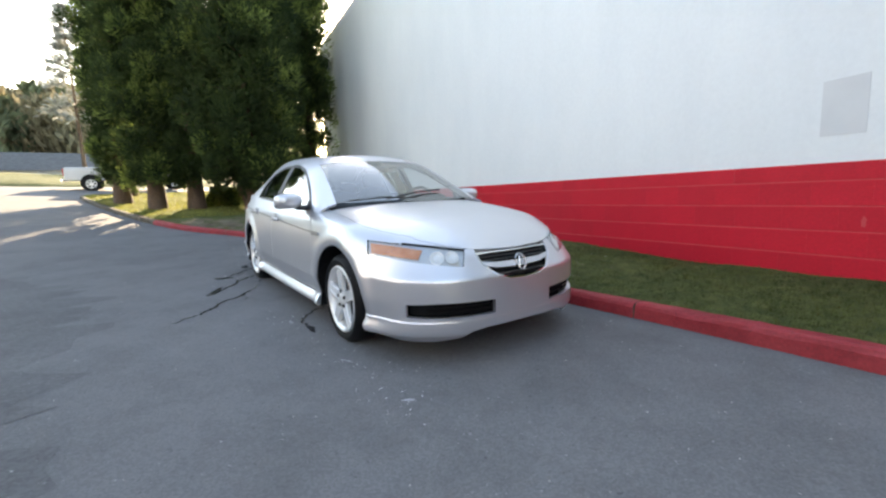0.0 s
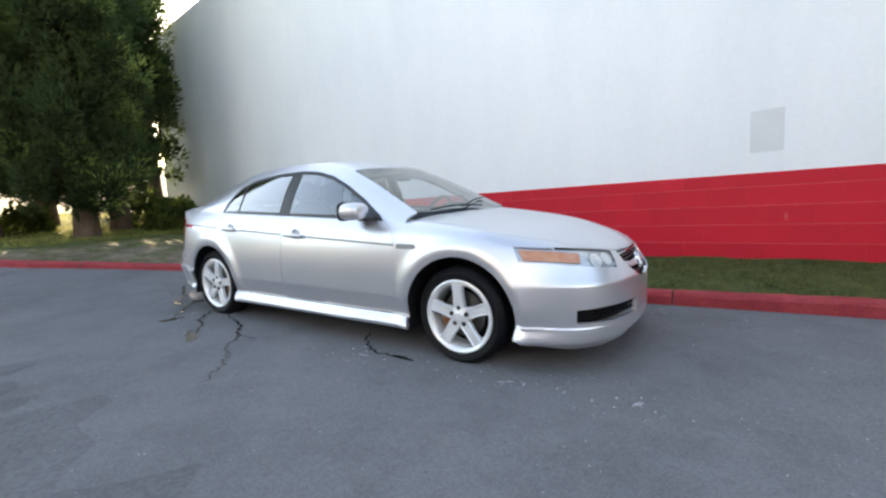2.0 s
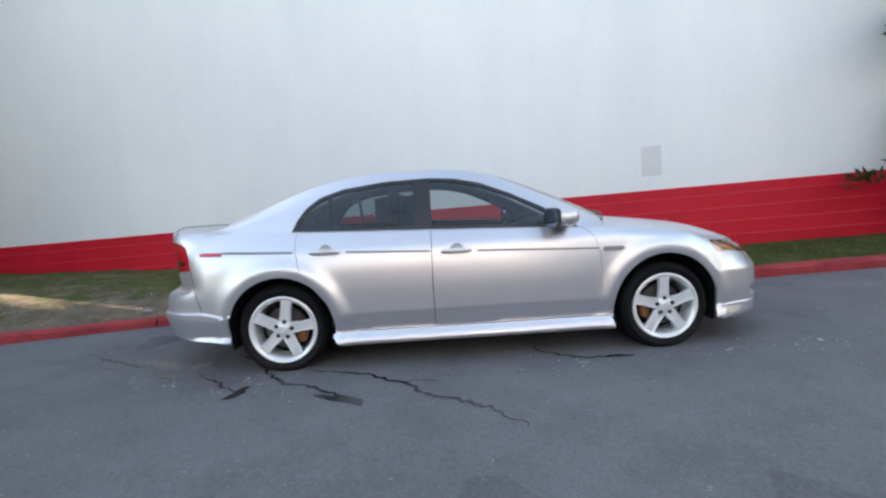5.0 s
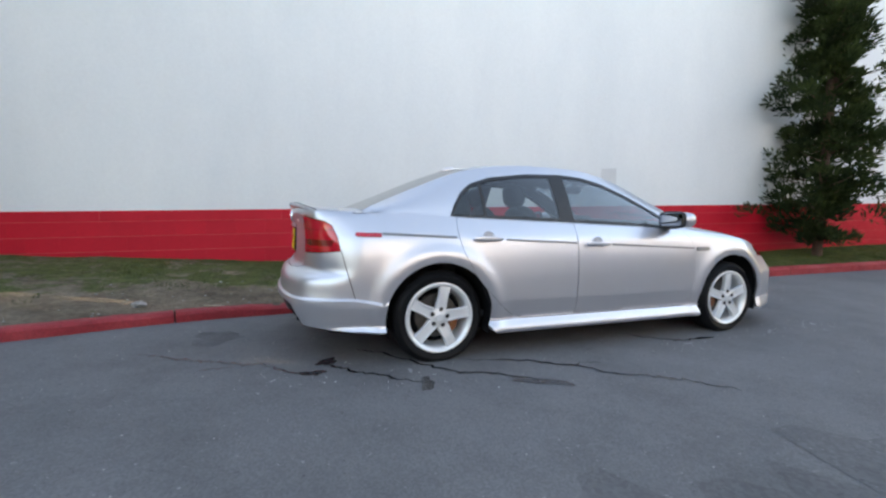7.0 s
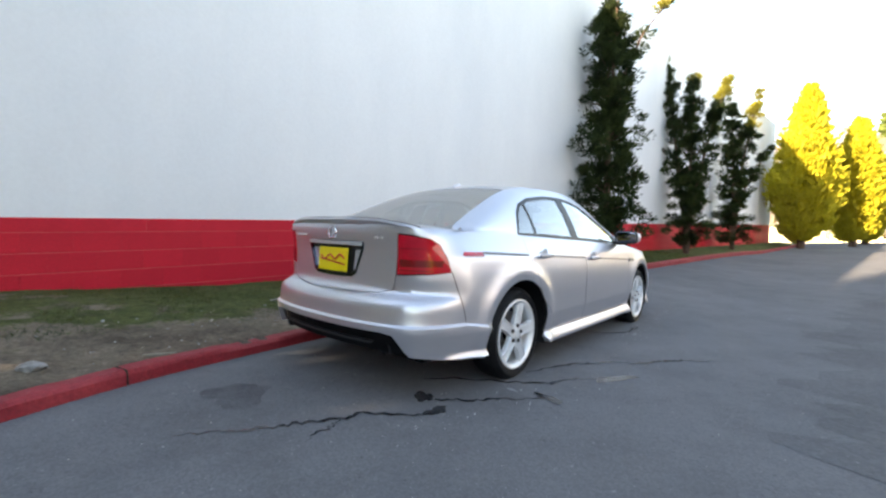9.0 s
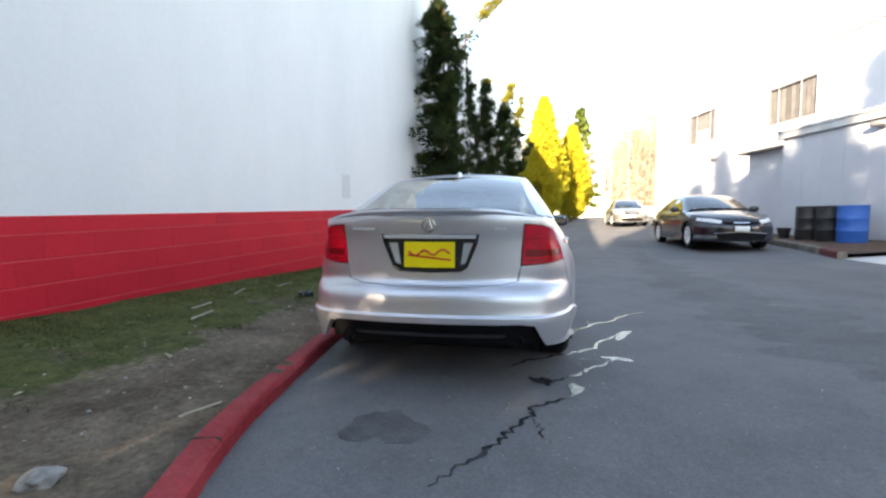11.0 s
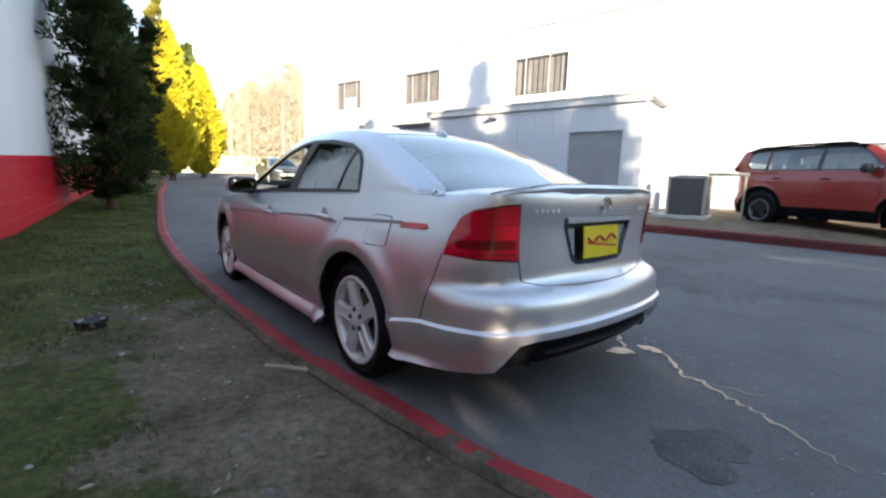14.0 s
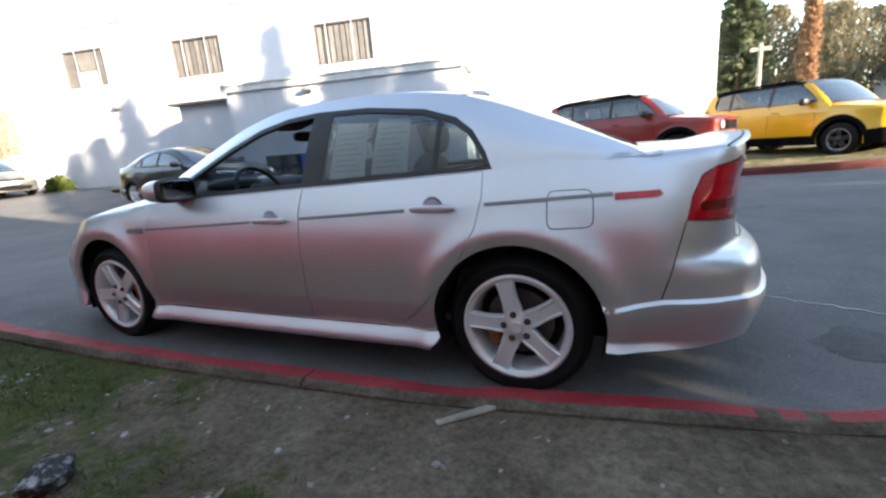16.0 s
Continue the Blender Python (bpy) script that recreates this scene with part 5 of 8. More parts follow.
bonnet = [(1.93, ye_at(1.93) - 0.085)] + [(x, ye_at(x) - 0.085) for x in np.linspace(1.85, 0.98, 16)] + [(cowl(y) + 0.012, y) for y in (0.62, 0.45, 0.3, 0.15, 0)]
bonnet = [(p[0], p[1]) for p in bonnet]
half_front = [(float(x), float(y)) for x, y in zip(np.linspace(1.93, float(Eg[:, 0].max()) - 0.003, 14), [max(0.0, ye_at(x) - 0.085 * (1 - (i / 13) ** 0.5)) for i, x in enumerate(np.linspace(1.93, float(Eg[:, 0].max()) - 0.003, 14))])]
full = half_front[1:] + [(float(Eg[:, 0].max()) - 0.003, 0.0)] + [(x, -y) for x, y in half_front[::-1]] + [(x, -y) for x, y in bonnet[1:]] + [(x, y) for x, y in bonnet[::-1][1:]]
region("bonnet", full, SH.deck, ST, PAINT, car, rim=0.02, gap=0.002, mid=(1.3, 0.3))
for sd_ in (1, -1):
    strip = [(x, ye_at(x) - 0.0005) for x in np.linspace(0.80, float(Eg[:, 0].max()) - 0.02, 30)] + [(x, y + 0.002) for x, y in half_front[::-1]] + [(x, y + 0.002) for x, y in bonnet[1:-6]] + [(0.80, ye_at(0.80) - 0.12)]
    region("wing_top", strip, SH.deck, ST, PAINT, car, side=sd_, rim=0.006, mid=(1.3, 0.3))
    region("gap_backing", [(0.9, 0.5), (0.9, ye_at(0.9) - 0.04), (1.9, ye_at(1.9) - 0.04), (1.9, 0.5)], SH.deck, 0.06, M["gap"], car, side=sd_, lift=-0.012, rim=0, mid=(1.3, 0.3))
bk = [(-1.858, 0.2), (-1.846, 0.45), (-1.806, ye_at(-1.80) - 0.17)] + [(x, ye_at(x) - 0.095) for x in np.linspace(-1.84, -2.20, 8)]
boot = [(x, y) for x, y in bk] + [(float(Eg[:, 0].min()) + 0.10, 0.53), (float(Eg[:, 0].min()) + 0.055, 0.45), (float(Eg[:, 0].min()) + 0.018, 0.25), (float(Eg[:, 0].min()) + 0.006, 0)]
region("boot_lid", [(-1.860, 0.0)] + boot + [(x, -y) for x, y in boot[::-1][1:]], SH.deck, ST, PAINT, car, rim=0.012, gap=0.0008, mid=(1.3, 0.3))
for sd_ in (1, -1):
    tailE = [(float(e[0]), float(e[1])) for e in Eg if e[0] < -1.75 and e[1] > 0.44][::10]
    strip = tailE[::-1] + [(x + 0.0, y + 0.002) for x, y in boot[3:-2][::-1]]
    strip = [(-1.70, ye_at(-1.70))] + tailE[::-1][0:0] + [(x, y) for x, y in sorted(tailE, key=lambda p: -p[0])] + [(x, y + 0.0006) for x, y in boot[3:-2][::-1]] + [(-1.70, ye_at(-1.70) - 0.13)]
    region("boot_edge", strip, SH.deck, ST, PAINT, car, side=sd_, rim=0.004, mid=(1.3, 0.3))
    region("gap_backing", [(-1.8, 0.45), (-1.8, 0.70), (-2.2, 0.62), (-2.2, 0.45)], SH.deck, 0.06, M["gap"], car, side=sd_, lift=-0.012, rim=0, mid=(1.3, 0.3))
for sd_ in (1, -1):
    region("deck_corner", [(-1.70, 0.47), (-1.70, ye_at(-1.70) - 0.02), (-1.90, ye_at(-1.90) - 0.05), (-1.90, 0.47)], SH.deck, 0.03, PAINT, car, side=sd_, lift=-0.005, rim=0.01, mid=(1.3, 0.3))
ry = lambda x: float(SH.rail(x)[0])
roof_poly = [(x, ry(x)) for x in np.linspace(0.24, -1.06, 20)] + [(-1.10, 0.3), (-1.115, 0), (-1.10, -0.3)] + [(x, -ry(x)) for x in np.linspace(-1.06, 0.24, 20)] + [(0.295, -0.3), (0.315, 0), (0.295, 0.3)]
region("roof", roof_poly, SH.cabin, ST, PAINT, car, rim=0.004)
for sd_ in (1, -1):
    region("screen_pillar", [(x, ry(x)) for x in np.linspace(0.24, 0.96, 14)] + [(x, ry(x) - 0.045) for x in np.linspace(0.96, 0.25, 14)], SH.cabin, ST, PAINT, car, side=sd_, rim=0.02)
    region("rear_pillar", [(x, ry(x)) for x in np.linspace(-1.06, -1.90, 14)] + [(x, ry(x) - 0.06) for x in np.linspace(-1.86, -1.08, 14)], SH.cabin, ST, PAINT, car, side=sd_, rim=0.02)
ws = [(x, ry(x) - 0.046) for x in np.linspace(0.26, 0.95, 12)] + [(cowl(y), y) for y in (0.6, 0.45, 0.3, 0.15)] + [(cowl(0), 0)]
region("windscreen", ws + [(x, -y) for x, y in ws[::-1][1:]] + [(0.30, -0.3), (0.32, 0), (0.30, 0.3)], SH.cabin, 0.06, M["glass"], car, "clear windscreen", rim=0.004, lift=-0.002)
rw = [(x, ry(x) - 0.062) for x in np.linspace(-1.09, -1.87, 13)] + [(-1.880, 0.45), (-1.886, 0.2), (-1.888, 0)]
rear_screen = region("rear_screen", rw + [(x, -y) for x, y in rw[::-1][1:]] + [(-1.118, -0.3), (-1.13, 0), (-1.118, 0.3)], SH.cabin, 0.06, M["glass_rear"], car, "tinted rear screen", rim=0.004, lift=-0.002)
region("headlining", [(x, ry(x) - 0.02) for x in np.linspace(0.18, -1.0, 12)] + [(x, -ry(x) + 0.02) for x in np.linspace(-1.0, 0.18, 12)], SH.cabin, 0.1, M["headliner"], car, "grey headlining", lift=-0.035, rim=0)
# scuttle with wipers
cw = [(cowl(y) + 0.014, y) for y in np.linspace(0.72, -0.72, 20)] + [(cowl(y) - 0.05, y) for y in np.linspace(-0.72, 0.72, 20)]
region("scuttle", cw, SH.deck, 0.06, M["trim"], car, "black plastic scuttle below the windscreen", lift=-0.012, rim=0, mid=(1.3, 0.3))
for x0, y0, x1, y1 in ((1.10, -0.32, 0.985, 0.28), (1.01, -0.62, 1.125, -0.05)):
    q = [(x0 + (x1 - x0) * t, y0 + (y1 - y0) * t) for t in (0, 0.5, 1)]
    pts = [tuple(SH.cabin(np.array([px]), np.array([py]))[0] + (0.012, 0, 0.016)) for px, py in q]
    part("wiper", bm_tube(pts, 0.007, 6), M["trim"], car, "black wiper arm")
# spoiler lip on the boot
b = bmesh.new()
rows = []
for t in np.linspace(-1, 1, 41):
    y = 0.655 * t
    xe = float(np.interp(abs(y), [0, 0.25, 0.45, 0.55, 0.66], [-2.310, -2.300, -2.268, -2.238, -2.178]))
    hgt = 0.036 * (1 - abs(t) ** 4)
    dz = lambda o: float(SH.deck(np.array([max(xe + o, -2.288)]), np.array([y]))[0][2])
    rows.append([b.verts.new(p) for p in ((xe + 0.17, y, dz(0.17) + 0.0015), (xe + 0.09, y, dz(0.09) + 0.002 + hgt * 0.35), (xe + 0.01, y, dz(0.03) + 0.003 + hgt * 0.9), (xe - 0.012, y, dz(0.03) + hgt), (xe - 0.016, y, dz(0.03) - 0.006 + hgt * 0.75), (xe + 0.004, y, dz(0.03) - 0.010 + hgt * 0.3), (xe + 0.012, y, dz(0.03) - 0.026))])
edge_pts = [tuple(r[2].co) for r in rows]
for p, q in zip(rows, rows[1:]):
    for j in range(6):
        b.faces.new((p[j], p[j + 1], q[j + 1], q[j]))
spoiler = part("boot_spoiler", b, PAINT, car, "low body-coloured lip spoiler", True)
part("spoiler_edge", bm_tube(edge_pts, 0.0045, 6), M["trim"], spoiler, "thin dark strip along the spoiler", True)
# grille
half = [(F_(0.0), 0.700 - 0.004), (F_(0.2), 0.700), (F_(0.335), 0.698), (F_(0.31), 0.625), (F_(0.22), 0.560), (F_(0.12), 0.528), (F_(0.0), 0.520)]
grille = hang(new("grille"), car)
grille["label"] = "black shield-shaped grille with a silver crossbar"
for sd_ in (1, -1):
    region("grille_frame", half, SH.band, 0.04, M["gap"], grille, side=sd_, lift=-0.045, rim=0)
    region("grille_rim", half, SH.band, 0.04, M["chrome"], grille, side=sd_, lift=-0.004, rim=0.03, holes=[[(F_(0.0) + 0.002, 0.690), (F_(0.2), 0.692), (F_(0.322), 0.688), (F_(0.300), 0.630), (F_(0.215), 0.570), (F_(0.12), 0.539), (F_(0.0) + 0.002, 0.531)]])
    for zz, w_ in ((0.552, 0.17), (0.575, 0.22), (0.655, 0.31), (0.678, 0.32)):
        region("grille_bar", [(F_(0.0), zz - 0.004), (F_(w_), zz - 0.004), (F_(w_), zz + 0.004), (F_(0.0), zz + 0.004)], SH.band, 0.06, M["trim"], grille, side=sd_, lift=-0.02, rim=0.015)
    region("crossbar", [(F_(0.0), 0.598), (F_(0.2), 0.604), (F_(0.318), 0.626), (F_(0.322), 0.648), (F_(0.2), 0.634), (F_(0.0), 0.632)], SH.band, 0.05, PAINT, grille, side=sd_, lift=-0.004, rim=0.02)
c = SH.band(np.array([F_(0.0)]), np.array([0.617]))[0]
em = bm_lathe([(0.043, -0.004), (0.051, 0.008), (0.055, 0.008), (0.058, -0.004)], 36, "x", at=(c[0], 0, c[2]))
em.transform(Matrix.Translation((c[0], 0, c[2])) @ Matrix.Diagonal((1, 0.86, 1, 1)) @ pose(0, 0, 0, 0, -20) @ Matrix.Translation((-c[0], 0, -c[2])))
part("emblem", em, M["chrome"], grille, "plain chrome oval emblem", True)
for o, r in ((0.020, 14), (-0.020, -14)):
    part("emblem_bar", bm_box(0.010, 0.010, 0.078, (c[0] + 0.012, o, c[2] + 0.002), 0.003, (r, -20, 0)), M["chrome"], grille)
# rear plate recess
rec = hang(new("plate_recess"), car)
rec["label"] = "dark recess with chrome strip, two clear lamps and a yellow plate"
rh = [(R_(0.0), 0.704), (R_(0.19), 0.710), (R_(0.235), 0.733), (R_(0.300), 0.885), (R_(0.307), 0.934), (R_(0.0), 0.934)]
for sd_ in (1, -1):
    region("recess_back", rh, SH.band, 0.05, M["trim"], rec, side=sd_, lift=-0.030, rim=-0.03)
    region("recess_rim", rh, SH.band, 0.05, M["mirror"], rec, side=sd_, lift=0.003, rim=0.02, holes=[[(R_(0.0) - 0.01, 0.722), (R_(0.182), 0.727), (R_(0.218), 0.743), (R_(0.280), 0.885), (R_(0.285), 0.906), (R_(0.0) - 0.01, 0.906)]])
    # plain silver stands in for the bright reflection of chrome
    region("chrome_strip", [(R_(0.0), 0.909), (R_(0.285), 0.909), (R_(0.29), 0.930), (R_(0.0), 0.930)], SH.band, 0.05, M["alloy"], rec, "bright chrome strip", side=sd_, lift=0.010, rim=0.012)
    region("reversing_lamp", [(R_(0.190), 0.752), (R_(0.222), 0.760), (R_(0.268), 0.880), (R_(0.212), 0.880)], SH.band, 0.04, M["lamp_clear"], rec, "clear reversing lamp", side=sd_, lift=-0.012, rim=0.02)
px = -2.292
part("number_plate", bm_box(0.006, 0.305, 0.152, (px - 0.004, 0, 0.812), 0.002, (0, 4, 0)), M["plate_yellow"], rec, "yellow dealer plate with a red scrawl")
pl = [o for o in rec.children if o.name.startswith("number_plate")][0]
wav = [(px - 0.0098 - 0.0, y, 0.826 + 0.014 * math.sin(y * 58) + 0.05 * y * -1) for y in np.linspace(0.125, -0.125, 46)]
part("plate_scrawl", bm_tube(wav, 0.006, 5), M["ink_red"], pl)
part("plate_scrawl", bm_box(0.002, 0.26, 0.010, (px - 0.0088, 0, 0.796), 0, (6, 4, 0)), M["ink_red"], pl)
part("plate_tab", bm_box(0.003, 0.11, 0.026, (px - 0.008, -0.01, 0.747), 0.001, (0, 4, 0)), M["plate_yellow"], pl)
for y in (-0.10, 0.10):
    part("plate_bracket", bm_box(0.008, 0.05, 0.02, (px - 0.006, y, 0.742), 0.002), M["trim"], rec)
c = SH.band(np.array([R_(0.0)]), np.array([0.985]))[0]
part("rear_emblem", bm_lathe([(0.030, 0.004), (0.036, -0.008), (0.041, -0.008), (0.046, 0.004)], 32, "x", at=tuple(c)), M["chrome"], car, "plain chrome ring emblem", True)
for o, r in ((0.013, 14), (-0.013, -14)):
    part("rear_emblem_bar", bm_box(0.008, 0.008, 0.060, (c[0] - 0.006, o, c[2]), 0.002, (r, 0, 0)), M["chrome"], car)
for y0, n_, w_ in ((0.475, 5, 0.022), (-0.395, 2, 0.030)):
    for k in range(n_):
        y = y0 - k * (w_ + 0.009)
        c = SH.band(np.array([R_(abs(y))]), np.array([0.962]))[0]
        part("badge_bar", bm_box(0.004, w_, 0.015, (c[0] - 0.001, y, c[2]), 0.001), M["alloy"], car, "plain pale badge bar")
for sd_ in (1, -1):
    for o in (0.04,):
        part("exhaust_tip", bm_lathe([(0.030, 0.06), (0.034, 0.0), (0.037, -0.006), (0.038, 0.0), (0.038, 0.10)], 24, "x", at=(-2.285, sd_ * (0.47 + o), 0.318)), M["alloy_dark"], car, "dark steel exhaust tip", True)
part("roof_aerial", bm_pod(0.12, 0.045, 0.045, (-1.02, 0, 1.405), 2.2, rot=(0, -14, 0)), PAINT, car, "small roof aerial", True)
part("underbody", bm_box(4.2, 1.30, 0.10, (0, 0, 0.25), 0.04), M["gap"], car)
part("front_tub", bm_box(0.9, 1.1, 0.40, (1.55, 0, 0.45), 0.05), M["gap"], car)
part("rear_tub", bm_box(0.75, 1.1, 0.50, (-1.78, 0, 0.60), 0.05), M["gap"], car)
# cabin
part("cabin_floor", bm_box(2.3, 1.55, 0.04, (-0.2, 0, 0.31), 0), M["cabin"], car)
part("rear_shelf", bm_box(0.52, 1.25, 0.03, (-1.58, 0, 1.00), 0.01), M["cabin"], car, "dark rear shelf")
part("dashboard", bm_pod(0.52, 1.44, 0.26, (0.80, 0, 0.87), 3.4), M["cabin"], car, "dark dashboard", True)
part("binnacle", bm_pod(0.22, 0.40, 0.10, (0.66, 0.37, 0.985), 2.4), M["cabin"], car, "", True)
part("centre_console", bm_pod(0.95, 0.24, 0.24, (0.15, 0, 0.48), 3.5), M["cabin"], car, "", True)
for y in (0.37, -0.37):
    car_seat(car, -0.22, y)
bench = hang(new("rear_bench"), car)
part("cushion", bm_pod(0.50, 1.30, 0.18, (-0.98, 0, 0.47), 4), M["leather"], bench, "", True)
part("backrest", bm_pod(0.16, 1.30, 0.60, (-1.28, 0, 0.76), 4, rot=(0, -20, 0)), M["leather"], bench, "", True)
for y in (0.40, -0.40):
    part("headrest", bm_pod(0.10, 0.26, 0.15, (-1.37, y, 1.075), 3), M["leather"], bench, "", True)
wheel_ = hang(new("steering_wheel"), car)
wheel_.matrix_local = pose(0.43, 0.37, 0.925, 0, -62, 0)
part("wheel_rim", bm_lathe([(0.185 + 0.015 * math.cos(t), 0.015 * math.sin(t)) for t in np.linspace(0, 2 * math.pi, 10)[:-1]], 36, "z", closed=True), M["trim"], wheel_, "", True)
part("wheel_boss", bm_pod(0.15, 0.13, 0.06, (0, 0, -0.02), 2.6), M["trim"], wheel_, "", True)
for r in (90, 270, 180):
    part("wheel_spoke", bm_box(0.13, 0.035, 0.018, (math.cos(radians(r)) * 0.11, math.sin(radians(r)) * 0.11, -0.008), 0.005, (0, 0, r)), M["trim_grey"], wheel_)
part("cabin_mirror", bm_pod(0.05, 0.26, 0.075, (0.30, 0.0, 1.275), 3), M["trim"], car, "black rear-view mirror", True)

# ---------------------------------------------------------------- plants
def tufts(P, D, size, wide=0.34, rng=None, flat=0.0):
    """Small crossed diamond sprays at P pointing along D."""
    n = len(P)
    D = D / np.maximum(np.linalg.norm(D, axis=1), 1e-9)[:, None]
    r = rng.normal(size=(n, 3))
    r[:, 2] *= 1 - flat
    U = np.cross(D, r)
    U /= np.maximum(np.linalg.norm(U, axis=1), 1e-9)[:, None]
    W = np.cross(D, U)
    s = size[:, None]
    V = np.empty((n, 8, 3))
    for k, X in enumerate((U, W)):
        V[:, 4 * k + 0] = P - D * s * 0.25
        V[:, 4 * k + 1] = P + D * s * 0.30 + X * s * wide
        V[:, 4 * k + 2] = P + D * s
        V[:, 4 * k + 3] = P + D * s * 0.30 - X * s * wide
    F = (np.arange(n * 2) * 4)[:, None] + np.arange(4)[None]
    return V.reshape(-1, 3), F


def quads_mesh(name, V, F, material):
    me = bpy.data.meshes.new(name)
    me.vertices.add(len(V))
    me.vertices.foreach_set("co", V.astype(np.float32).ravel())
    me.loops.add(F.size)
    me.loops.foreach_set("vertex_index", F.astype(np.int32).ravel())
    me.polygons.add(len(F))
    me.polygons.foreach_set("loop_start", (np.arange(len(F)) * F.shape[1]).astype(np.int32))
    me.materials.append(material)
    me.update(calc_edges=True)
    return me


def conifer(name, label, at, height, radius, seed, material, trunk_r=0.2, clear=0.1, branches=200, per=34, size=0.16, profile="cone", up=0.1, group="", wide=0.3):
    """Trunk, limbs and a crown of many small sprays carried on whorls of limbs."""
    rng = np.random.default_rng(seed)
    t = thing(name, label, "tree", at, group=group)
    pts = [(0.03 * math.sin(5 * q + seed), 0, q * height * 0.97 - 0.3 * (q == 0)) for q in np.linspace(0, 1, 9)]
    rad = [trunk_r * (1.5 if i == 0 else 1) * (1 - 0.93 * i / 8) for i in range(9)]
    part("trunk", bm_tube(pts, rad, 12), M["bark"], t, "brown bark trunk", True)
    h = clear + (1 - clear) * rng.uniform(0, 1, branches) ** 0.85
    az = rng.uniform(0, 2 * np.pi, branches)
    q = (h - clear) / (1 - clear)
    if profile == "cone":
        R = radius * (1 - q) ** 0.8 + 0.10
    elif profile == "column":
        R = radius * np.clip(0.82 + 0.3 * q, 0, 1) * np.clip((1 - q) * 2.4, 0.04, 1)
    else:
        R = radius * (0.35 + 0.65 * np.clip(q * 5, 0, 1)) * (1 - q) ** (0.85 if profile == "flame" else 0.74) + 0.06
    R = R * (rng.uniform(0.86, 1.03, branches) if profile == "flame" else rng.uniform(0.55, 1.12, branches))
    P, D, S, young = [], [], [], []
    for i in range(branches):
        f = rng.uniform(0.12, 1.0, per) ** 0.6
        dirv = np.array([math.cos(az[i]), math.sin(az[i]), 0])
        rise = up * R[i]
        base = np.array([0, 0, h[i] * height])
        if profile == "column":
            tip = base + dirv * R[i] * rng.uniform(0.50, 0.95) + (0, 0, rise)
            nin = per // 5
            # an upswept plume at the end of the limb: a rounded clump, fuller above than below
            u = rng.normal(size=(per, 3))
            u /= np.linalg.norm(u, axis=1)[:, None]
            cr = rng.uniform(0.24, 0.50) * min(1, 0.25 + R[i] / radius)
            pos = tip + u * (cr * rng.uniform(0, 1, per) ** 0.30)[:, None] * np.array([0.85, 0.85, 1.05])
            d = u * 1.1 + dirv * 0.45 + np.array([0, 0, 0.75]) + rng.normal(0, 0.15, (per, 3))
            pos[:nin] = base + dirv * (R[i] * rng.uniform(0.0, 0.72, nin))[:, None] + rng.normal(0, 0.10, (nin, 3)) + (0, 0, 0.1)
            S_ = size * rng.uniform(0.6, 1.25, per)
            S_[:nin] *= 2.0
            P.append(pos), D.append(d), S.append(S_)
            young.append((np.arange(per) >= nin) & (rng.uniform() < 0.30))
            continue
        pos = base + dirv * (R[i] * f)[:, None] + np.array([0, 0, 1.0]) * (rise * f ** 1.5)[:, None] + rng.normal(0, 0.10 * R[i] + 0.03, (per, 3)) * (0.35 + f)[:, None] * np.array([1, 1, 0.6])
        d = dirv * 0.9 + np.array([0, 0, 0.35 + up]) + rng.normal(0, 0.45, (per, 3))
        P.append(pos), D.append(d), S.append(size * rng.uniform(0.6, 1.35, per) * (0.75 + 0.35 * f))
    P, D, S = np.concatenate(P), np.concatenate(D), np.concatenate(S)
    young = np.concatenate(young) if young else np.zeros(len(P), bool)
    V, F = tufts(P[~young], D[~young], S[~young], wide, rng)
    hang(new("crown", quads_mesh("crown", V, F, material)), t)
    if young.any():
        V, F = tufts(P[young], D[young], S[young], wide, rng)
        hang(new("plumes", quads_mesh("plumes", V, F, M["needle_green"] if material is M["needle_dark"] else material)), t)["label"] = "paler green young plumes"
    for i in range(0, branches, 5):
        e = np.array([math.cos(az[i]), math.sin(az[i]), 0]) * R[i] * 0.8
        b0 = np.array([0, 0, h[i] * height])
        hang(new("limb", limb_mesh(b0, b0 + e + (0, 0, up * R[i]))), t)
    return t


def limb_mesh(p, q):
    b = bm_tube([tuple(p), tuple((np.array(p) + np.array(q)) / 2 + (0, 0, -0.02)), tuple(q)], [0.022, 0.014, 0.005], 5)
    me = bpy.data.meshes.new("limb")
    b.to_mesh(me)
    b.free()
    me.materials.append(M["bark"])
    return me


gz = lambda x, y: float(ground_z(x, y))
# the tall dark conifers behind the car
for i, (x, y, tip, r, low, n_) in enumerate(((-11.45, -1.5, 10.6, 1.30, 0.75, 520), (-11.1, -0.5, 10.4, 1.35, 0.85, 520), (-9.45, 0.80, 10.7, 1.70, 0.55, 640), (-13.75, -2.38, 12.75, 0.90, 0.5, 400),
                                             (-14.2, 1.45, 13.1, 1.15, 0.6, 360), (-11.2, 2.15, 11.3, 1.05, 1.2, 280), (-12.5, 3.70, 10.8, 1.15, 1.5, 360), (-17.3, -2.2, 10.2, 1.38, 0.7, 320), (-16.8, 3.4, 11.5, 1.6, 0.6, 230))):
    zb_ = verge_z(x, y) - 0.02
    conifer("conifer", "tall dense dark green conifer on the grass behind the car", (x, y, zb_), tip - zb_, r, 20 + i, M["needle_dark"], 0.20, low / (tip - zb_), int(n_ * 0.68), 150, 0.115,
            "column", 0.05, group="row of tall conifers", wide=0.17)
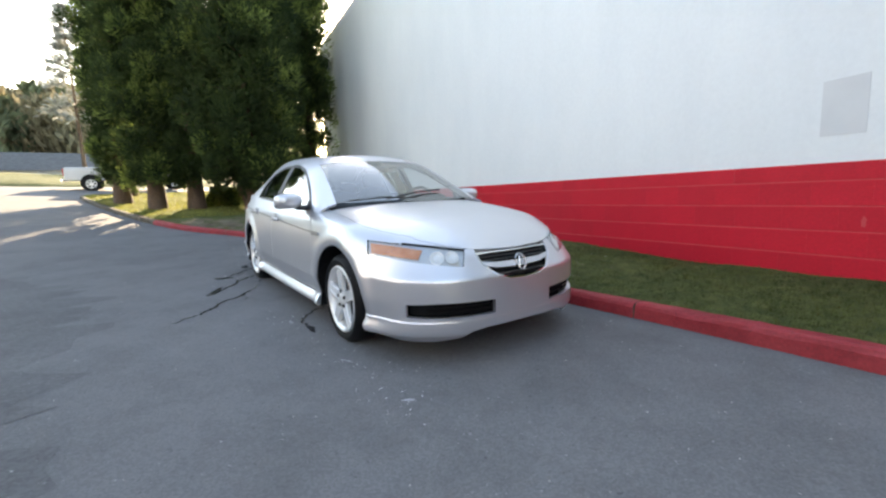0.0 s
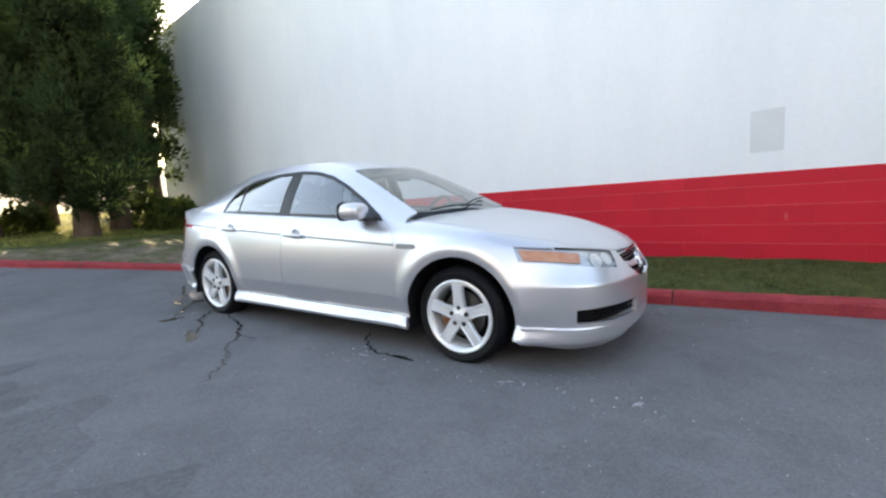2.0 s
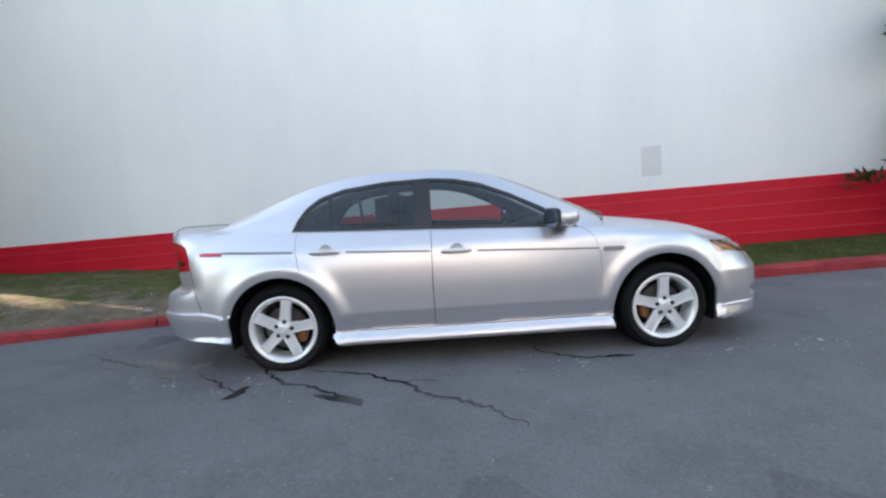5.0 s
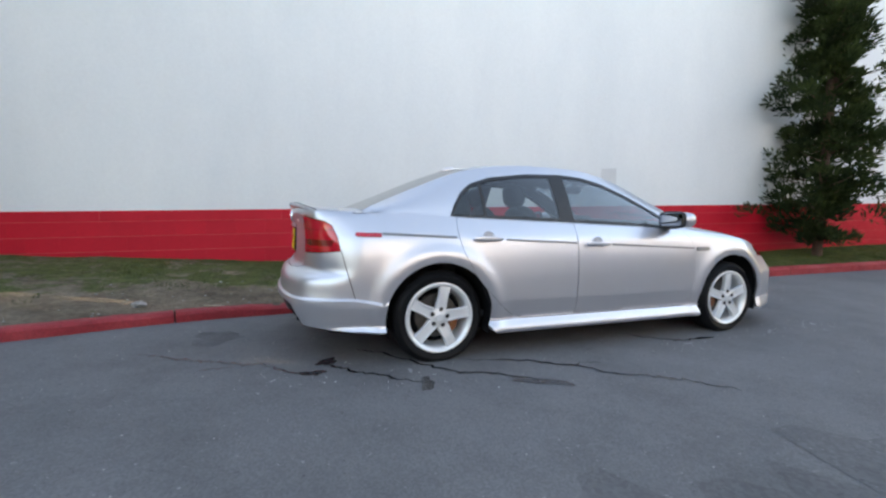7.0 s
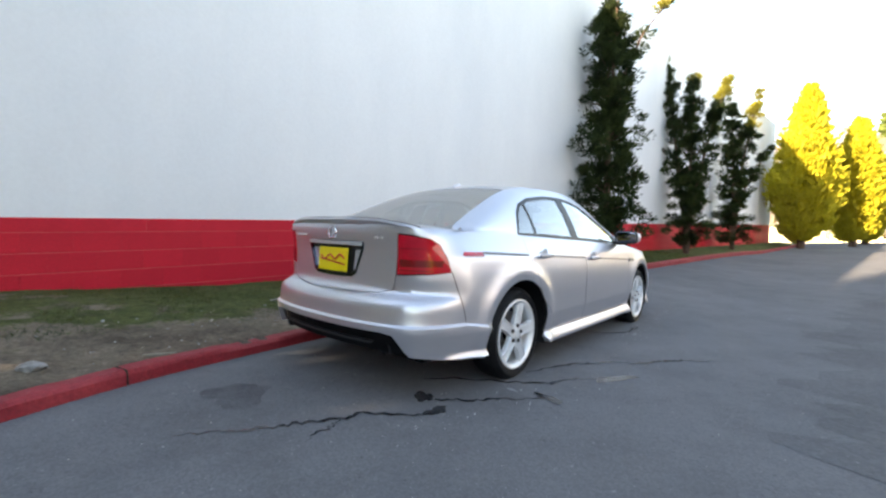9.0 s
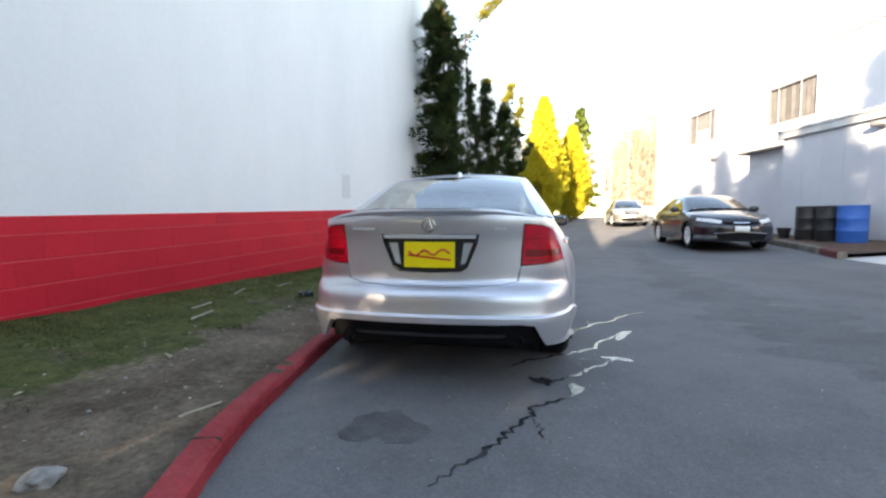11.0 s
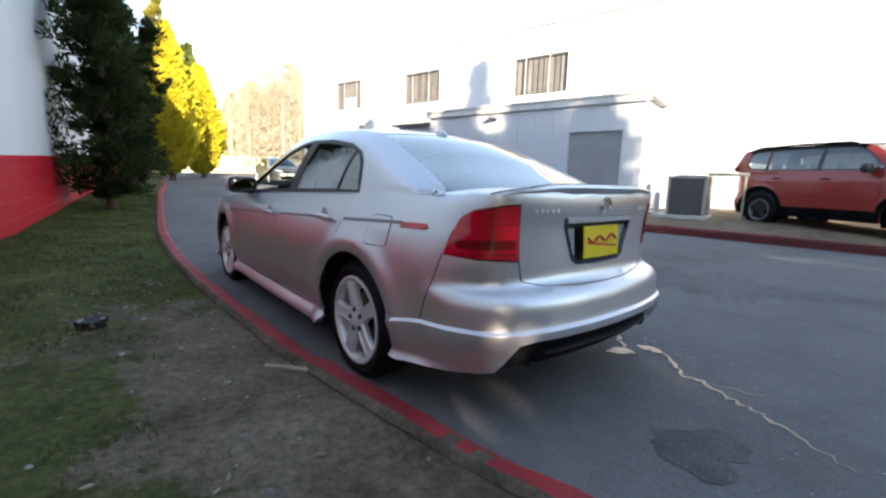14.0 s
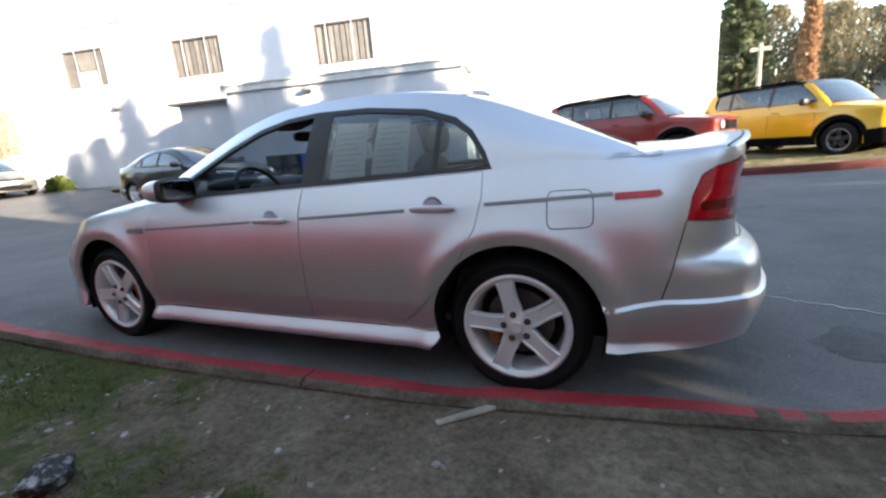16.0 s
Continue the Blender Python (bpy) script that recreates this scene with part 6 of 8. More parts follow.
# conifers against the wall ahead of the car
def pine(label, at, stems, seed):
    """A pine of one or more stems, each hung with ragged clumps; stem tips are coloured sunlit yellow-green.
    stems: sideways reach at the tip (x, y), height, width low and high, share of the top coloured sunlit, clumps."""
    rng = np.random.default_rng(seed)
    t = thing("pine", label, "tree", at, group="pines along the wall")
    for dx, dy, hgt, r0, r1, lime, n, bend in stems:
        axis = lambda q: np.stack([dx * q ** bend, dy * q ** bend, q * hgt], -1)
        qs = np.linspace(0, 1, 8)
        pts = axis(qs)
        pts[0, 2] -= 0.25
        part("trunk", bm_tube([tuple(v) for v in pts], [0.085 * (1 - 0.85 * q) for q in qs], 9), M["bark"], t, "dark brown trunk", True)
        P, D, S, G = [], [], [], []
        for i in range(n):
            q = 0.035 + 0.965 * rng.uniform(0, 1) ** 0.9
            az = rng.uniform(0, 2 * np.pi)
            R = (r0 + (r1 - r0) * q) * (1 if q < 0.85 else max(0.15, (1 - q) / 0.15)) * (0.6 + 0.4 * min(1, q * 9)) * (1 + 0.34 * math.sin(q * hgt * 2.6 + az * 2 + seed)) * rng.uniform(0.8, 1.12)
            dirv = np.array([math.cos(az), math.sin(az), 0])
            foot = axis(q)
            c = foot + dirv * R * rng.uniform(0.08, 1.0) ** 0.8 + (0, 0, 0.10 * R)
            if i % 4 == 0:
                hang(new("limb", limb_mesh(foot - (0, 0, 0.1), c)), t)
            m = int(rng.integers(60, 105))
            u = rng.normal(size=(m, 3))
            u /= np.linalg.norm(u, axis=1)[:, None]
            cr = rng.uniform(0.13, 0.28) * (0.7 + 0.3 * min(1, R))
            P.append(c + u * (cr * rng.uniform(0, 1, m) ** 0.45)[:, None] * np.array([1.15, 1.15, 0.7]))
            D.append(u * 0.8 + dirv * 0.5 + np.array([0, 0, 0.6]) + rng.normal(0, 0.2, (m, 3)))
            S.append(0.085 * rng.uniform(0.6, 1.35, m))
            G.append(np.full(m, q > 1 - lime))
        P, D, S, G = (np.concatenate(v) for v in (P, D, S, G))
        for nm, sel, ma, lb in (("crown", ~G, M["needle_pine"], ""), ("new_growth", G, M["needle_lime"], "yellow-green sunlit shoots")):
            if sel.any():
                V, F = tufts(P[sel], D[sel], S[sel], 0.17, rng)
                ob = hang(new(nm, quads_mesh(nm, V, F, ma)), t)
                if lb:
                    ob["label"] = lb
    return t


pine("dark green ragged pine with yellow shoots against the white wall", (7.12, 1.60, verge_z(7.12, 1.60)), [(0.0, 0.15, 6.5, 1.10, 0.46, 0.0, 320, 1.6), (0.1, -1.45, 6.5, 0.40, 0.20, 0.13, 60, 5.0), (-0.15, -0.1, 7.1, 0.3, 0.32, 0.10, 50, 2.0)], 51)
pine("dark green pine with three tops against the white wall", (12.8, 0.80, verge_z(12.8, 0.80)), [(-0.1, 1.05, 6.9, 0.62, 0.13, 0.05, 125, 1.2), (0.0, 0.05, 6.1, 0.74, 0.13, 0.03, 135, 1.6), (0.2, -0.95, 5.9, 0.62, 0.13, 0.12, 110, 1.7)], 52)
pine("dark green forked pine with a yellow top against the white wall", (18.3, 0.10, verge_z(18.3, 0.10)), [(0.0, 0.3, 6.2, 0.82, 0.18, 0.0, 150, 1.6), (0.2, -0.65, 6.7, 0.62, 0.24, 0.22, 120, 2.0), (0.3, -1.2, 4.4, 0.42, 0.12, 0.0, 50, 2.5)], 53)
for i, (x, y, hgt, r) in enumerate(((27.3, -2.1, 8.8, 1.9), (30.6, -4.4, 7.2, 1.5), (34.5, -5.2, 6.0, 1.4))):
    conifer("golden_cypress", "bright golden-yellow pointed cypress in sunlight", (x, y, gz(x, y) + 0.05), hgt, r, 70 + i, M["needle_gold"], 0.14, 0.01, 480, 54, 0.24, "flame", 0.9, wide=0.26, group="golden cypresses")


def bush(label, at, r, hgt, seed, material, n=900):
    rng = np.random.default_rng(seed)
    t = thing("bush", label, "bush", at)
    d = rng.normal(size=(n, 3))
    d /= np.linalg.norm(d, axis=1)[:, None]
    d[:, 2] = np.abs(d[:, 2])
    k = rng.uniform(0.35, 1.0, n) ** 0.5
    P = d * k[:, None] * np.array([r, r, hgt]) * rng.uniform(0.8, 1.15, (n, 1))
    V, F = tufts(P, d + rng.normal(0, 0.5, (n, 3)), rng.uniform(0.06, 0.13, n), 0.45, rng)
    hang(new("leaves", quads_mesh("leaves", V, F, material)), t)
    for j in range(5):
        a = j * 1.3
        part("stem", bm_tube([(0, 0, -0.05), (r * 0.5 * math.cos(a), r * 0.5 * math.sin(a), hgt * 0.6)], [0.015, 0.006], 5), M["bark"], t)
    return t


bush("low dark green bush under the conifers", (-10.0, 3.1, verge_z(-10.0, 3.1)), 0.70, 0.85, 5, M["leaf_bush"], 1400)
bush("tall dark bush beside the end of the wall", (-11.7, 3.0, verge_z(-11.7, 3.0)), 0.75, 1.15, 15, M["leaf_bush"], 1500)
bush("low yellow-green bush under the conifers", (-11.9, 0.35, verge_z(-11.9, 0.35)), 0.55, 0.7, 6, M["leaf_bush"])
bush("low green bush by the white building", (19.6, -7.9, gz(19.6, -7.9)), 0.45, 0.6, 7, M["leaf_bush"])

# grass blades on the verge, and the lawn round the conifers in a sunlit colour
def grass(label, x0, x1, count, lo, hi, wide, material, seed, thresh):
    rng = np.random.default_rng(seed)
    xi, v = rng.uniform(x0, x1, count), rng.uniform(0.0, 1, count)
    k = np.clip(((xi - vx[0]) / 0.14).astype(int), 0, len(vx) - 2)
    j = np.clip((v * (NV - 1)).astype(int), 0, NV - 2)
    gr = GREEN[k, j] + np.array([noise.noise(Vector((a * 1.6, b * 1.6, 7))) * 0.35 + noise.noise(Vector((a * 5, b * 5, 1))) * 0.2 for a, b in zip(xi, VY[k, j])]) * 0.9
    keep = gr > rng.uniform(*thresh, count)
    xi, k, j, v = xi[keep], k[keep], j[keep], v[keep]
    f = v * (NV - 1) - j
    n = len(xi)
    P = np.stack([xi, VY[k, j] + (VY[k, j + 1] - VY[k, j]) * f, VZ[k, j] + (VZ[k, j + 1] - VZ[k, j]) * f - 0.004], 1)
    D = rng.normal(0, 0.75, (n, 3)) + np.array([0, 0, 1.0])
    D[:, 2] = np.abs(D[:, 2])
    D /= np.linalg.norm(D, axis=1)[:, None]
    side = np.cross(D, rng.normal(size=(n, 3)))
    side /= np.linalg.norm(side, axis=1)[:, None]
    wid = rng.uniform(0.5, 1.15, n)[:, None] * wide
    V = np.stack([P - side * wid, P + side * wid, P + D * rng.uniform(lo, hi, n)[:, None]], 1).reshape(-1, 3)
    tagged(new("grass", quads_mesh("grass", V, np.arange(n * 3).reshape(-1, 3), material)), label, "grass", kind="stuff")


grass("thin short green grass on the verge", -9, 12, 170000, 0.014, 0.050, 0.0030, M["grass_blade"], 3, (0.44, 0.72))
grass("yellow-green sunlit lawn round the conifers", -18.8, -8.5, 60000, 0.03, 0.08, 0.006, M["lawn_blade"], 4, (0.3, 0.6))

# ---------------------------------------------------------------- red blocks of the wall base
BL, BH = 0.406, 0.212
rng_b = random.Random(8)


def block_mesh(w, h, d=0.016):
    """A block whose upright joints are painted over; the bed joints above and below it stay open."""
    a, c, e = w / 2 - 0.0003, h / 2 - 0.005, 0.004
    sec = [(d / 2, -c), (-d / 2 + e, -c), (-d / 2, -c + e), (-d / 2, c - e), (-d / 2 + e, c), (d / 2, c)]
    vs = [(x, y, z) for x in (-a, a) for y, z in sec]
    fs = [(k, k + 1, k + 7, k + 6) for k in range(5)] + [(5, 4, 3, 2, 1, 0), (6, 7, 8, 9, 10, 11)]
    return mesh_of("block", vs, fs, M["block_red"])


blocks = [block_mesh(BL, BH), block_mesh(BL, BH, 0.0164), block_mesh(BL, BH, 0.0167)]
rest_v, rest_f = [], []
tilt = math.degrees(math.atan(0.031))
for row in range(8):
    k0 = int(s0 / BL) - 1
    for k in range(k0, int(s1 / BL) + 1):
        s = (k + 0.5 * (row % 2)) * BL
        if not (s0 + 0.2 < s < s1 - 0.2):
            continue
        z = band_top(s) - 0.15 - BH * (row + 0.5)
        if z < verge_z(max(-18, min(32, s * ca_)), wall_y(s * ca_) - 0.05) - 0.12:
            continue
        if row == 0:
            z = band_top(s) - 0.15 - BH * 0.5
        p = wall_pt(s, 0.004, z)
        if -6.5 < s < 9.0 and row < 5:
            ob = hang(new("block", rng_b.choice(blocks)), wall)
            ob.matrix_world = pose(*p) @ pose(0, 0, 0, 0, -tilt, 0) @ pose(0, 0, 0, 0, 0, WALL_AZ)
        else:
            i0 = len(rest_v)
            mtx = pose(*p) @ pose(0, 0, 0, 0, -tilt, 0) @ pose(0, 0, 0, 0, 0, WALL_AZ)
            for sy in (-0.008, 0.006):
                for sx, sz in ((-1, -1), (1, -1), (1, 1), (-1, 1)):
                    rest_v.append(tuple(mtx @ Vector((sx * (BL / 2 - 0.001), sy, sz * (BH / 2 - 0.005)))))
            rest_f += [(i0, i0 + 1, i0 + 2, i0 + 3)] + [(i0 + j, i0 + 4 + j, i0 + 4 + (j + 1) % 4, i0 + (j + 1) % 4) for j in range(4)]
rb_ = hang(new("block_rest", mesh_of("block_rest", rest_v, rest_f, M["block_red"])), wall)
rb_["kind"] = "stuff"
# red mortar bed behind the blocks, up to the painted line
mv, mf = [], []
for i in range(ns + 1):
    s = s0 + (s1 - s0) * i / ns
    for off, z in ((0.0, band_top(s)), (0.0075, band_top(s)), (0.0075, -0.1)):
        mv.append(wall_pt(s, off, z))
for i in range(ns):
    for j in range(2):
        mf.append((i * 3 + j, i * 3 + j + 1, (i + 1) * 3 + j + 1, (i + 1) * 3 + j))
hang(new("mortar", mesh_of("mortar", mv, mf, M["mortar_red"])), wall)
# top strip of cut blocks under the painted line
for k in range(int(s0 / 2.4), int(s1 / 2.4)):
    s = (k + 0.5) * 2.4
    b = bm_box(2.396, 0.016, 0.143, (0, 0, 0), 0.003, seg=1)
    ob = part("cap_course", b, M["block_red"], wall)
    ob.matrix_world = pose(*wall_pt(s, 0.004, band_top(s) - 0.074)) @ pose(0, 0, 0, 0, -tilt, 0) @ pose(0, 0, 0, 0, 0, WALL_AZ)
# a chip in the red paint
ob = tagged(new("paint_chip", mesh_of("paint_chip", [wall_pt(3.4, 0.0135, 0.70), wall_pt(3.425, 0.0135, 0.69), wall_pt(3.43, 0.0135, 0.76), wall_pt(3.41, 0.0135, 0.79), wall_pt(3.395, 0.0135, 0.75)], [(0, 1, 2, 3, 4)], M["mortar_red"])),
            "pale chip in the red wall paint", "paint chip", kind="structure")

# ---------------------------------------------------------------- white building across the lot
AZ_B = 13.0
bld = thing("building", "white industrial building in bright sun with louvred windows", "building", (10, -10.7, 0), AZ_B, kind="structure")


def slab(name, x0, x1, y0, y1, z0, z1, material, parent, label="", bevel=0.0, slope=0.0):
    """Box between two corners in the parent's space; slope lifts its top towards +x."""
    b = bm_box(x1 - x0, y1 - y0, z1 - z0, ((x0 + x1) / 2, (y0 + y1) / 2, (z0 + z1) / 2), bevel)
    if slope:
        for v in b.verts:
            if v.co.z > (z0 + z1) / 2:
                v.co.z += slope * (v.co.x - x0)
    return part(name, b, material, parent, label)


def wall_with_holes(name, x0, x1, z0, z1, thick, holes, material, parent, y=0.0, slope=0.0):
    """A wall along x with rectangular openings right through it."""
    xs = sorted({x0, x1, *[h[0] for h in holes], *[h[1] for h in holes]})
    zs = sorted({z0, z1, *[h[2] for h in holes], *[h[3] for h in holes]})
    b = bmesh.new()
    vmap = {}

    def vv(x, yy, z):
        k = (round(x, 4), round(yy, 4), round(z, 4))
        if k not in vmap:
            vmap[k] = b.verts.new((x, yy, z + (slope * (x - x0) if z == z1 else 0)))
        return vmap[k]
    solid = {}
    for i in range(len(xs) - 1):
        for j in range(len(zs) - 1):
            cx, cz = (xs[i] + xs[i + 1]) / 2, (zs[j] + zs[j + 1]) / 2
            solid[i, j] = not any(h[0] < cx < h[1] and h[2] < cz < h[3] for h in holes)
    for (i, j), on in solid.items():
        if not on:
            continue
        a, c, d, e = xs[i], xs[i + 1], zs[j], zs[j + 1]
        b.faces.new((vv(a, y, d), vv(c, y, d), vv(c, y, e), vv(a, y, e)))
        b.faces.new((vv(a, y - thick, e), vv(c, y - thick, e), vv(c, y - thick, d), vv(a, y - thick, d)))
        for di, dj, q in ((-1, 0, (a, a, d, e)), (1, 0, (c, c, d, e)), (0, -1, (a, c, d, d)), (0, 1, (a, c, e, e))):
            if not solid.get((i + di, j + dj), False):
                b.faces.new((vv(q[0], y, q[2]), vv(q[1], y, q[3]), vv(q[1], y - thick, q[3]), vv(q[0], y - thick, q[2])))
    return part(name, b, material, parent)


WIN = ((-3.78, -1.68, 4.38, 5.74), (2.02, 4.02, 4.54, 5.88), (7.06, 8.92, 4.64, 6.02))
wall_with_holes("front_wall", -14.8, 11.9, -0.2, 6.75, 0.25, WIN, M["white_metal"], bld, slope=0.02)
slab("side_wall", 11.65, 11.9, -16, -0.25, -0.2, 7.0, M["white_metal"], bld)
slab("side_wall", -14.8, -14.55, -16, -0.25, -0.2, 6.75, M["white_metal"], bld)
slab("back_wall", -14.8, 11.9, -16.25, -16, -0.2, 6.9, M["white_metal"], bld)
slab("roof", -14.55, 11.65, -16, -0.25, 6.4, 6.55, M["roof_metal"], bld)
slab("parapet_cap", -14.85, 11.95, -0.32, 0.06, 6.76, 6.82, M["roof_metal"], bld, slope=0.02)
for wi, (x0, x1, z0, z1) in enumerate(WIN):
    w = hang(new("window_" + str(wi + 1)), bld)
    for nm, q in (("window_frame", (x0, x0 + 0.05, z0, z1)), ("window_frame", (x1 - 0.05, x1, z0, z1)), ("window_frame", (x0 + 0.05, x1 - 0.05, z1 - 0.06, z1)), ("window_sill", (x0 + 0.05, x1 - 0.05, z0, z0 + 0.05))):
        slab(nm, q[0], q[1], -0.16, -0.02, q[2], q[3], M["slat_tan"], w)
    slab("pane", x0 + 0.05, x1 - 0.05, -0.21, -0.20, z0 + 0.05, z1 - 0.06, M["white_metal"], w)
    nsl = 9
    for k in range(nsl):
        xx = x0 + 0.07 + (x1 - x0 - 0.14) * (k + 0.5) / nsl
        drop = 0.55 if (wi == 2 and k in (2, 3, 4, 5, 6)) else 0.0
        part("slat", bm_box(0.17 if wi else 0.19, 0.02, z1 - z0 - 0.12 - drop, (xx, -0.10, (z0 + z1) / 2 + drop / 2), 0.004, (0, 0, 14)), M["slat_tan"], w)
    if wi == 2:
        slab("blanking_panel", x0 + 0.35, x1 - 0.2, -0.15, -0.13, z0 + 0.05, z0 + 0.62, M["white_metal"], w)
for k in range(28):
    slab("siding_seam", -14.5 + k * 0.95, -14.49 + k * 0.95 + 0.02, 0.0, 0.006, 0.2, 6.7, M["white_metal"], bld)
part("wall_lamp", bm_pod(0.30, 0.22, 0.14, (6.9, 0.12, 3.75), 3), M["trim_grey"], bld, "small grey wall lamp", True)

shed = thing("shed", "low white metal-clad shed with a grey steel door", "shed", (10, -8.3, 0), AZ_B)
DOOR = (-7.06, -5.50, 0.2, 2.65)
wall_with_holes("front_wall", -7.62, 0.0, 0.0, 3.42, 0.15, [DOOR], M["white_metal"], shed)
slab("side_wall", -7.62, -7.47, -2.4, -0.15, 0.0, 3.42, M["white_metal"], shed)
slab("side_wall", -0.15, 0.0, -2.4, -0.15, 0.0, 3.42, M["white_metal"], shed)
slab("fascia", -7.75, 0.12, 0.02, 0.10, 3.40, 3.58, M["roof_metal"], shed)
slab("roof", -7.75, 0.12, -2.45, 0.14, 3.585, 3.63, M["roof_metal"], shed)
for k in range(40):
    slab("roof_rib", -7.70 + k * 0.197, -7.655 + k * 0.197, -2.45, 0.155, 3.632, 3.665, M["roof_metal"], shed)
for k in range(12):
    slab("siding_seam", -7.4 + k * 0.61, -7.385 + k * 0.61, 0.0, 0.008, 2.70 if -7.2 < -7.4 + k * 0.61 < -5.4 else 0.3, 3.38, M["white_metal"], shed)
dr = hang(new("steel_door"), shed)
dr["label"] = "plain grey steel roller door"
slab("door_leaf", DOOR[0], DOOR[1], -0.12, -0.07, 0.3, 2.65, M["shutter"], dr)
for k in range(23):
    slab("door_rib", DOOR[0] + 0.02, DOOR[1] - 0.02, -0.075, -0.062, 0.45 + k * 0.095, 0.456 + k * 0.095, M["shutter"], dr)
for q in ((DOOR[0] - 0.07, DOOR[0], 0.3, 2.72), (DOOR[1], DOOR[1] + 0.07, 0.3, 2.72), (DOOR[0], DOOR[1], 2.65, 2.72)):
    slab("door_frame", q[0], q[1], -0.02, 0.02, q[2], q[3], M["white_metal"], dr)
lp = hang(new("flood_lamp"), shed)
part("lamp_bracket", bm_box(0.16, 0.08, 0.10, (-2.86, 0.04, 3.20), 0.01), M["trim_grey"], lp)
part("lamp_head", bm_pod(0.36, 0.20, 0.13, (-2.86, 0.16, 3.25), 3.4), M["trim_grey"], lp, "grey flood lamp", True)
annex = thing("annex", "low lean-to with pale plank siding and a thin brown roof", "annex", (10, -8.3, 0), AZ_B)
slab("front_wall", 0.02, 2.45, -1.0, -0.85, 0.0, 3.30, M["white_metal"], annex)
slab("side_wall", 2.32, 2.45, -2.4, -1.0, 0.0, 3.30, M["white_metal"], annex)
for k in range(14):
    slab("plank", 0.04, 2.43, -0.85, -0.838, 0.40 + k * 0.205, 0.595 + k * 0.205, M["white_metal"], annex)
slab("roof", 0.14, 2.65, -2.4, -0.55, 3.305, 3.38, M["fascia"], annex)

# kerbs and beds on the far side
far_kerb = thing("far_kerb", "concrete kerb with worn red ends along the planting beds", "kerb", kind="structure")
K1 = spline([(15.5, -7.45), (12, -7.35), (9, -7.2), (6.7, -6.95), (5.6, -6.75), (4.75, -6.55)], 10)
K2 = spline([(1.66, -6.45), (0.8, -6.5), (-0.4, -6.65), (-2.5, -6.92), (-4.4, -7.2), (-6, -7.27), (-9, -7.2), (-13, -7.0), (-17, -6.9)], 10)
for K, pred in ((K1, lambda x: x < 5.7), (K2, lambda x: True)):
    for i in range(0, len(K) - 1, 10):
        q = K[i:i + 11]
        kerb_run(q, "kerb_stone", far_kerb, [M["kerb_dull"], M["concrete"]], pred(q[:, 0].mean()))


def bed(name, label, K, yb, material, z=0.10):
    xs = np.linspace(K[-1, 0], K[0, 0], 60)
    yk = np.interp(xs, K[::-1, 0], K[::-1, 1]) - 0.13
    vs, n = [], 14
    for x, y in zip(xs, yk):
        for t in np.linspace(0, 1, n):
            q = y + (yb(x) - y) * t
            vs.append((x, q, gz(x, q) + z + 0.03 * noise.noise(Vector((x * 2, q * 2, 0)))))
    me = mesh_of(name, vs, grid_faces(60, n), material, smooth=True)
    if material is M["verge"]:
        a = me.attributes.new("green", "FLOAT", "POINT")
        a.data.foreach_set("value", np.interp([v[0] for v in vs], [-7, -3, 0, 2], [0.50, 0.38, 0.20, 0.10]).astype(np.float32))
    return tagged(new(name, me), label, name.replace("_", " "), kind="structure")


bw = lambda x: -8.3 + 0.2309 * (x - 10)
bed("planting_bed", "bare brown mulch bed below the shed", K1, lambda x: bw(x) - 0.1, M["mulch"])
bed("lawn", "sunlit thin lawn with dirt where two cars are parked", K2, lambda x: bw(x) - 4.0, M["verge"])
av, n = [], 12
for x in np.linspace(1.75, 4.68, n):
    for t in np.linspace(0, 1, n):
        q = -6.6 + (bw(x) - 0.02 + 6.6) * t
        av.append((x + 0.5 * t * (1 if x > 3 else 0.6), q, gz(x, q) + 0.012 + 0.06 * t))
tagged(new("apron", mesh_of("apron", av, grid_faces(n, n), M["concrete_pale"])), "pale concrete apron in front of the shed door", "apron", kind="structure")


# ---------------------------------------------------------------- drums, cooler and odds by the shed
def drum(label, at, material, group):
    t = thing("drum", label, "drum", at, group=group)
    prof = [(0.0, 0.0), (0.275, 0.0), (0.285, 0.02), (0.285, 0.27), (0.295, 0.29), (0.285, 0.31), (0.285, 0.56), (0.295, 0.58), (0.285, 0.60), (0.285, 0.85), (0.290, 0.875), (0.275, 0.885), (0.268, 0.86), (0.0, 0.86)]
    part("shell", bm_lathe(prof, 28, "z"), material, t, "", True)
    part("bung", bm_lathe([(0, 0.885), (0.035, 0.885), (0.04, 0.86)], 12, "z", at=(0.17, 0, 0)), M["trim"], t)
    return t


for x, y, m_, lb in ((8.05, -7.95, M["black_plastic"], "black plastic drum beside the shed wall"), (7.55, -8.12, M["black_plastic"], "black plastic drum beside the shed wall"), (6.95, -8.22, M["blue_plastic"], "blue plastic drum beside the shed wall")):
    drum(lb, (x, y, gz(x, y) + 0.08), m_, "drums by the shed")
pot = thing("plant_pot", "small black pot on the planting bed", "pot", (8.75, -7.75, gz(8.75, -7.75) + 0.08))
part("pot", bm_lathe([(0.0, 0.0), (0.12, 0.0), (0.16, 0.26), (0.175, 0.27), (0.175, 0.30), (0.15, 0.30), (0.14, 0.10), (0, 0.10)], 20, "z"), M["black_plastic"], pot)
ac = thing("air_conditioner", "grey square air-conditioning unit with a slatted guard", "air conditioner", (0.85, -9.02, gz(0.85, -9.02) + 0.10), 13)
part("base", bm_box(1.15, 1.1, 0.08, (0.1, 0, 0.0), 0.01), M["concrete_pale"], ac)
part("body", bm_box(0.76, 0.76, 0.82, (0, 0, 0.46), 0.03), M["trim"], ac)
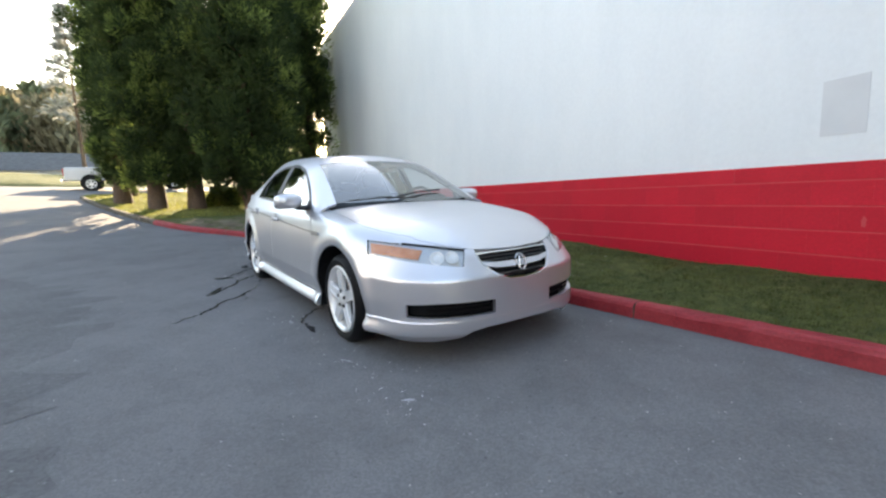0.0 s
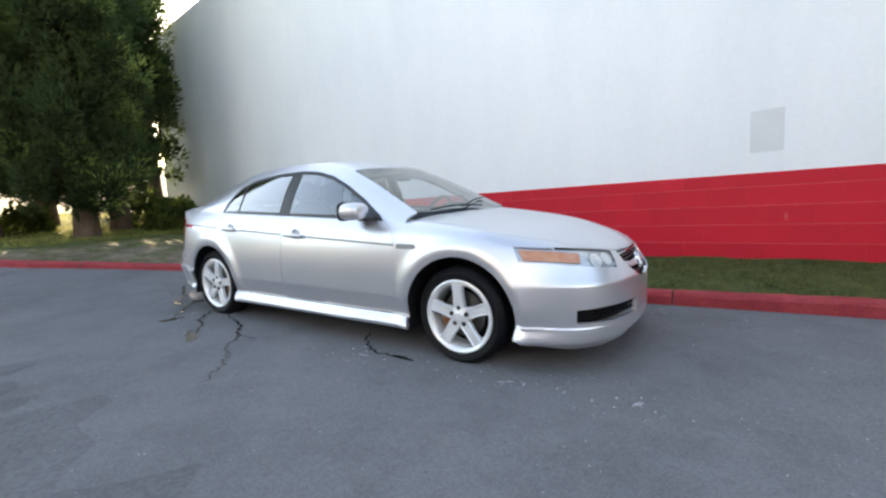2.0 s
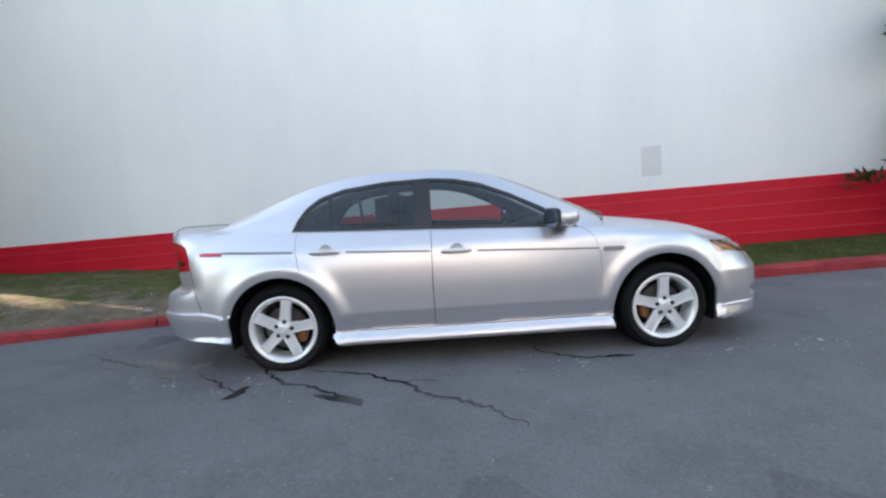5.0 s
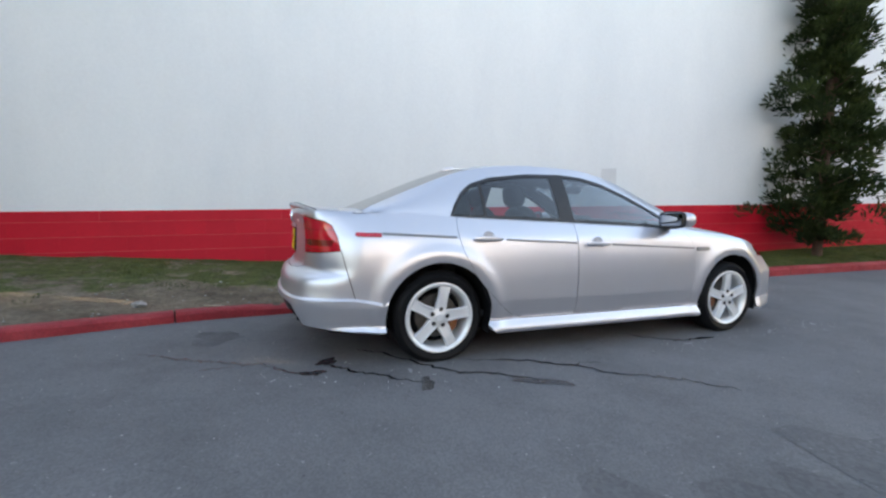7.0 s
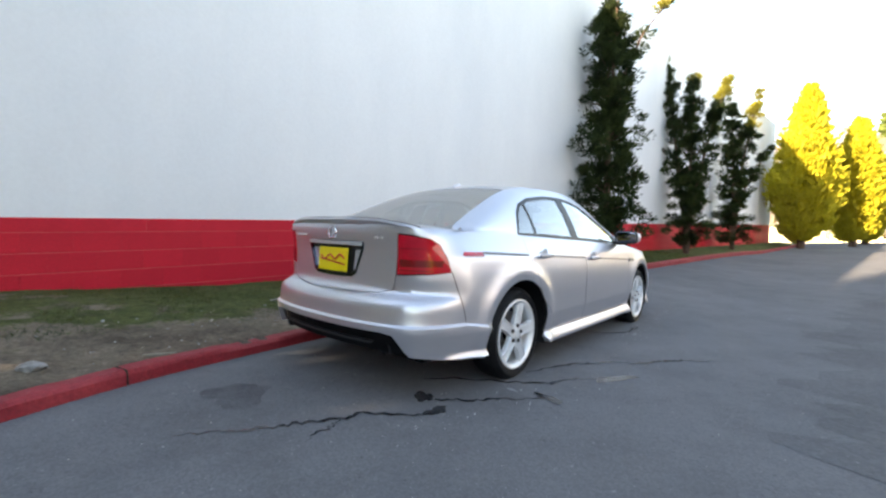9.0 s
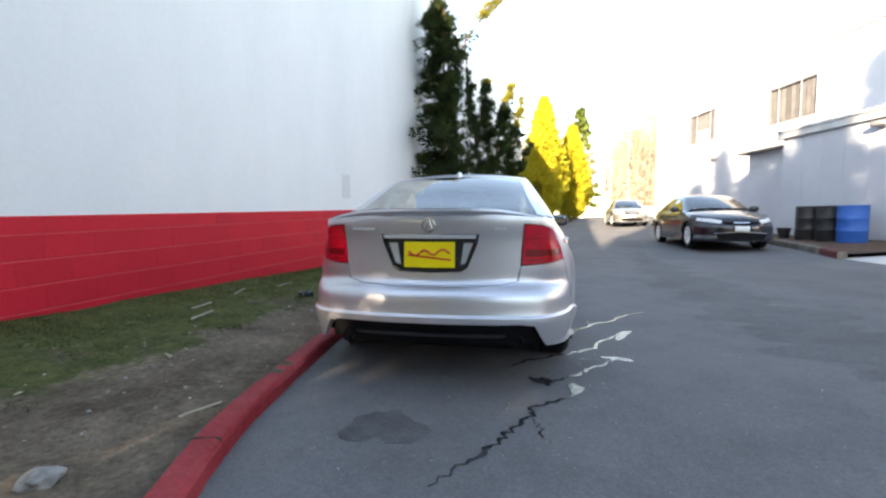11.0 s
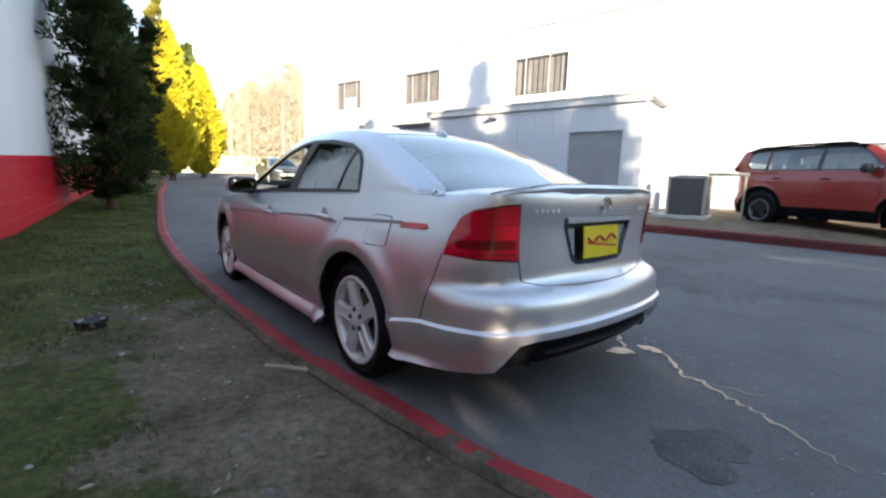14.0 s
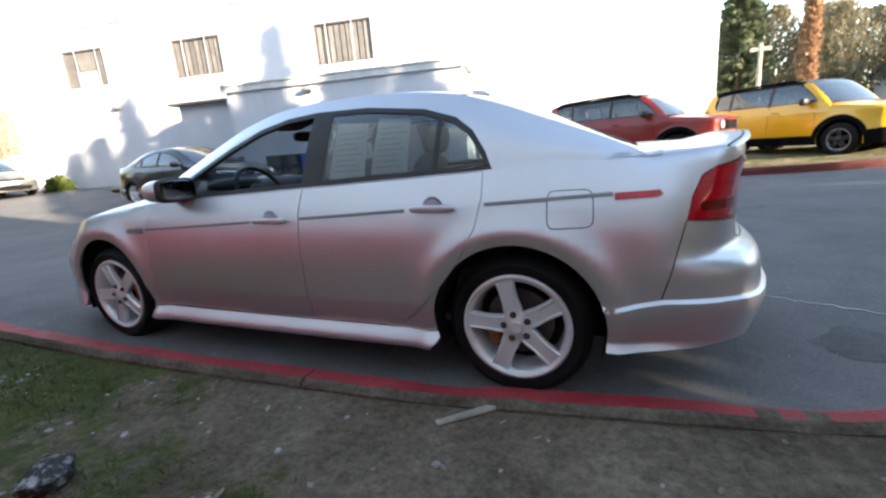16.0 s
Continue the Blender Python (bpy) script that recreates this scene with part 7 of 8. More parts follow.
for sx in (-0.37, 0.37):
    for sy in (-0.37, 0.37):
        part("corner_post", bm_box(0.06, 0.06, 0.84, (sx, sy, 0.46), 0.01), M["ac_grey"], ac)
part("lid", bm_box(0.80, 0.80, 0.06, (0, 0, 0.90), 0.015), M["ac_grey"], ac)
for k in range(20):
    xx = -0.36 + k * 0.038
    for sx, sy, rz in ((xx, 0.385, 0), (xx, -0.385, 0)):
        part("guard_slat", bm_box(0.012, 0.012, 0.80, (sx, sy, 0.46), 0), M["trim_grey"], ac)
    for sx in (0.385, -0.385):
        part("guard_slat", bm_box(0.012, 0.012, 0.80, (sx, xx, 0.46), 0), M["trim_grey"], ac)
part("fan_ring", bm_lathe([(0.28, 0.93), (0.33, 0.93), (0.33, 0.95), (0.28, 0.95)], 28, "z", closed=True), M["trim"], ac)
rack = thing("pipe_rack", "low metal pipe frame beside the cooler", "pipe frame", (0.20, -9.45, gz(0.20, -9.45) + 0.08), 13)
for x in (-0.34, 0.34):
    for y in (-0.2, 0.2):
        part("post", bm_tube([(x, y, 0), (x, y, 1.0)], 0.025, 8), M["ac_grey"], rack)
for y in (-0.2, 0.2):
    part("rail", bm_tube([(-0.40, y, 1.0), (0.40, y, 1.0)], 0.03, 8), M["ac_grey"], rack)
for x, hgt in ((2.2, 0.75), (1.95, 0.55)):
    bl = thing("bollard", "short pale post at the shed corner", "post", (x, -9.85, gz(x, -9.85) + 0.05))
    part("post", bm_lathe([(0.0, 0), (0.07, 0), (0.07, hgt - 0.04), (0.05, hgt), (0, hgt)], 14, "z"), M["concrete_pale"], bl)

# ---------------------------------------------------------------- other vehicles
def far_car(name, label, sh, place, heading, paint, dims, dlo, posts, wheel, lamps, category="car", clad=None, scale=1.0, group="", ride=0.0):
    """A parked car built on a shell: body, bonnet, roof, panes, lamps, wheels."""
    root = thing(name, label, category, place, heading, group=group)
    st = 0.07
    (fx, fz, fr), (rx, rz_, rr), zb = dims["farch"], dims["rarch"], dims["bottom"]
    A, F, R = sh.A, sh.F, sh.R
    zt = lambda a: float(sh.ztop(a))
    top = [(a, zt(a)) for a in np.linspace(sh.amin + 1e-3, sh.amax - 1e-3, 60)]
    q = lambda c, r: math.degrees(math.asin(max(-1, min(1, (zb - c) / r))))
    low = [(sh.amax - 1e-3, zb)] + [(A(p[0]), p[1]) for p in arc(fx, fz, fr, q(fz, fr), 180 - q(fz, fr), 22)] + [(A(p[0]), p[1]) for p in arc(rx, rz_, rr, q(rz_, rr), 180 - q(rz_, rr), 22)] + [(sh.amin + 1e-3, zb)]
    E = sh.edge
    k = np.argsort(E[:, 0])
    ye = lambda x: float(np.interp(x, E[k, 0], E[k, 1]))
    xm, xn = float(E[:, 0].max()), float(E[:, 0].min())
    rl = lambda x: float(sh.rail(x)[0])
    for s in (1, -1):
        body = region("body_side", top + low, sh.band, st, paint, root, side=s, rim=0.02)
        region("inner_lining", [(A(dims["cabin"][0]), zt(A(dims["cabin"][0])) - 0.02), (A(dims["cabin"][1]), zt(A(dims["cabin"][1])) - 0.02), (A(dims["cabin"][1]), zb + 0.1), (A(dims["cabin"][0]), zb + 0.1)], sh.band, 0.15, M["cabin"], root, side=s, lift=-0.05, rim=0)
        rail_ln = [(x, float(sh.rail(x)[1])) for x in np.linspace(dims["rail"][1], dims["rail"][0], 36)]
        flank = rail_ln + [(x, sh.belt(x)) for x in np.linspace(dims["rail"][0], dims["rail"][1], 14)]
        region("cabin_side", flank, sh.flank, st, paint, root, side=s, holes=[dlo], rim=0.02)
        region("window_trim", dlo, sh.flank, st, M["trim"], root, side=s, holes=[shrink(dlo, 0.022)], lift=0.003, rim=0.02)
        xs = [p[0] for p in dlo]
        cut = [min(xs) + 0.02] + list(posts) + [max(xs) - 0.02]
        zu = lambda x: max(p[1] for p in dlo)
        for x0, x1 in zip(cut, cut[1:]):
            c = [p for p in shrink(dlo, 0.018)]
            P = np.array(dens(c, 0.04))
            seln = P[(P[:, 0] > x0 + 0.02) & (P[:, 0] < x1 - 0.02)]
            if len(seln) < 4:
                continue
            up = sorted([tuple(p) for p in seln if p[1] > sh.belt(p[0]) + 0.10])
            lo_ = sorted([tuple(p) for p in seln if p[1] <= sh.belt(p[0]) + 0.10], reverse=True)
            if len(up) + len(lo_) > 3 and up and lo_:
                region("side_window", up + lo_, sh.flank, 0.1, M["glass_dark"], root, side=s, lift=-0.004, rim=0)
        for xp in posts:
            up_z = float(np.interp(xp, [p[0] for p in sorted(dlo) if p[1] > sh.belt(p[0]) + 0.1], [p[1] for p in sorted(dlo) if p[1] > sh.belt(p[0]) + 0.1]))
            region("pillar", [(xp - 0.035, sh.belt(xp) + 0.01), (xp + 0.035, sh.belt(xp) + 0.01), (xp + 0.03, up_z), (xp - 0.03, up_z)], sh.flank, 0.1, M["trim"], root, side=s, lift=0.002, rim=0.02)
        if clad:
            for cx, cz, cr in (dims["farch"], dims["rarch"]):
                ring = arc(cx, cz, cr + 0.085, 8, 172, 22) + arc(cx, cz, cr + 0.001, 172, 8, 22)
                region("arch_trim", [(A(p[0]), p[1]) for p in ring], sh.band, st, M["cladding"], root, side=s, lift=0.014, rim=0.02)
            for x0, x1 in ((fx - fr - 0.01, rx + rr + 0.01), (sh.s["contour"][0][0] - 0.30, fx + fr + 0.02), (rx - rr - 0.02, sh.s["contour"][-1][0] + 0.25)):
                lo_x, hi_x = min(x0, x1), max(x0, x1)
                region("sill_trim", [(A(lo_x), zb), (A(hi_x), zb), (A(hi_x), zb + clad), (A(lo_x), zb + clad)], sh.band, st, M["cladding"], root, side=s, lift=0.012, rim=0.02)
            region("bumper_trim", [(F(0.0), zb), (A(1.735), zb), (A(1.715), zb + clad + 0.07), (F(0.74), zb + clad + 0.10), (F(0.0), zb + clad + 0.15)], sh.band, st, M["cladding"], root, side=s, lift=0.013, rim=0.02)
            region("bumper_trim", [(R(0.0), zb), (R(0.62), zb), (R(0.62), zb + clad + 0.10), (R(0.0), zb + clad + 0.10)], sh.band, st, M["cladding"], root, side=s, lift=0.013, rim=0.02)
            rail_pts = [(x, s * (float(sh.rail(x)[0]) - 0.03), float(sh.rail(x)[1]) + q) for x, q in ((-1.70, 0.0), (-1.58, 0.026), (-0.7, 0.032), (0.12, 0.026), (0.22, 0.0))]
            edge_top = [(x, float(sh.rail(x)[1]) - 0.001) for x in np.linspace(dims["roof"][1] - 0.05, dims["roof"][0] + 0.10, 16)]
            edge_low = [p for p in sorted(dlo) if p[1] > sh.belt(p[0]) + 0.30 and edge_top[-1][0] < p[0] < edge_top[0][0]]
            region("roof_edge", edge_top + edge_low, sh.flank, st, M["cladding"], root, "black roof edge", side=s, lift=0.005, rim=0.01)
            part("roof_rail", bm_tube(rail_pts, 0.022, 8), M["cladding"], root, "black roof rail", True)
        for xg in dims["gaps"]:
            region("door_gap", [(A(xg) - 0.004, zb + 0.13), (A(xg) + 0.004, zb + 0.13), (A(xg) + 0.004, sh.belt(xg) - 0.01), (A(xg) - 0.004, sh.belt(xg) - 0.01)], sh.band, 0.2, M["gap"], root, side=s, lift=0.0015, rim=0)
        for xh in dims["handles"]:
            c = sh.band(np.array([A(xh)]), np.array([sh.belt(xh) - 0.12]))[0]
            part("door_handle", bm_pod(0.20, 0.035, 0.035, (c[0], (c[1] + 0.02) * s, c[2]), 3), paint, root, "", True)
        m_ = hang(new("door_mirror"), root)
        xm_ = dims["mirror"]
        yb_ = float(sh.band(np.array([A(xm_)]), np.array([sh.belt(xm_)]))[0][1])
        part("housing", bm_pod(0.14, 0.22, 0.16, (xm_, s * (yb_ + 0.14), sh.belt(xm_) + 0.07), 2.8), M["trim"] if clad else paint, m_, "", True)
        part("stalk", bm_pod(0.07, 0.14, 0.05, (xm_, s * (yb_ + 0.03), sh.belt(xm_) + 0.03), 3), M["trim"], m_, "", True)
        for hx in (fx, rx):
            b = bmesh.new()
            cz, cr = (fz, fr) if hx == fx else (rz_, rr)
            rows = [[b.verts.new((hx + (cr - 0.004) * math.cos(t), s * yy, cz + (cr - 0.004) * math.sin(t))) for t in np.linspace(radians(-25), radians(205), 20)] for yy in (dims["half"] - 0.02, 0.5)]
            for i in range(19):
                b.faces.new((rows[0][i], rows[0][i + 1], rows[1][i + 1], rows[1][i]))
            b.faces.new(rows[1])
            part("arch_liner", b, M["gap"], root)
            make_wheel(root, hx, s * (dims["half"] - 0.03), wheel[0], wheel[0], wheel[1], 0.21, wheel[2], s, wheel[3], brake=False, wide=wheel[4], label=wheel[5])
        for lp in lamps(sh, s):
            region(lp[0], lp[1], sh.band, 0.05, lp[2], root, lp[4] if len(lp) > 4 else "", side=s, lift=lp[3], rim=0.012)
    cb = dims["cowl"]
    bon = [(x, ye(x) - 0.01) for x in np.linspace(cb, xm - 0.004, 24)]
    region("bonnet", bon + [(xm - 0.003, 0)] + [(x, -y) for x, y in bon[::-1]], sh.deck, st, paint, root, rim=0.006, mid=(1.0, 0.3))
    if dims.get("deck"):
        bt = [(x, ye(x) - 0.004) for x in np.linspace(dims["deck"], xn + 0.006, 16)]
        region("boot_lid", bt + [(xn + 0.004, 0)] + [(x, -y) for x, y in bt[::-1]], sh.deck, st, paint, root, rim=0.006, mid=(1.0, 0.3))
    r0, r1 = dims["roof"]
    roof_mat = dims.get("roof_mat", paint)
    ro = [(x, rl(x)) for x in np.linspace(r1, r0, 20)]
    region("roof", ro + [(x, -y) for x, y in ro[::-1]], sh.cabin, st, roof_mat, root, rim=0.004)
    w0, w1 = dims["screen"]
    ws_ = [(x, rl(x) - 0.05) for x in np.linspace(r1 + 0.01, w1 - 0.10, 10)] + [(w1, 0.3), (w1 + 0.02, 0)]
    region("windscreen", ws_ + [(x, -y) for x, y in ws_[::-1][1:]], sh.cabin, 0.1, M["glass_dark"], root, rim=0)
    t0, t1 = dims["backlight"]
    rs_ = [(x, rl(x) - 0.07) for x in np.linspace(r0 - 0.01, t0, 10)] + [(t0 - 0.01, 0)]
    region("rear_screen", rs_ + [(x, -y) for x, y in rs_[::-1][1:]], sh.cabin, 0.1, M["glass_dark"], root, rim=0)
    for s in (1, -1):
        region("screen_pillar", [(x, rl(x)) for x in np.linspace(r1, dims["rail"][1], 12)] + [(x, rl(x) - 0.051) for x in np.linspace(dims["rail"][1], r1, 12)], sh.cabin, st, paint, root, side=s, rim=0.02)
        region("rear_pillar", [(x, rl(x)) for x in np.linspace(r0, dims["rail"][0], 12)] + [(x, rl(x) - 0.071) for x in np.linspace(dims["rail"][0], r0, 12)], sh.cabin, st, paint, root, side=s, rim=0.02)
    part("underbody", bm_box(xm - xn - 0.5, dims["half"] * 1.3, 0.16, (0, 0, zb + 0.12), 0.03), M["gap"], root)
    part("dashboard", bm_pod(0.45, dims["half"] * 1.55, 0.22, (dims["cabin"][1] - 0.25, 0, sh.belt(0.5) - 0.08), 3), M["cabin"], root, "", True)
    for x in dims["seats"]:
        for y in (0.36, -0.36):
            car_seat(root, x, y, 0.48, dims["seat_top"])
    return root


# two saloons share the silver saloon's proportions
def saloon_lamps(sh, s):
    A, F, R = sh.A, sh.F, sh.R
    return [("headlamp", [(A(1.80), 0.70), (F(0.70), 0.66), (F(0.44), 0.63), (F(0.42), 0.70), (F(0.66), 0.735), (A(1.78), 0.765)], M["paper"], 0.004, "clear headlamp"),
            ("tail_lamp", [(A(-2.03), 0.78), (R(0.53), 0.76), (R(0.53), 0.97), (A(-2.1), 0.94)], M["red_lens"], 0.004, "red tail lamp"),
            ("lower_grille", [(F(0.0), 0.24), (F(0.48), 0.25), (F(0.54), 0.38), (F(0.0), 0.42)], M["gap"], 0.003),
            ("grille_trim", [(F(0.0), 0.425), (F(0.55), 0.385), (F(0.57), 0.402), (F(0.0), 0.447)], M["chrome"], 0.008, "chrome moulding"),
            ("grille", [(F(0.0), 0.575), (F(0.40), 0.61), (F(0.41), 0.665), (F(0.0), 0.665)], M["gap"], 0.004),
            ("grille_bar", [(F(0.0), 0.625), (F(0.17), 0.632), (F(0.17), 0.655), (F(0.0), 0.650)], M["chrome"], 0.010, "chrome bar"),
            ("front_plate", [(F(0.0), 0.45), (F(0.15), 0.45), (F(0.15), 0.56), (F(0.0), 0.56)], M["paper"], 0.014, "blank pale plate")]


saloon_dims = dict(farch=(1.37, 0.325, 0.365), rarch=(-1.385, 0.325, 0.355), bottom=0.20, cabin=(-1.4, 0.9), rail=(-1.9, 0.96), gaps=(-1.20, -0.30, 0.88), handles=(-1.05, -0.14), mirror=0.60, half=0.905,
                   cowl=0.93, deck=-1.80, roof=(-1.08, 0.26), screen=(0.3, 1.05), backlight=(-1.80, -1.1), seats=(-0.22, -1.05), seat_top=1.08)
saloon_dlo = [(-1.29, 1.005), (-1.25, 1.09), (-1.10, 1.235), (-0.62, 1.335), (-0.30, 1.345), (0.09, 1.285), (0.52, 1.085), (0.74, 0.965), (0.4, 0.955), (0.0, 0.965), (-0.5, 0.982), (-0.9, 0.992)]
sal_wheel = (0.325, 0.225, 5, (M["alloy"], M["alloy"]), 0.42, "silver alloy wheel")
far_car("car", "dark navy saloon parked by the shed", SH, (8.75, -5.72, gz(8.75, -5.72)), 178, M["paint_dark"], saloon_dims, saloon_dlo, (-1.02, -0.35), sal_wheel, saloon_lamps)
far_car("car", "champagne saloon parked in the sun beyond", SH, (21.2, -6.35, gz(21.2, -6.35)), 176, M["paint_beige"], saloon_dims, saloon_dlo, (-1.02, -0.35), sal_wheel, saloon_lamps)

JEEP = dict(
    contour=[(2.10, 0), (2.09, 0.4), (2.05, 0.64), (1.94, 0.79), (1.7, 0.86), (1.28, 0.885), (0.5, 0.895), (-0.5, 0.895), (-1.28, 0.89), (-1.7, 0.865), (-1.95, 0.80), (-2.07, 0.64), (-2.11, 0.4), (-2.12, 0)],
    nose_from=1.6, tail_from=-1.6, nose_blend=(1.5, 2.0), tail_blend=(1.5, 2.0),
    side=[(0.15, 0.05), (0.35, 0.015), (0.5, 0.0), (0.75, 0.0), (0.95, 0.012), (1.04, 0.03), (1.15, 0.06)],
    nose=[(0.15, 0.12), (0.35, 0.02), (0.5, 0.0), (0.66, 0.02), (0.72, 0.045), (0.95, 0.05), (1.03, 0.09), (1.15, 0.2)],
    tail=[(0.15, 0.1), (0.4, 0.02), (0.55, 0.0), (0.7, 0.04), (1.05, 0.05), (1.15, 0.06)],
    tail_top=[(0.0, 1.15), (0.5, 1.15)], side_top=[(-1.9, 1.15), (-1.0, 1.15), (0.0, 1.14), (0.75, 1.115), (1.0, 1.075), (1.4, 1.03), (1.8, 0.985)], nose_top=[(0.55, 0.965), (0.3, 0.965), (0.0, 0.965)],
    mid=[(-2.1, 1.16), (0.5, 1.19), (0.8, 1.165), (1.3, 1.10), (1.8, 1.035), (1.98, 1.00), (2.06, 0.968)],
    rail=[(-2.10, 0.81, 1.10), (-2.04, 0.785, 1.25), (-1.93, 0.735, 1.50), (-1.84, 0.70, 1.61), (-1.5, 0.675, 1.645), (-0.5, 0.665, 1.66), (0.3, 0.675, 1.645), (0.50, 0.695, 1.59), (0.70, 0.735, 1.43), (0.92, 0.785, 1.22), (1.03, 0.815, 1.09), (1.1, 0.82, 1.02)],
    roof=[(-2.10, 1.05), (-2.04, 1.25), (-1.96, 1.53), (-1.86, 1.64), (-1.5, 1.675), (-0.6, 1.69), (0.3, 1.68), (0.52, 1.635), (0.74, 1.47), (0.97, 1.27), (1.12, 1.13), (1.2, 1.05)],
    flares=[(1.28, 0.36, 0.45, 0.02), (-1.29, 0.36, 0.45, 0.02)])
JS = shell_of(JEEP)


def jeep_lamps(sh, s):
    A, F, R = sh.A, sh.F, sh.R
    c = lambda y, z, r, n=14: [(F(y) + r * math.cos(2 * math.pi * k / n), z + r * math.sin(2 * math.pi * k / n)) for k in range(n)]
    out = [("grille_panel", [(F(0.0), 0.73), (F(0.60), 0.73), (F(0.62), 0.925), (F(0.0), 0.925)], M["valance"], 0.018, "black slotted grille"),
           ("headlamp", c(0.56, 0.835, 0.085), M["lamp_clear"], 0.034, "round headlamp"),
           ("tail_lamp", [(R(0.56), 0.80), (R(0.72), 0.80), (R(0.72), 0.98), (R(0.56), 0.98)], M["red_lens"], 0.012, "square red tail lamp")]
    for k in range(3):
        y = 0.05 + 0.105 * k
        out.append(("grille_slot", [(F(y), 0.755), (F(y + 0.06), 0.755), (F(y + 0.06), 0.905), (F(y), 0.905)], M["gap"], 0.022))
    return out


jeep_dims = dict(farch=(1.28, 0.36, 0.415), rarch=(-1.29, 0.36, 0.415), bottom=0.26, cabin=(-1.9, 0.85), rail=(-2.06, 1.03), gaps=(-1.15, -0.22, 0.80), handles=(-1.0, -0.08), mirror=0.62, half=0.90,
                 cowl=0.98, roof=(-1.86, 0.50), screen=(0.54, 1.11), backlight=(-2.0, -1.88), seats=(-0.25, -1.05), seat_top=1.20, roof_mat=M["trim"])
jeep_dlo = [(-1.66, 1.22), (-1.74, 1.32), (-1.72, 1.53), (-1.60, 1.585), (-1.0, 1.61), (0.2, 1.60), (0.40, 1.56), (0.60, 1.40), (0.80, 1.20), (0.74, 1.165), (0.3, 1.17), (-0.5, 1.18), (-1.2, 1.19)]
jw = (0.355, 0.225, 5, (M["alloy_grey"], M["alloy_dark"]), 0.62, "black alloy wheel with a grey rim edge")
red = far_car("compact_suv", "orange-red boxy compact SUV with black trim parked on the lawn", JS, (-2.02, -9.55, gz(-2.02, -9.55) + 0.03), 156, M["paint_red"], jeep_dims, jeep_dlo, (-1.27, -0.24), jw, jeep_lamps, "suv", clad=0.20, group="boxy SUVs on the lawn")
far_car("compact_suv", "yellow boxy compact SUV with black trim parked on the lawn", JS, (-5.74, -10.66, gz(-5.74, -10.66) + 0.0), 130, M["paint_yellow"], jeep_dims, jeep_dlo, (-1.27, -0.24), jw, jeep_lamps, "suv", clad=0.20, group="boxy SUVs on the lawn")

# white pickup far behind the conifers
pk = thing("pickup_truck", "white pickup truck parked across the lot", "pickup", (-24.0, -2.2, gz(-24.0, -2.2) - 0.04), 90)
part("bed", bm_box(2.2, 1.9, 0.62, (-1.45, 0, 0.86), 0.06, taper=0.98), M["paint_white"], pk)
part("bed_lining", bm_box(2.0, 1.6, 0.10, (-1.45, 0, 1.135), 0.02), M["trim"], pk)
part("cab", bm_box(1.75, 1.75, 0.62, (0.55, 0, 1.47), 0.12, taper=0.86), M["paint_white"], pk)
part("cab_lower", bm_box(1.9, 1.9, 0.62, (0.6, 0, 0.86), 0.06), M["paint_white"], pk)
part("bonnet", bm_box(1.3, 1.85, 0.55, (2.1, 0, 0.86), 0.10), M["paint_white"], pk)
for s in (1, -1):
    part("side_window", bm_box(1.1, 0.02, 0.36, (0.55, s * 0.825, 1.50), 0.03, (6 * s, 0, 0)), M["trim"], pk, "dark side window")
    part("tail_lamp", bm_box(0.04, 0.14, 0.36, (-2.56, s * 0.86, 0.95), 0.02), M["red_lens"], pk)
    for x in (1.95, -1.55):
        make_wheel(pk, x, s * 0.98, 0.37, 0.37, 0.21, 0.22, 6, s, (M["alloy"], M["alloy"]), brake=False, wide=0.4, label="silver pickup wheel")
        part("arch_liner", bm_lathe([(0.0, -0.03), (0.42, -0.03), (0.42, 0.03), (0, 0.03)], 24, at=(x, s * 0.925, 0.42)), M["gap"], pk)
part("rear_bumper", bm_box(0.14, 1.85, 0.18, (-2.62, 0, 0.55), 0.03), M["chrome"], pk)

# ---------------------------------------------------------------- marks on the asphalt
def ribbon(name, label, pts, width, material, lift=0.004, seed=1, jag=0.02, cat="crack"):
    """A crack or spill: a thin ragged strip lying on the asphalt."""
    rg = random.Random(seed)
    P = spline(pts, 7)
    T = np.gradient(P, axis=0)
    T /= np.maximum(np.linalg.norm(T, axis=1), 1e-9)[:, None]
    N = np.stack([-T[:, 1], T[:, 0]], 1)
    vs, n = [], len(P)
    for i in range(n):
        w = width * (0.45 + rg.random()) * min(1, 0.25 + 3.0 * min(i, n - 1 - i) / n)
        c = P[i] + N[i] * rg.uniform(-jag, jag)
        for o in (-w / 2, w / 2):
            q = c + N[i] * o
            vs.append((q[0], q[1], gz(q[0], q[1]) + lift))
    fs = [(2 * i, 2 * i + 1, 2 * i + 3, 2 * i + 2) for i in range(n - 1)]
    return tagged(new(name, mesh_of(name, vs, fs, material)), label, cat, kind="structure")


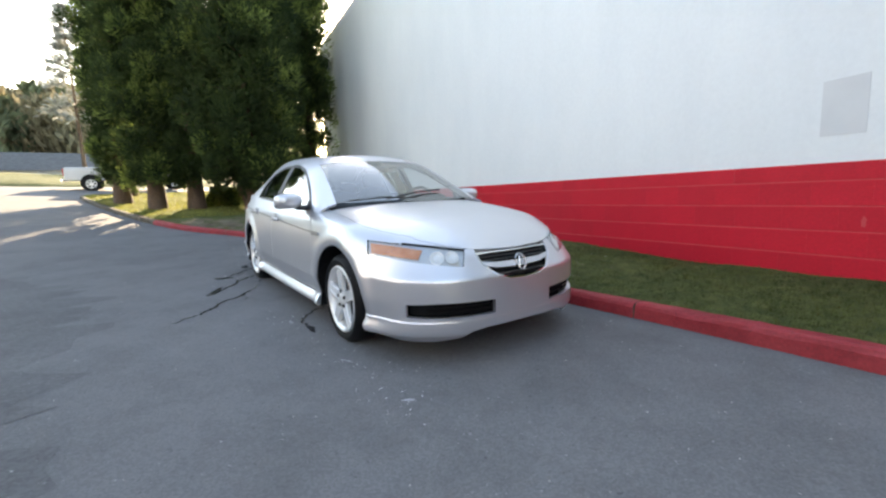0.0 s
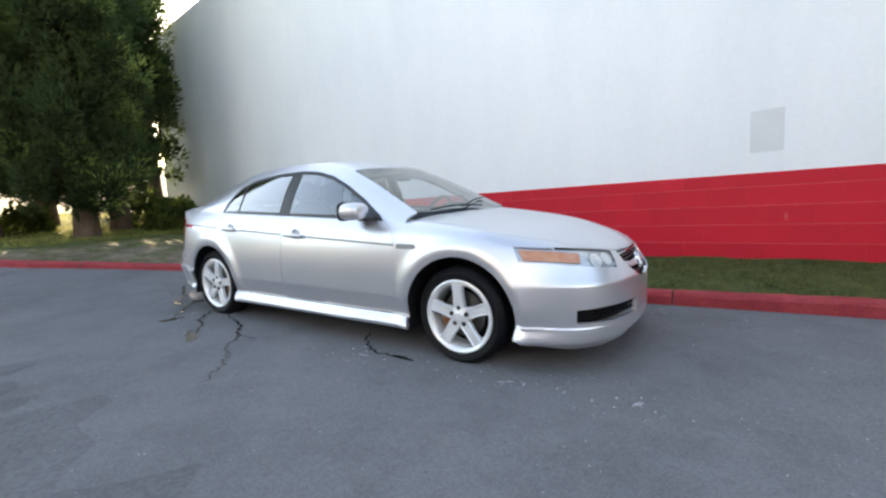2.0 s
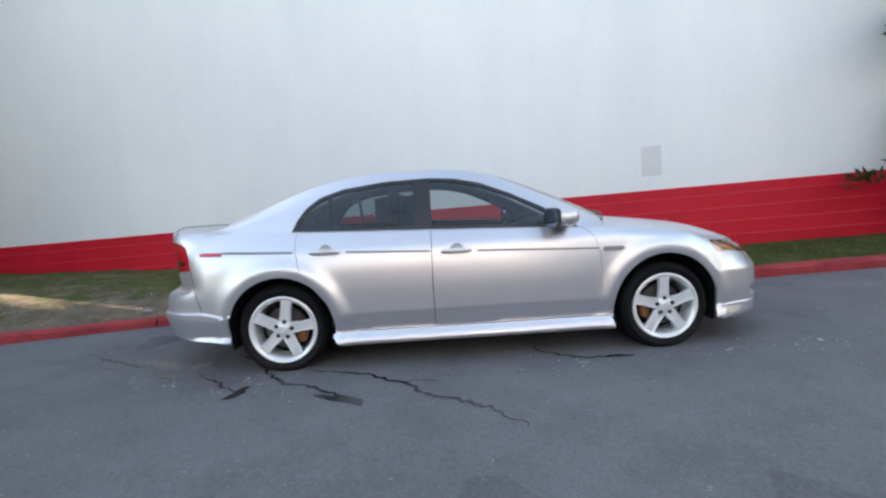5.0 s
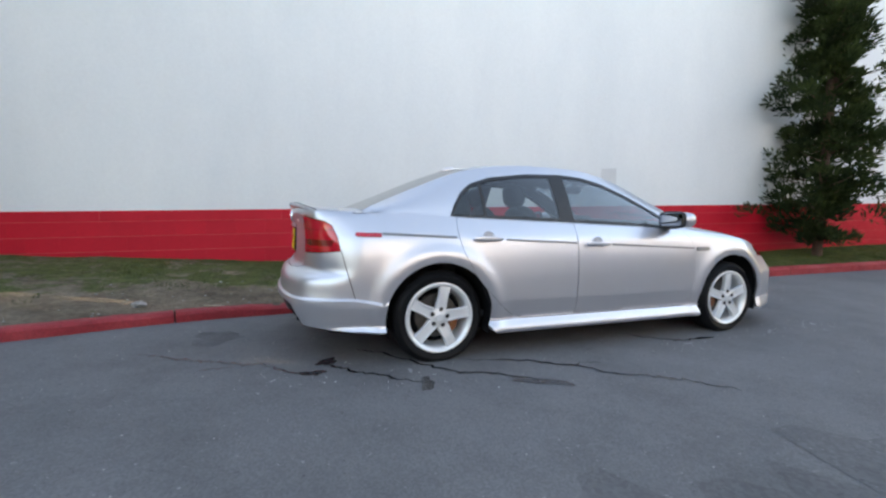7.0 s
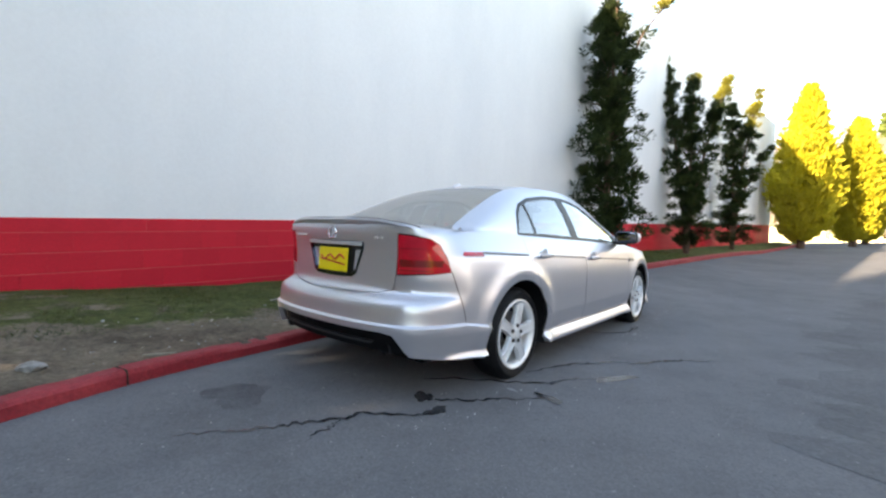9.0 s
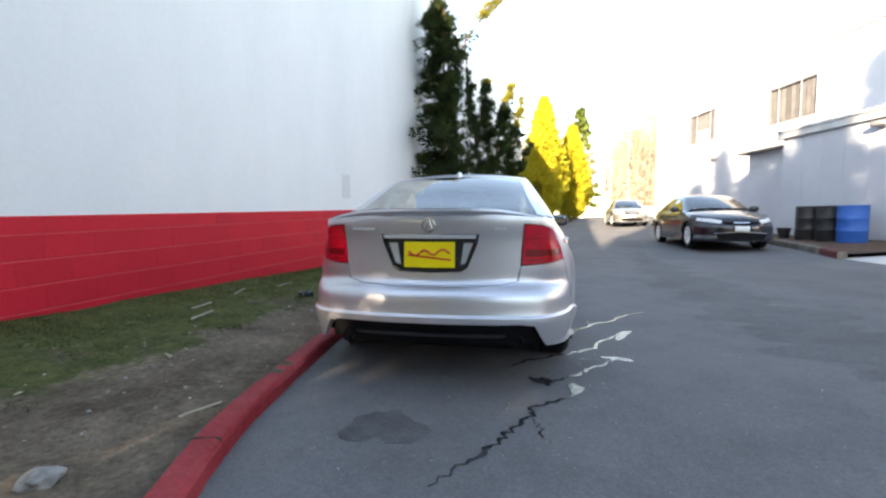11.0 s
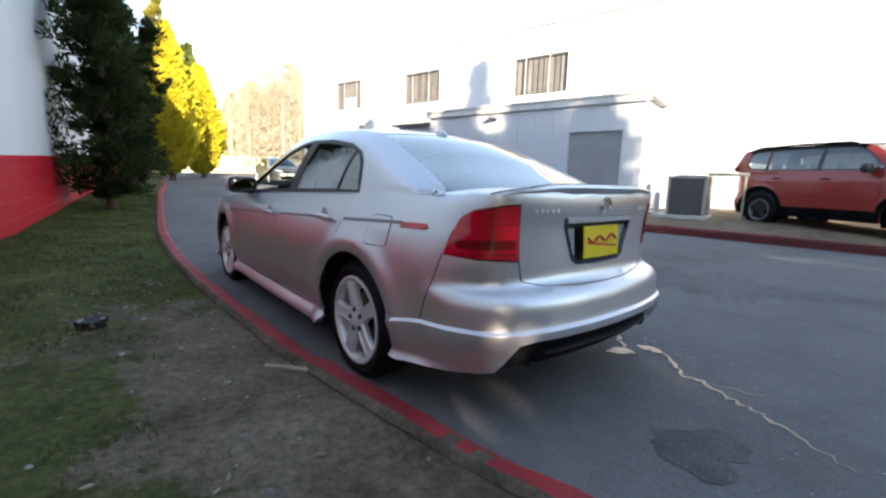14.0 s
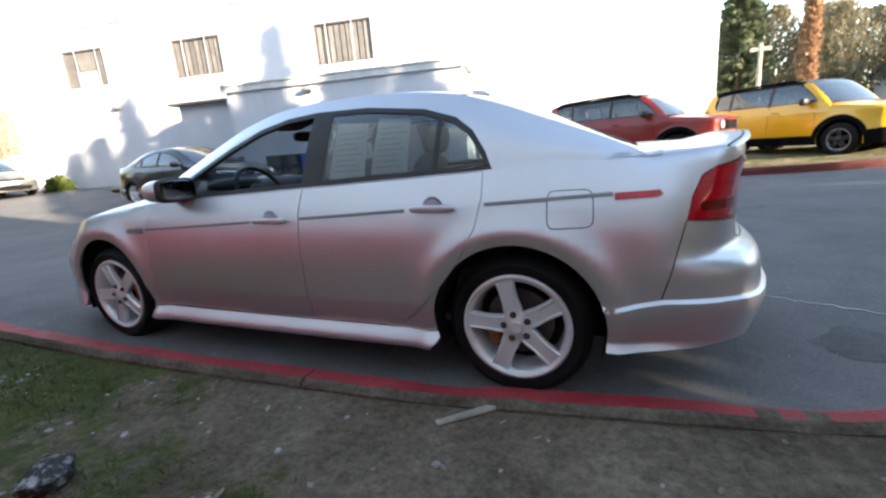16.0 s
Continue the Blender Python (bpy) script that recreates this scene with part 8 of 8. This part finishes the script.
def blot(name, label, at, rx, ry, rz, material, seed, lift=0.003):
    rg = np.random.default_rng(seed)
    n = 34
    ph = rg.uniform(0, 6.28, 6)
    vs = [(at[0], at[1], gz(*at) + lift)]
    for k in range(n):
        t = 2 * math.pi * k / n
        r = 1 + 0.22 * math.sin(2 * t + ph[0]) + 0.16 * math.sin(3 * t + ph[1]) + 0.10 * math.sin(5 * t + ph[2]) + 0.07 * math.sin(9 * t + ph[3])
        x, y = rx * r * math.cos(t), ry * r * math.sin(t)
        c, s = math.cos(radians(rz)), math.sin(radians(rz))
        q = (at[0] + x * c - y * s, at[1] + x * s + y * c)
        vs.append((q[0], q[1], gz(*q) + lift))
    return tagged(new(name, mesh_of(name, vs, [(0, 1 + k, 1 + (k + 1) % n) for k in range(n)], material)), label, "stain", kind="structure")


ck = "dark filled crack in the asphalt"
for seed_, (w_, pts_) in enumerate(((0.024, [(-1.88, -0.46), (-1.72, -0.58), (-1.52, -0.86), (-1.36, -1.08), (-1.14, -1.18), (-0.96, -1.31), (-0.86, -1.41)]),
                                    (0.026, [(-1.24, -0.87), (-0.84, -1.0), (-0.56, -1.20), (-0.34, -1.43), (-0.15, -1.55), (0.0, -1.68), (0.14, -1.88)]),
                                    (0.016, [(0.36, -0.58), (0.53, -0.83), (0.74, -0.96), (1.09, -0.98)]),
                                    (0.024, [(-2.14, -0.70), (-2.04, -0.80), (-1.90, -0.95), (-1.74, -1.08), (-1.59, -1.21)]),
                                    (0.024, [(-2.20, -0.86), (-2.34, -0.81), (-2.52, -0.60), (-2.62, -0.585), (-2.79, -0.50), (-2.93, -0.43), (-3.09, -0.33), (-3.30, -0.21)]),
                                    (0.010, [(-2.62, -0.585), (-2.74, -0.62), (-2.90, -0.66)]), (0.010, [(-0.56, -1.20), (-0.44, -1.18), (-0.30, -1.22)]))):
    ribbon("crack", ck, pts_, w_, M["crack"], seed=2 + seed_)
seam_line = [(-3.4, -3.15), (-2.5, -2.84), (-2.09, -2.70), (-1.62, -2.56), (-0.9, -2.47), (0.1, -2.43), (1.1, -2.46), (2.2, -2.48), (3.5, -2.56), (5.2, -2.75), (7.5, -3.1)]
ribbon("worn_strip", "coarser darker strip of worn asphalt beside the seam", [(x, y - 0.55) for x, y in seam_line], 1.05, M["asphalt_worn"], 0.0025, 31, 0.05, "asphalt")
blot("oil_stain", "dark wet patch at the end of a crack", (-0.89, -1.40), 0.15, 0.05, -30, M["crack"], 11)
blot("oil_stain", "dark wet spot behind the wheel", (-2.21, -0.855), 0.065, 0.05, 0, M["crack"], 12)
blot("oil_stain", "dark wet spot behind the wheel", (-2.11, -0.665), 0.085, 0.05, 30, M["crack"], 13)
blot("oil_stain", "dark round oil stain on the asphalt", (-2.86, 0.10), 0.20, 0.16, 20, M["oil"], 14)
blot("oil_stain", "dark wet patch under the wing", (0.97, -0.97), 0.10, 0.022, 0, M["crack"], 16)
blot("oil_stain", "glossy dark patch at a crack", (-1.585, -1.22), 0.09, 0.045, 70, M["crack"], 25, 0.004)
for i, (x, y) in enumerate(((0.7, -1.05), (1.75, -1.0), (2.45, -0.95), (-1.62, -0.98), (5.2, -2.2), (3.1, -2.25))):
    blot("spill", "small pale scuff on the asphalt", (x, y), 0.04, 0.012, 31 * i, M["chalk"], 60 + i, 0.003)
rgs = random.Random(5)
# loose grit scattered over the asphalt near the kerb and car
grit_v, grit_f = [], []
for k in range(420):
    x, y = rgs.uniform(-4.5, 5.5), rgs.choice((rgs.uniform(-3.6, 0.9), rgs.uniform(-1.6, 0.9)))
    s = rgs.uniform(0.002, 0.006)
    z = gz(x, y)
    i0 = len(grit_v)
    grit_v += [(x - s, y - s * 0.7, z), (x + s, y - s * 0.4, z), (x + s * 0.2, y + s, z), (x, y, z + s * 1.1)]
    grit_f += [(i0, i0 + 1, i0 + 3), (i0 + 1, i0 + 2, i0 + 3), (i0 + 2, i0, i0 + 3)]
tagged(new("grit", mesh_of("grit", grit_v, grit_f, M["stone"])), "pale loose grit scattered on asphalt", "grit", kind="stuff")


crumb_v, crumb_f = [], []
for cx, cy, sx, sy, n in ((0.75, -1.02, 0.3, 0.10, 34), (1.85, -0.98, 0.28, 0.08, 30), (2.45, -1.0, 0.2, 0.1, 22), (-1.55, -1.1, 0.25, 0.15, 26), (-2.3, -0.95, 0.2, 0.12, 24), (2.5, 0.75, 0.5, 0.12, 26), (0.0, -2.2, 2.2, 0.7, 24)):
    for k in range(n):
        x, y, s = rgs.gauss(cx, sx), rgs.gauss(cy, sy), rgs.uniform(0.002, 0.007)
        z, i0 = gz(x, y), len(crumb_v)
        crumb_v += [(x - s, y - s * 0.5, z), (x + s * 1.3, y - s * 0.4, z), (x + s * 0.2, y + s * 0.7, z), (x, y, z + s * 0.7)]
        crumb_f += [(i0, i0 + 1, i0 + 3), (i0 + 1, i0 + 2, i0 + 3), (i0 + 2, i0, i0 + 3)]
tagged(new("crumbs", mesh_of("crumbs", crumb_v, crumb_f, M["crumb"])), "white crumbs scattered round the wheels", "crumbs", kind="stuff")

# ---------------------------------------------------------------- litter on the verge
def lying(name, label, cat, bm, material, x, y, rz, lift=0.004, tilt=0, smooth=False):
    ob = part(name, bm, material, None, label, smooth)
    ob.matrix_world = pose(x, y, verge_z(x, y) + lift, tilt, 0, rz)
    return tagged(ob, label, cat)


def splinter(l, w, t, seed):
    rg = random.Random(seed)
    b = bm_box(l, w, t, (0, 0, 0), t * 0.25, seg=1)
    for v in b.verts:
        v.co.y *= 1 - 0.5 * (v.co.x / l + 0.5) * rg.random()
        v.co.x += rg.uniform(-0.1, 0.1) * w
        v.co.z += rg.uniform(-0.2, 0.2) * t
    return b


lying("stick", "flat pale splinter of wood on the dirt", "stick", splinter(0.25, 0.035, 0.014, 1), M["wood_pale"], -1.25, 1.19, 42, 0.012)
lying("stick", "thin pale stick on the dirt", "stick", splinter(0.20, 0.018, 0.010, 2), M["wood_pale"], -2.99, 0.98, -25, 0.008)
for i, (x, y, l, r) in enumerate(((-0.2, 2.75, 0.40, 20), (0.45, 2.55, 0.35, 0), (-1.3, 2.35, 0.38, 12), (-1.0, 2.6, 0.30, 5), (-2.35, 1.75, 0.10, 60))):
    lying("stick", "thin pale fallen stick on the grass", "stick", splinter(l, 0.022, 0.014, 10 + i), M["wood_pale"], x, y, r, 0.008)


def pebble(s, seed, jag=0.25):
    rg = random.Random(seed)
    b = bmesh.new()
    bmesh.ops.create_icosphere(b, subdivisions=2, radius=s)
    for v in b.verts:
        v.co *= 1 + jag * noise.noise(v.co * (2.0 / s) + Vector((seed, 0, 0)))
        v.co.z *= 0.55
    return b


rock = part("rock", pebble(0.085, 3, 0.6), M["rubble"], None, "", True)
rock.matrix_world = pose(-0.05, 1.98, verge_z(-0.05, 1.98) + 0.03, 0, 0, 20)
tagged(rock, "grey lump of rubble on the grass", "rock")
flat = part("stone", pebble(0.065, 8), M["stone"], None, "", True)
flat.matrix_world = pose(-3.62, 1.08, verge_z(-3.62, 1.08) + 0.012, 0, 0, 0)
tagged(flat, "flat round pale stone in the dirt", "stone")
shapes = []
for k in range(5):
    b = pebble(0.009, 40 + k)
    me = bpy.data.meshes.new("pebble")
    b.to_mesh(me)
    b.free()
    me.materials.append(M["stone"])
    shapes.append(me)
for k in range(120):
    x = rgs.uniform(-4.5, 1.5)
    yk_ = float(np.interp(x, vx, ky))
    y = yk_ + rgs.uniform(0.12, 1.5) * rgs.random() ** 0.6 + 0.05
    ob = new("pebble", rgs.choice(shapes))
    ob.matrix_world = pose(x, y, verge_z(x, y) + 0.003, rgs.uniform(-20, 20), 0, rgs.uniform(0, 360)) @ Matrix.Scale(rgs.uniform(0.5, 1.0) + 1.1 * rgs.random() ** 4, 4)
    tagged(ob, "small pale pebble on the dirt verge", "pebble", group="pebbles on the verge")
leaf_me = mesh_of("fallen_leaf", [(-0.03, 0, 0), (-0.01, 0.014, 0.006), (0.02, 0.010, 0.004), (0.035, 0, 0.010), (0.02, -0.011, 0.005), (-0.01, -0.013, 0.007)], [(0, 1, 2, 3), (0, 3, 4, 5)], M["leaf_dry"])
for k in range(90):
    x = rgs.uniform(-4.0, 2.0)
    yk_ = float(np.interp(x, vx, ky))
    y = yk_ + rgs.uniform(0.1, 1.9)
    ob = new("fallen_leaf", leaf_me)
    ob.matrix_world = pose(x, y, verge_z(x, y) + 0.006, rgs.uniform(-15, 15), rgs.uniform(-15, 15), rgs.uniform(0, 360)) @ Matrix.Scale(rgs.uniform(0.3, 0.7), 4)
    tagged(ob, "dry pale leaf lying on the verge", "leaf", group="leaves on the verge")

# ---------------------------------------------------------------- distance
bank_v = []
for y in np.linspace(-34, 9, 60):
    for x, up in ((-26.2, -0.05), (-26.6, 0.08), (-28, 0.20), (-31, 0.42), (-36, 0.60), (-48, 0.75), (-62, 0.8)):
        bank_v.append((x + 0.5 * math.sin(y * 0.6), y, gz(x, y) + up + 0.12 * noise.noise(Vector((x * 0.5, y * 0.5, 3)))))
bank = mesh_of("grass_bank", bank_v, grid_faces(60, 7), M["verge"], smooth=True)
bank.attributes.new("green", "FLOAT", "POINT").data.foreach_set("value", np.full(len(bank_v), 0.8, np.float32))
tagged(new("grass_bank", bank), "low dark green grass bank beyond the sunlit lot", "grass bank", kind="structure")
def woods(name, label, places, material, seed, n, size):
    """Far trees as sprays about many upright stems."""
    rg = np.random.default_rng(seed)
    P, D, S = [], [], []
    for (x, y, z, h, r) in places:
        m = n
        q = rg.uniform(0.05, 1, m)
        a = rg.uniform(0, 2 * np.pi, m)
        R = r * np.sin(np.clip(q, 0.02, 1) * np.pi * 0.85 + 0.25) * rg.uniform(0.2, 1, m)
        P.append(np.stack([x + R * np.cos(a), y + R * np.sin(a), z + q * h], 1))
        D.append(np.stack([np.cos(a) * 0.4, np.sin(a) * 0.4, np.full(m, 1.0)], 1) + rg.normal(0, 0.4, (m, 3)))
        S.append(size * rg.uniform(0.5, 1.3, m))
    V, F = tufts(np.concatenate(P), np.concatenate(D), np.concatenate(S), 0.3 if material is M["far_green"] else 0.2 if material is M["far_hill"] else 0.12, rg)
    return tagged(new(name, quads_mesh(name, V, F, material)), label, "woods", kind="stuff")


rw_ = random.Random(12)
pl = []
for k in range(46):
    a, d = radians(rw_.uniform(-32, 6)), rw_.uniform(58, 95)
    pl.append((d * math.cos(a), d * math.sin(a) - 2, 1.5 + (d - 58) * 0.10, rw_.uniform(9, 16), rw_.uniform(2.5, 4.5)))
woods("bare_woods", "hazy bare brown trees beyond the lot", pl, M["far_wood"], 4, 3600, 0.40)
stem_v, stem_f = [], []
for x, y, z, h, r in pl:
    for k in range(4):
        sx, sy, w = x + rw_.uniform(-r, r) * 0.8, y + rw_.uniform(-r, r) * 0.8, rw_.uniform(0.03, 0.08)
        hh, i0 = h * rw_.uniform(0.6, 0.95), len(stem_v)
        stem_v += [(sx + w * math.cos(q), sy + w * math.sin(q), z - 2) for q in (0, 2.1, 4.2)] + [(sx + 0.3 * w * math.cos(q), sy + 0.3 * w * math.sin(q), z + hh) for q in (0, 2.1, 4.2)]
        stem_f += [(i0 + q, i0 + (q + 1) % 3, i0 + 3 + (q + 1) % 3, i0 + 3 + q) for q in range(3)]
tagged(new("bare_stems", mesh_of("bare_stems", stem_v, stem_f, M["far_stem"])), "pale thin stems of bare trees beyond the lot", "woods", kind="stuff")
pl = []
for k in range(110):
    a, d = radians(rw_.uniform(172, 215)), rw_.uniform(75, 120)
    pl.append((d * math.cos(a), d * math.sin(a), 2.0 + (d - 75) * 0.20, rw_.uniform(8, 13), rw_.uniform(3, 5)))
woods("hillside_woods", "brown and green trees on the far hillside", pl[:70], M["far_hill"], 5, 400, 1.6)
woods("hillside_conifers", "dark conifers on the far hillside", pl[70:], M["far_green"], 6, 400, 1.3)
pl = [(rw_.uniform(-34, -11), -40 - rw_.uniform(0, 14), 1.2, rw_.uniform(7, 11), rw_.uniform(2, 3)) for k in range(26)]
woods("bare_woods", "bare brown trees behind the parked SUVs", pl, M["far_hill"], 8, 2600, 0.34)
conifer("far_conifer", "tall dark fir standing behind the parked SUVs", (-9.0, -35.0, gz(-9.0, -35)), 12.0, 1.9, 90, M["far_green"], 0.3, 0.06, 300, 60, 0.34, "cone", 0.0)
conifer("far_conifer", "tall dark fir beyond the lot", (62, -9, 2.0), 15, 2.6, 91, M["needle_green"], 0.3, 0.06, 160, 30, 0.6, "cone", 0.0)
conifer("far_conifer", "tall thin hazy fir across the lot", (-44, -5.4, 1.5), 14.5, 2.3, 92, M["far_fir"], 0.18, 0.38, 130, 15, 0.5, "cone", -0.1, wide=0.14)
conifer("dead_conifer", "tall narrow dead reddish-brown conifer behind the parked SUVs", (-12.5, -33.8, gz(-12.5, -33.8)), 9.2, 0.34, 93, M["needle_brown"], 0.2, 0.05, 170, 60, 0.2, "column", 0.2)
up_ = thing("utility_pole", "wooden utility pole with a crossarm", "pole", (-9.3, -31, gz(-9.3, -31)))
part("pole", bm_lathe([(0.15, -0.2), (0.11, 5.2), (0, 5.2)], 10, "z"), M["wood_pale"], up_)
part("crossarm", bm_box(1.1, 0.12, 0.22, (0, 0, 4.85), 0.02), M["wood_pale"], up_)
hill_v, hn = [], 40
for i in range(hn + 1):
    a = radians(150 + 80 * i / hn)
    for d, z in ((60, 0.5), (78, 2.2), (110, 7.5), (160, 13)):
        hill_v.append((d * math.cos(a), d * math.sin(a), z * (0.8 + 0.25 * math.sin(i * 0.7))))
hill_f = [(i * 4 + j, i * 4 + j + 1, (i + 1) * 4 + j + 1, (i + 1) * 4 + j) for i in range(hn) for j in range(3)]
tagged(new("hillside", mesh_of("hillside", hill_v, hill_f, M["verge"], smooth=True)), "low wooded hillside across the road", "hillside", kind="structure")


def house(label, at, rz, w, d, h, wall_m):
    t = thing("house", label, "house", at, rz)
    part("wall", bm_box(w, d, h, (0, 0, h / 2), 0.02), wall_m, t)
    b = bmesh.new()
    e, r = 0.4, h + w * 0.16
    q = [b.verts.new(p) for p in ((-w / 2 - e, -d / 2 - e, h), (w / 2 + e, -d / 2 - e, h), (w / 2 + e, d / 2 + e, h), (-w / 2 - e, d / 2 + e, h), (-w / 2 - e, 0, r), (w / 2 + e, 0, r))]
    for f in ((0, 1, 5, 4), (2, 3, 4, 5), (0, 4, 3), (1, 2, 5), (3, 2, 1, 0)):
        b.faces.new([q[k] for k in f])
    part("roof", b, M["roof_dark"], t)
    for k in range(3):
        for s in (1, -1):
            part("window", bm_box(0.9, 0.06, 1.0, (-w / 3 + k * w / 3, s * (d / 2 + 0.02), h * 0.5), 0.02), M["trim_grey"], t)
    part("door", bm_box(0.95, 0.06, 2.0, (w / 6, d / 2 + 0.03, 1.0), 0.02), M["wall_white"], t)
    return t


house("low white house with a dark roof across the road", (-56, -8.5, 0.9), 95, 12, 7, 2.3, M["house_white"])
house("low tan house with a dark roof across the road", (-58, -1.0, 0.9), 88, 9, 7, 2.2, M["house_tan"])
house("low white house with a dark roof across the road", (-54, -21, 0.9), 80, 13, 8, 2.3, M["house_white"])
house("low pale house behind the parked SUVs", (-27, -40, 1.0), 10, 14, 8, 2.8, M["wall_white"])
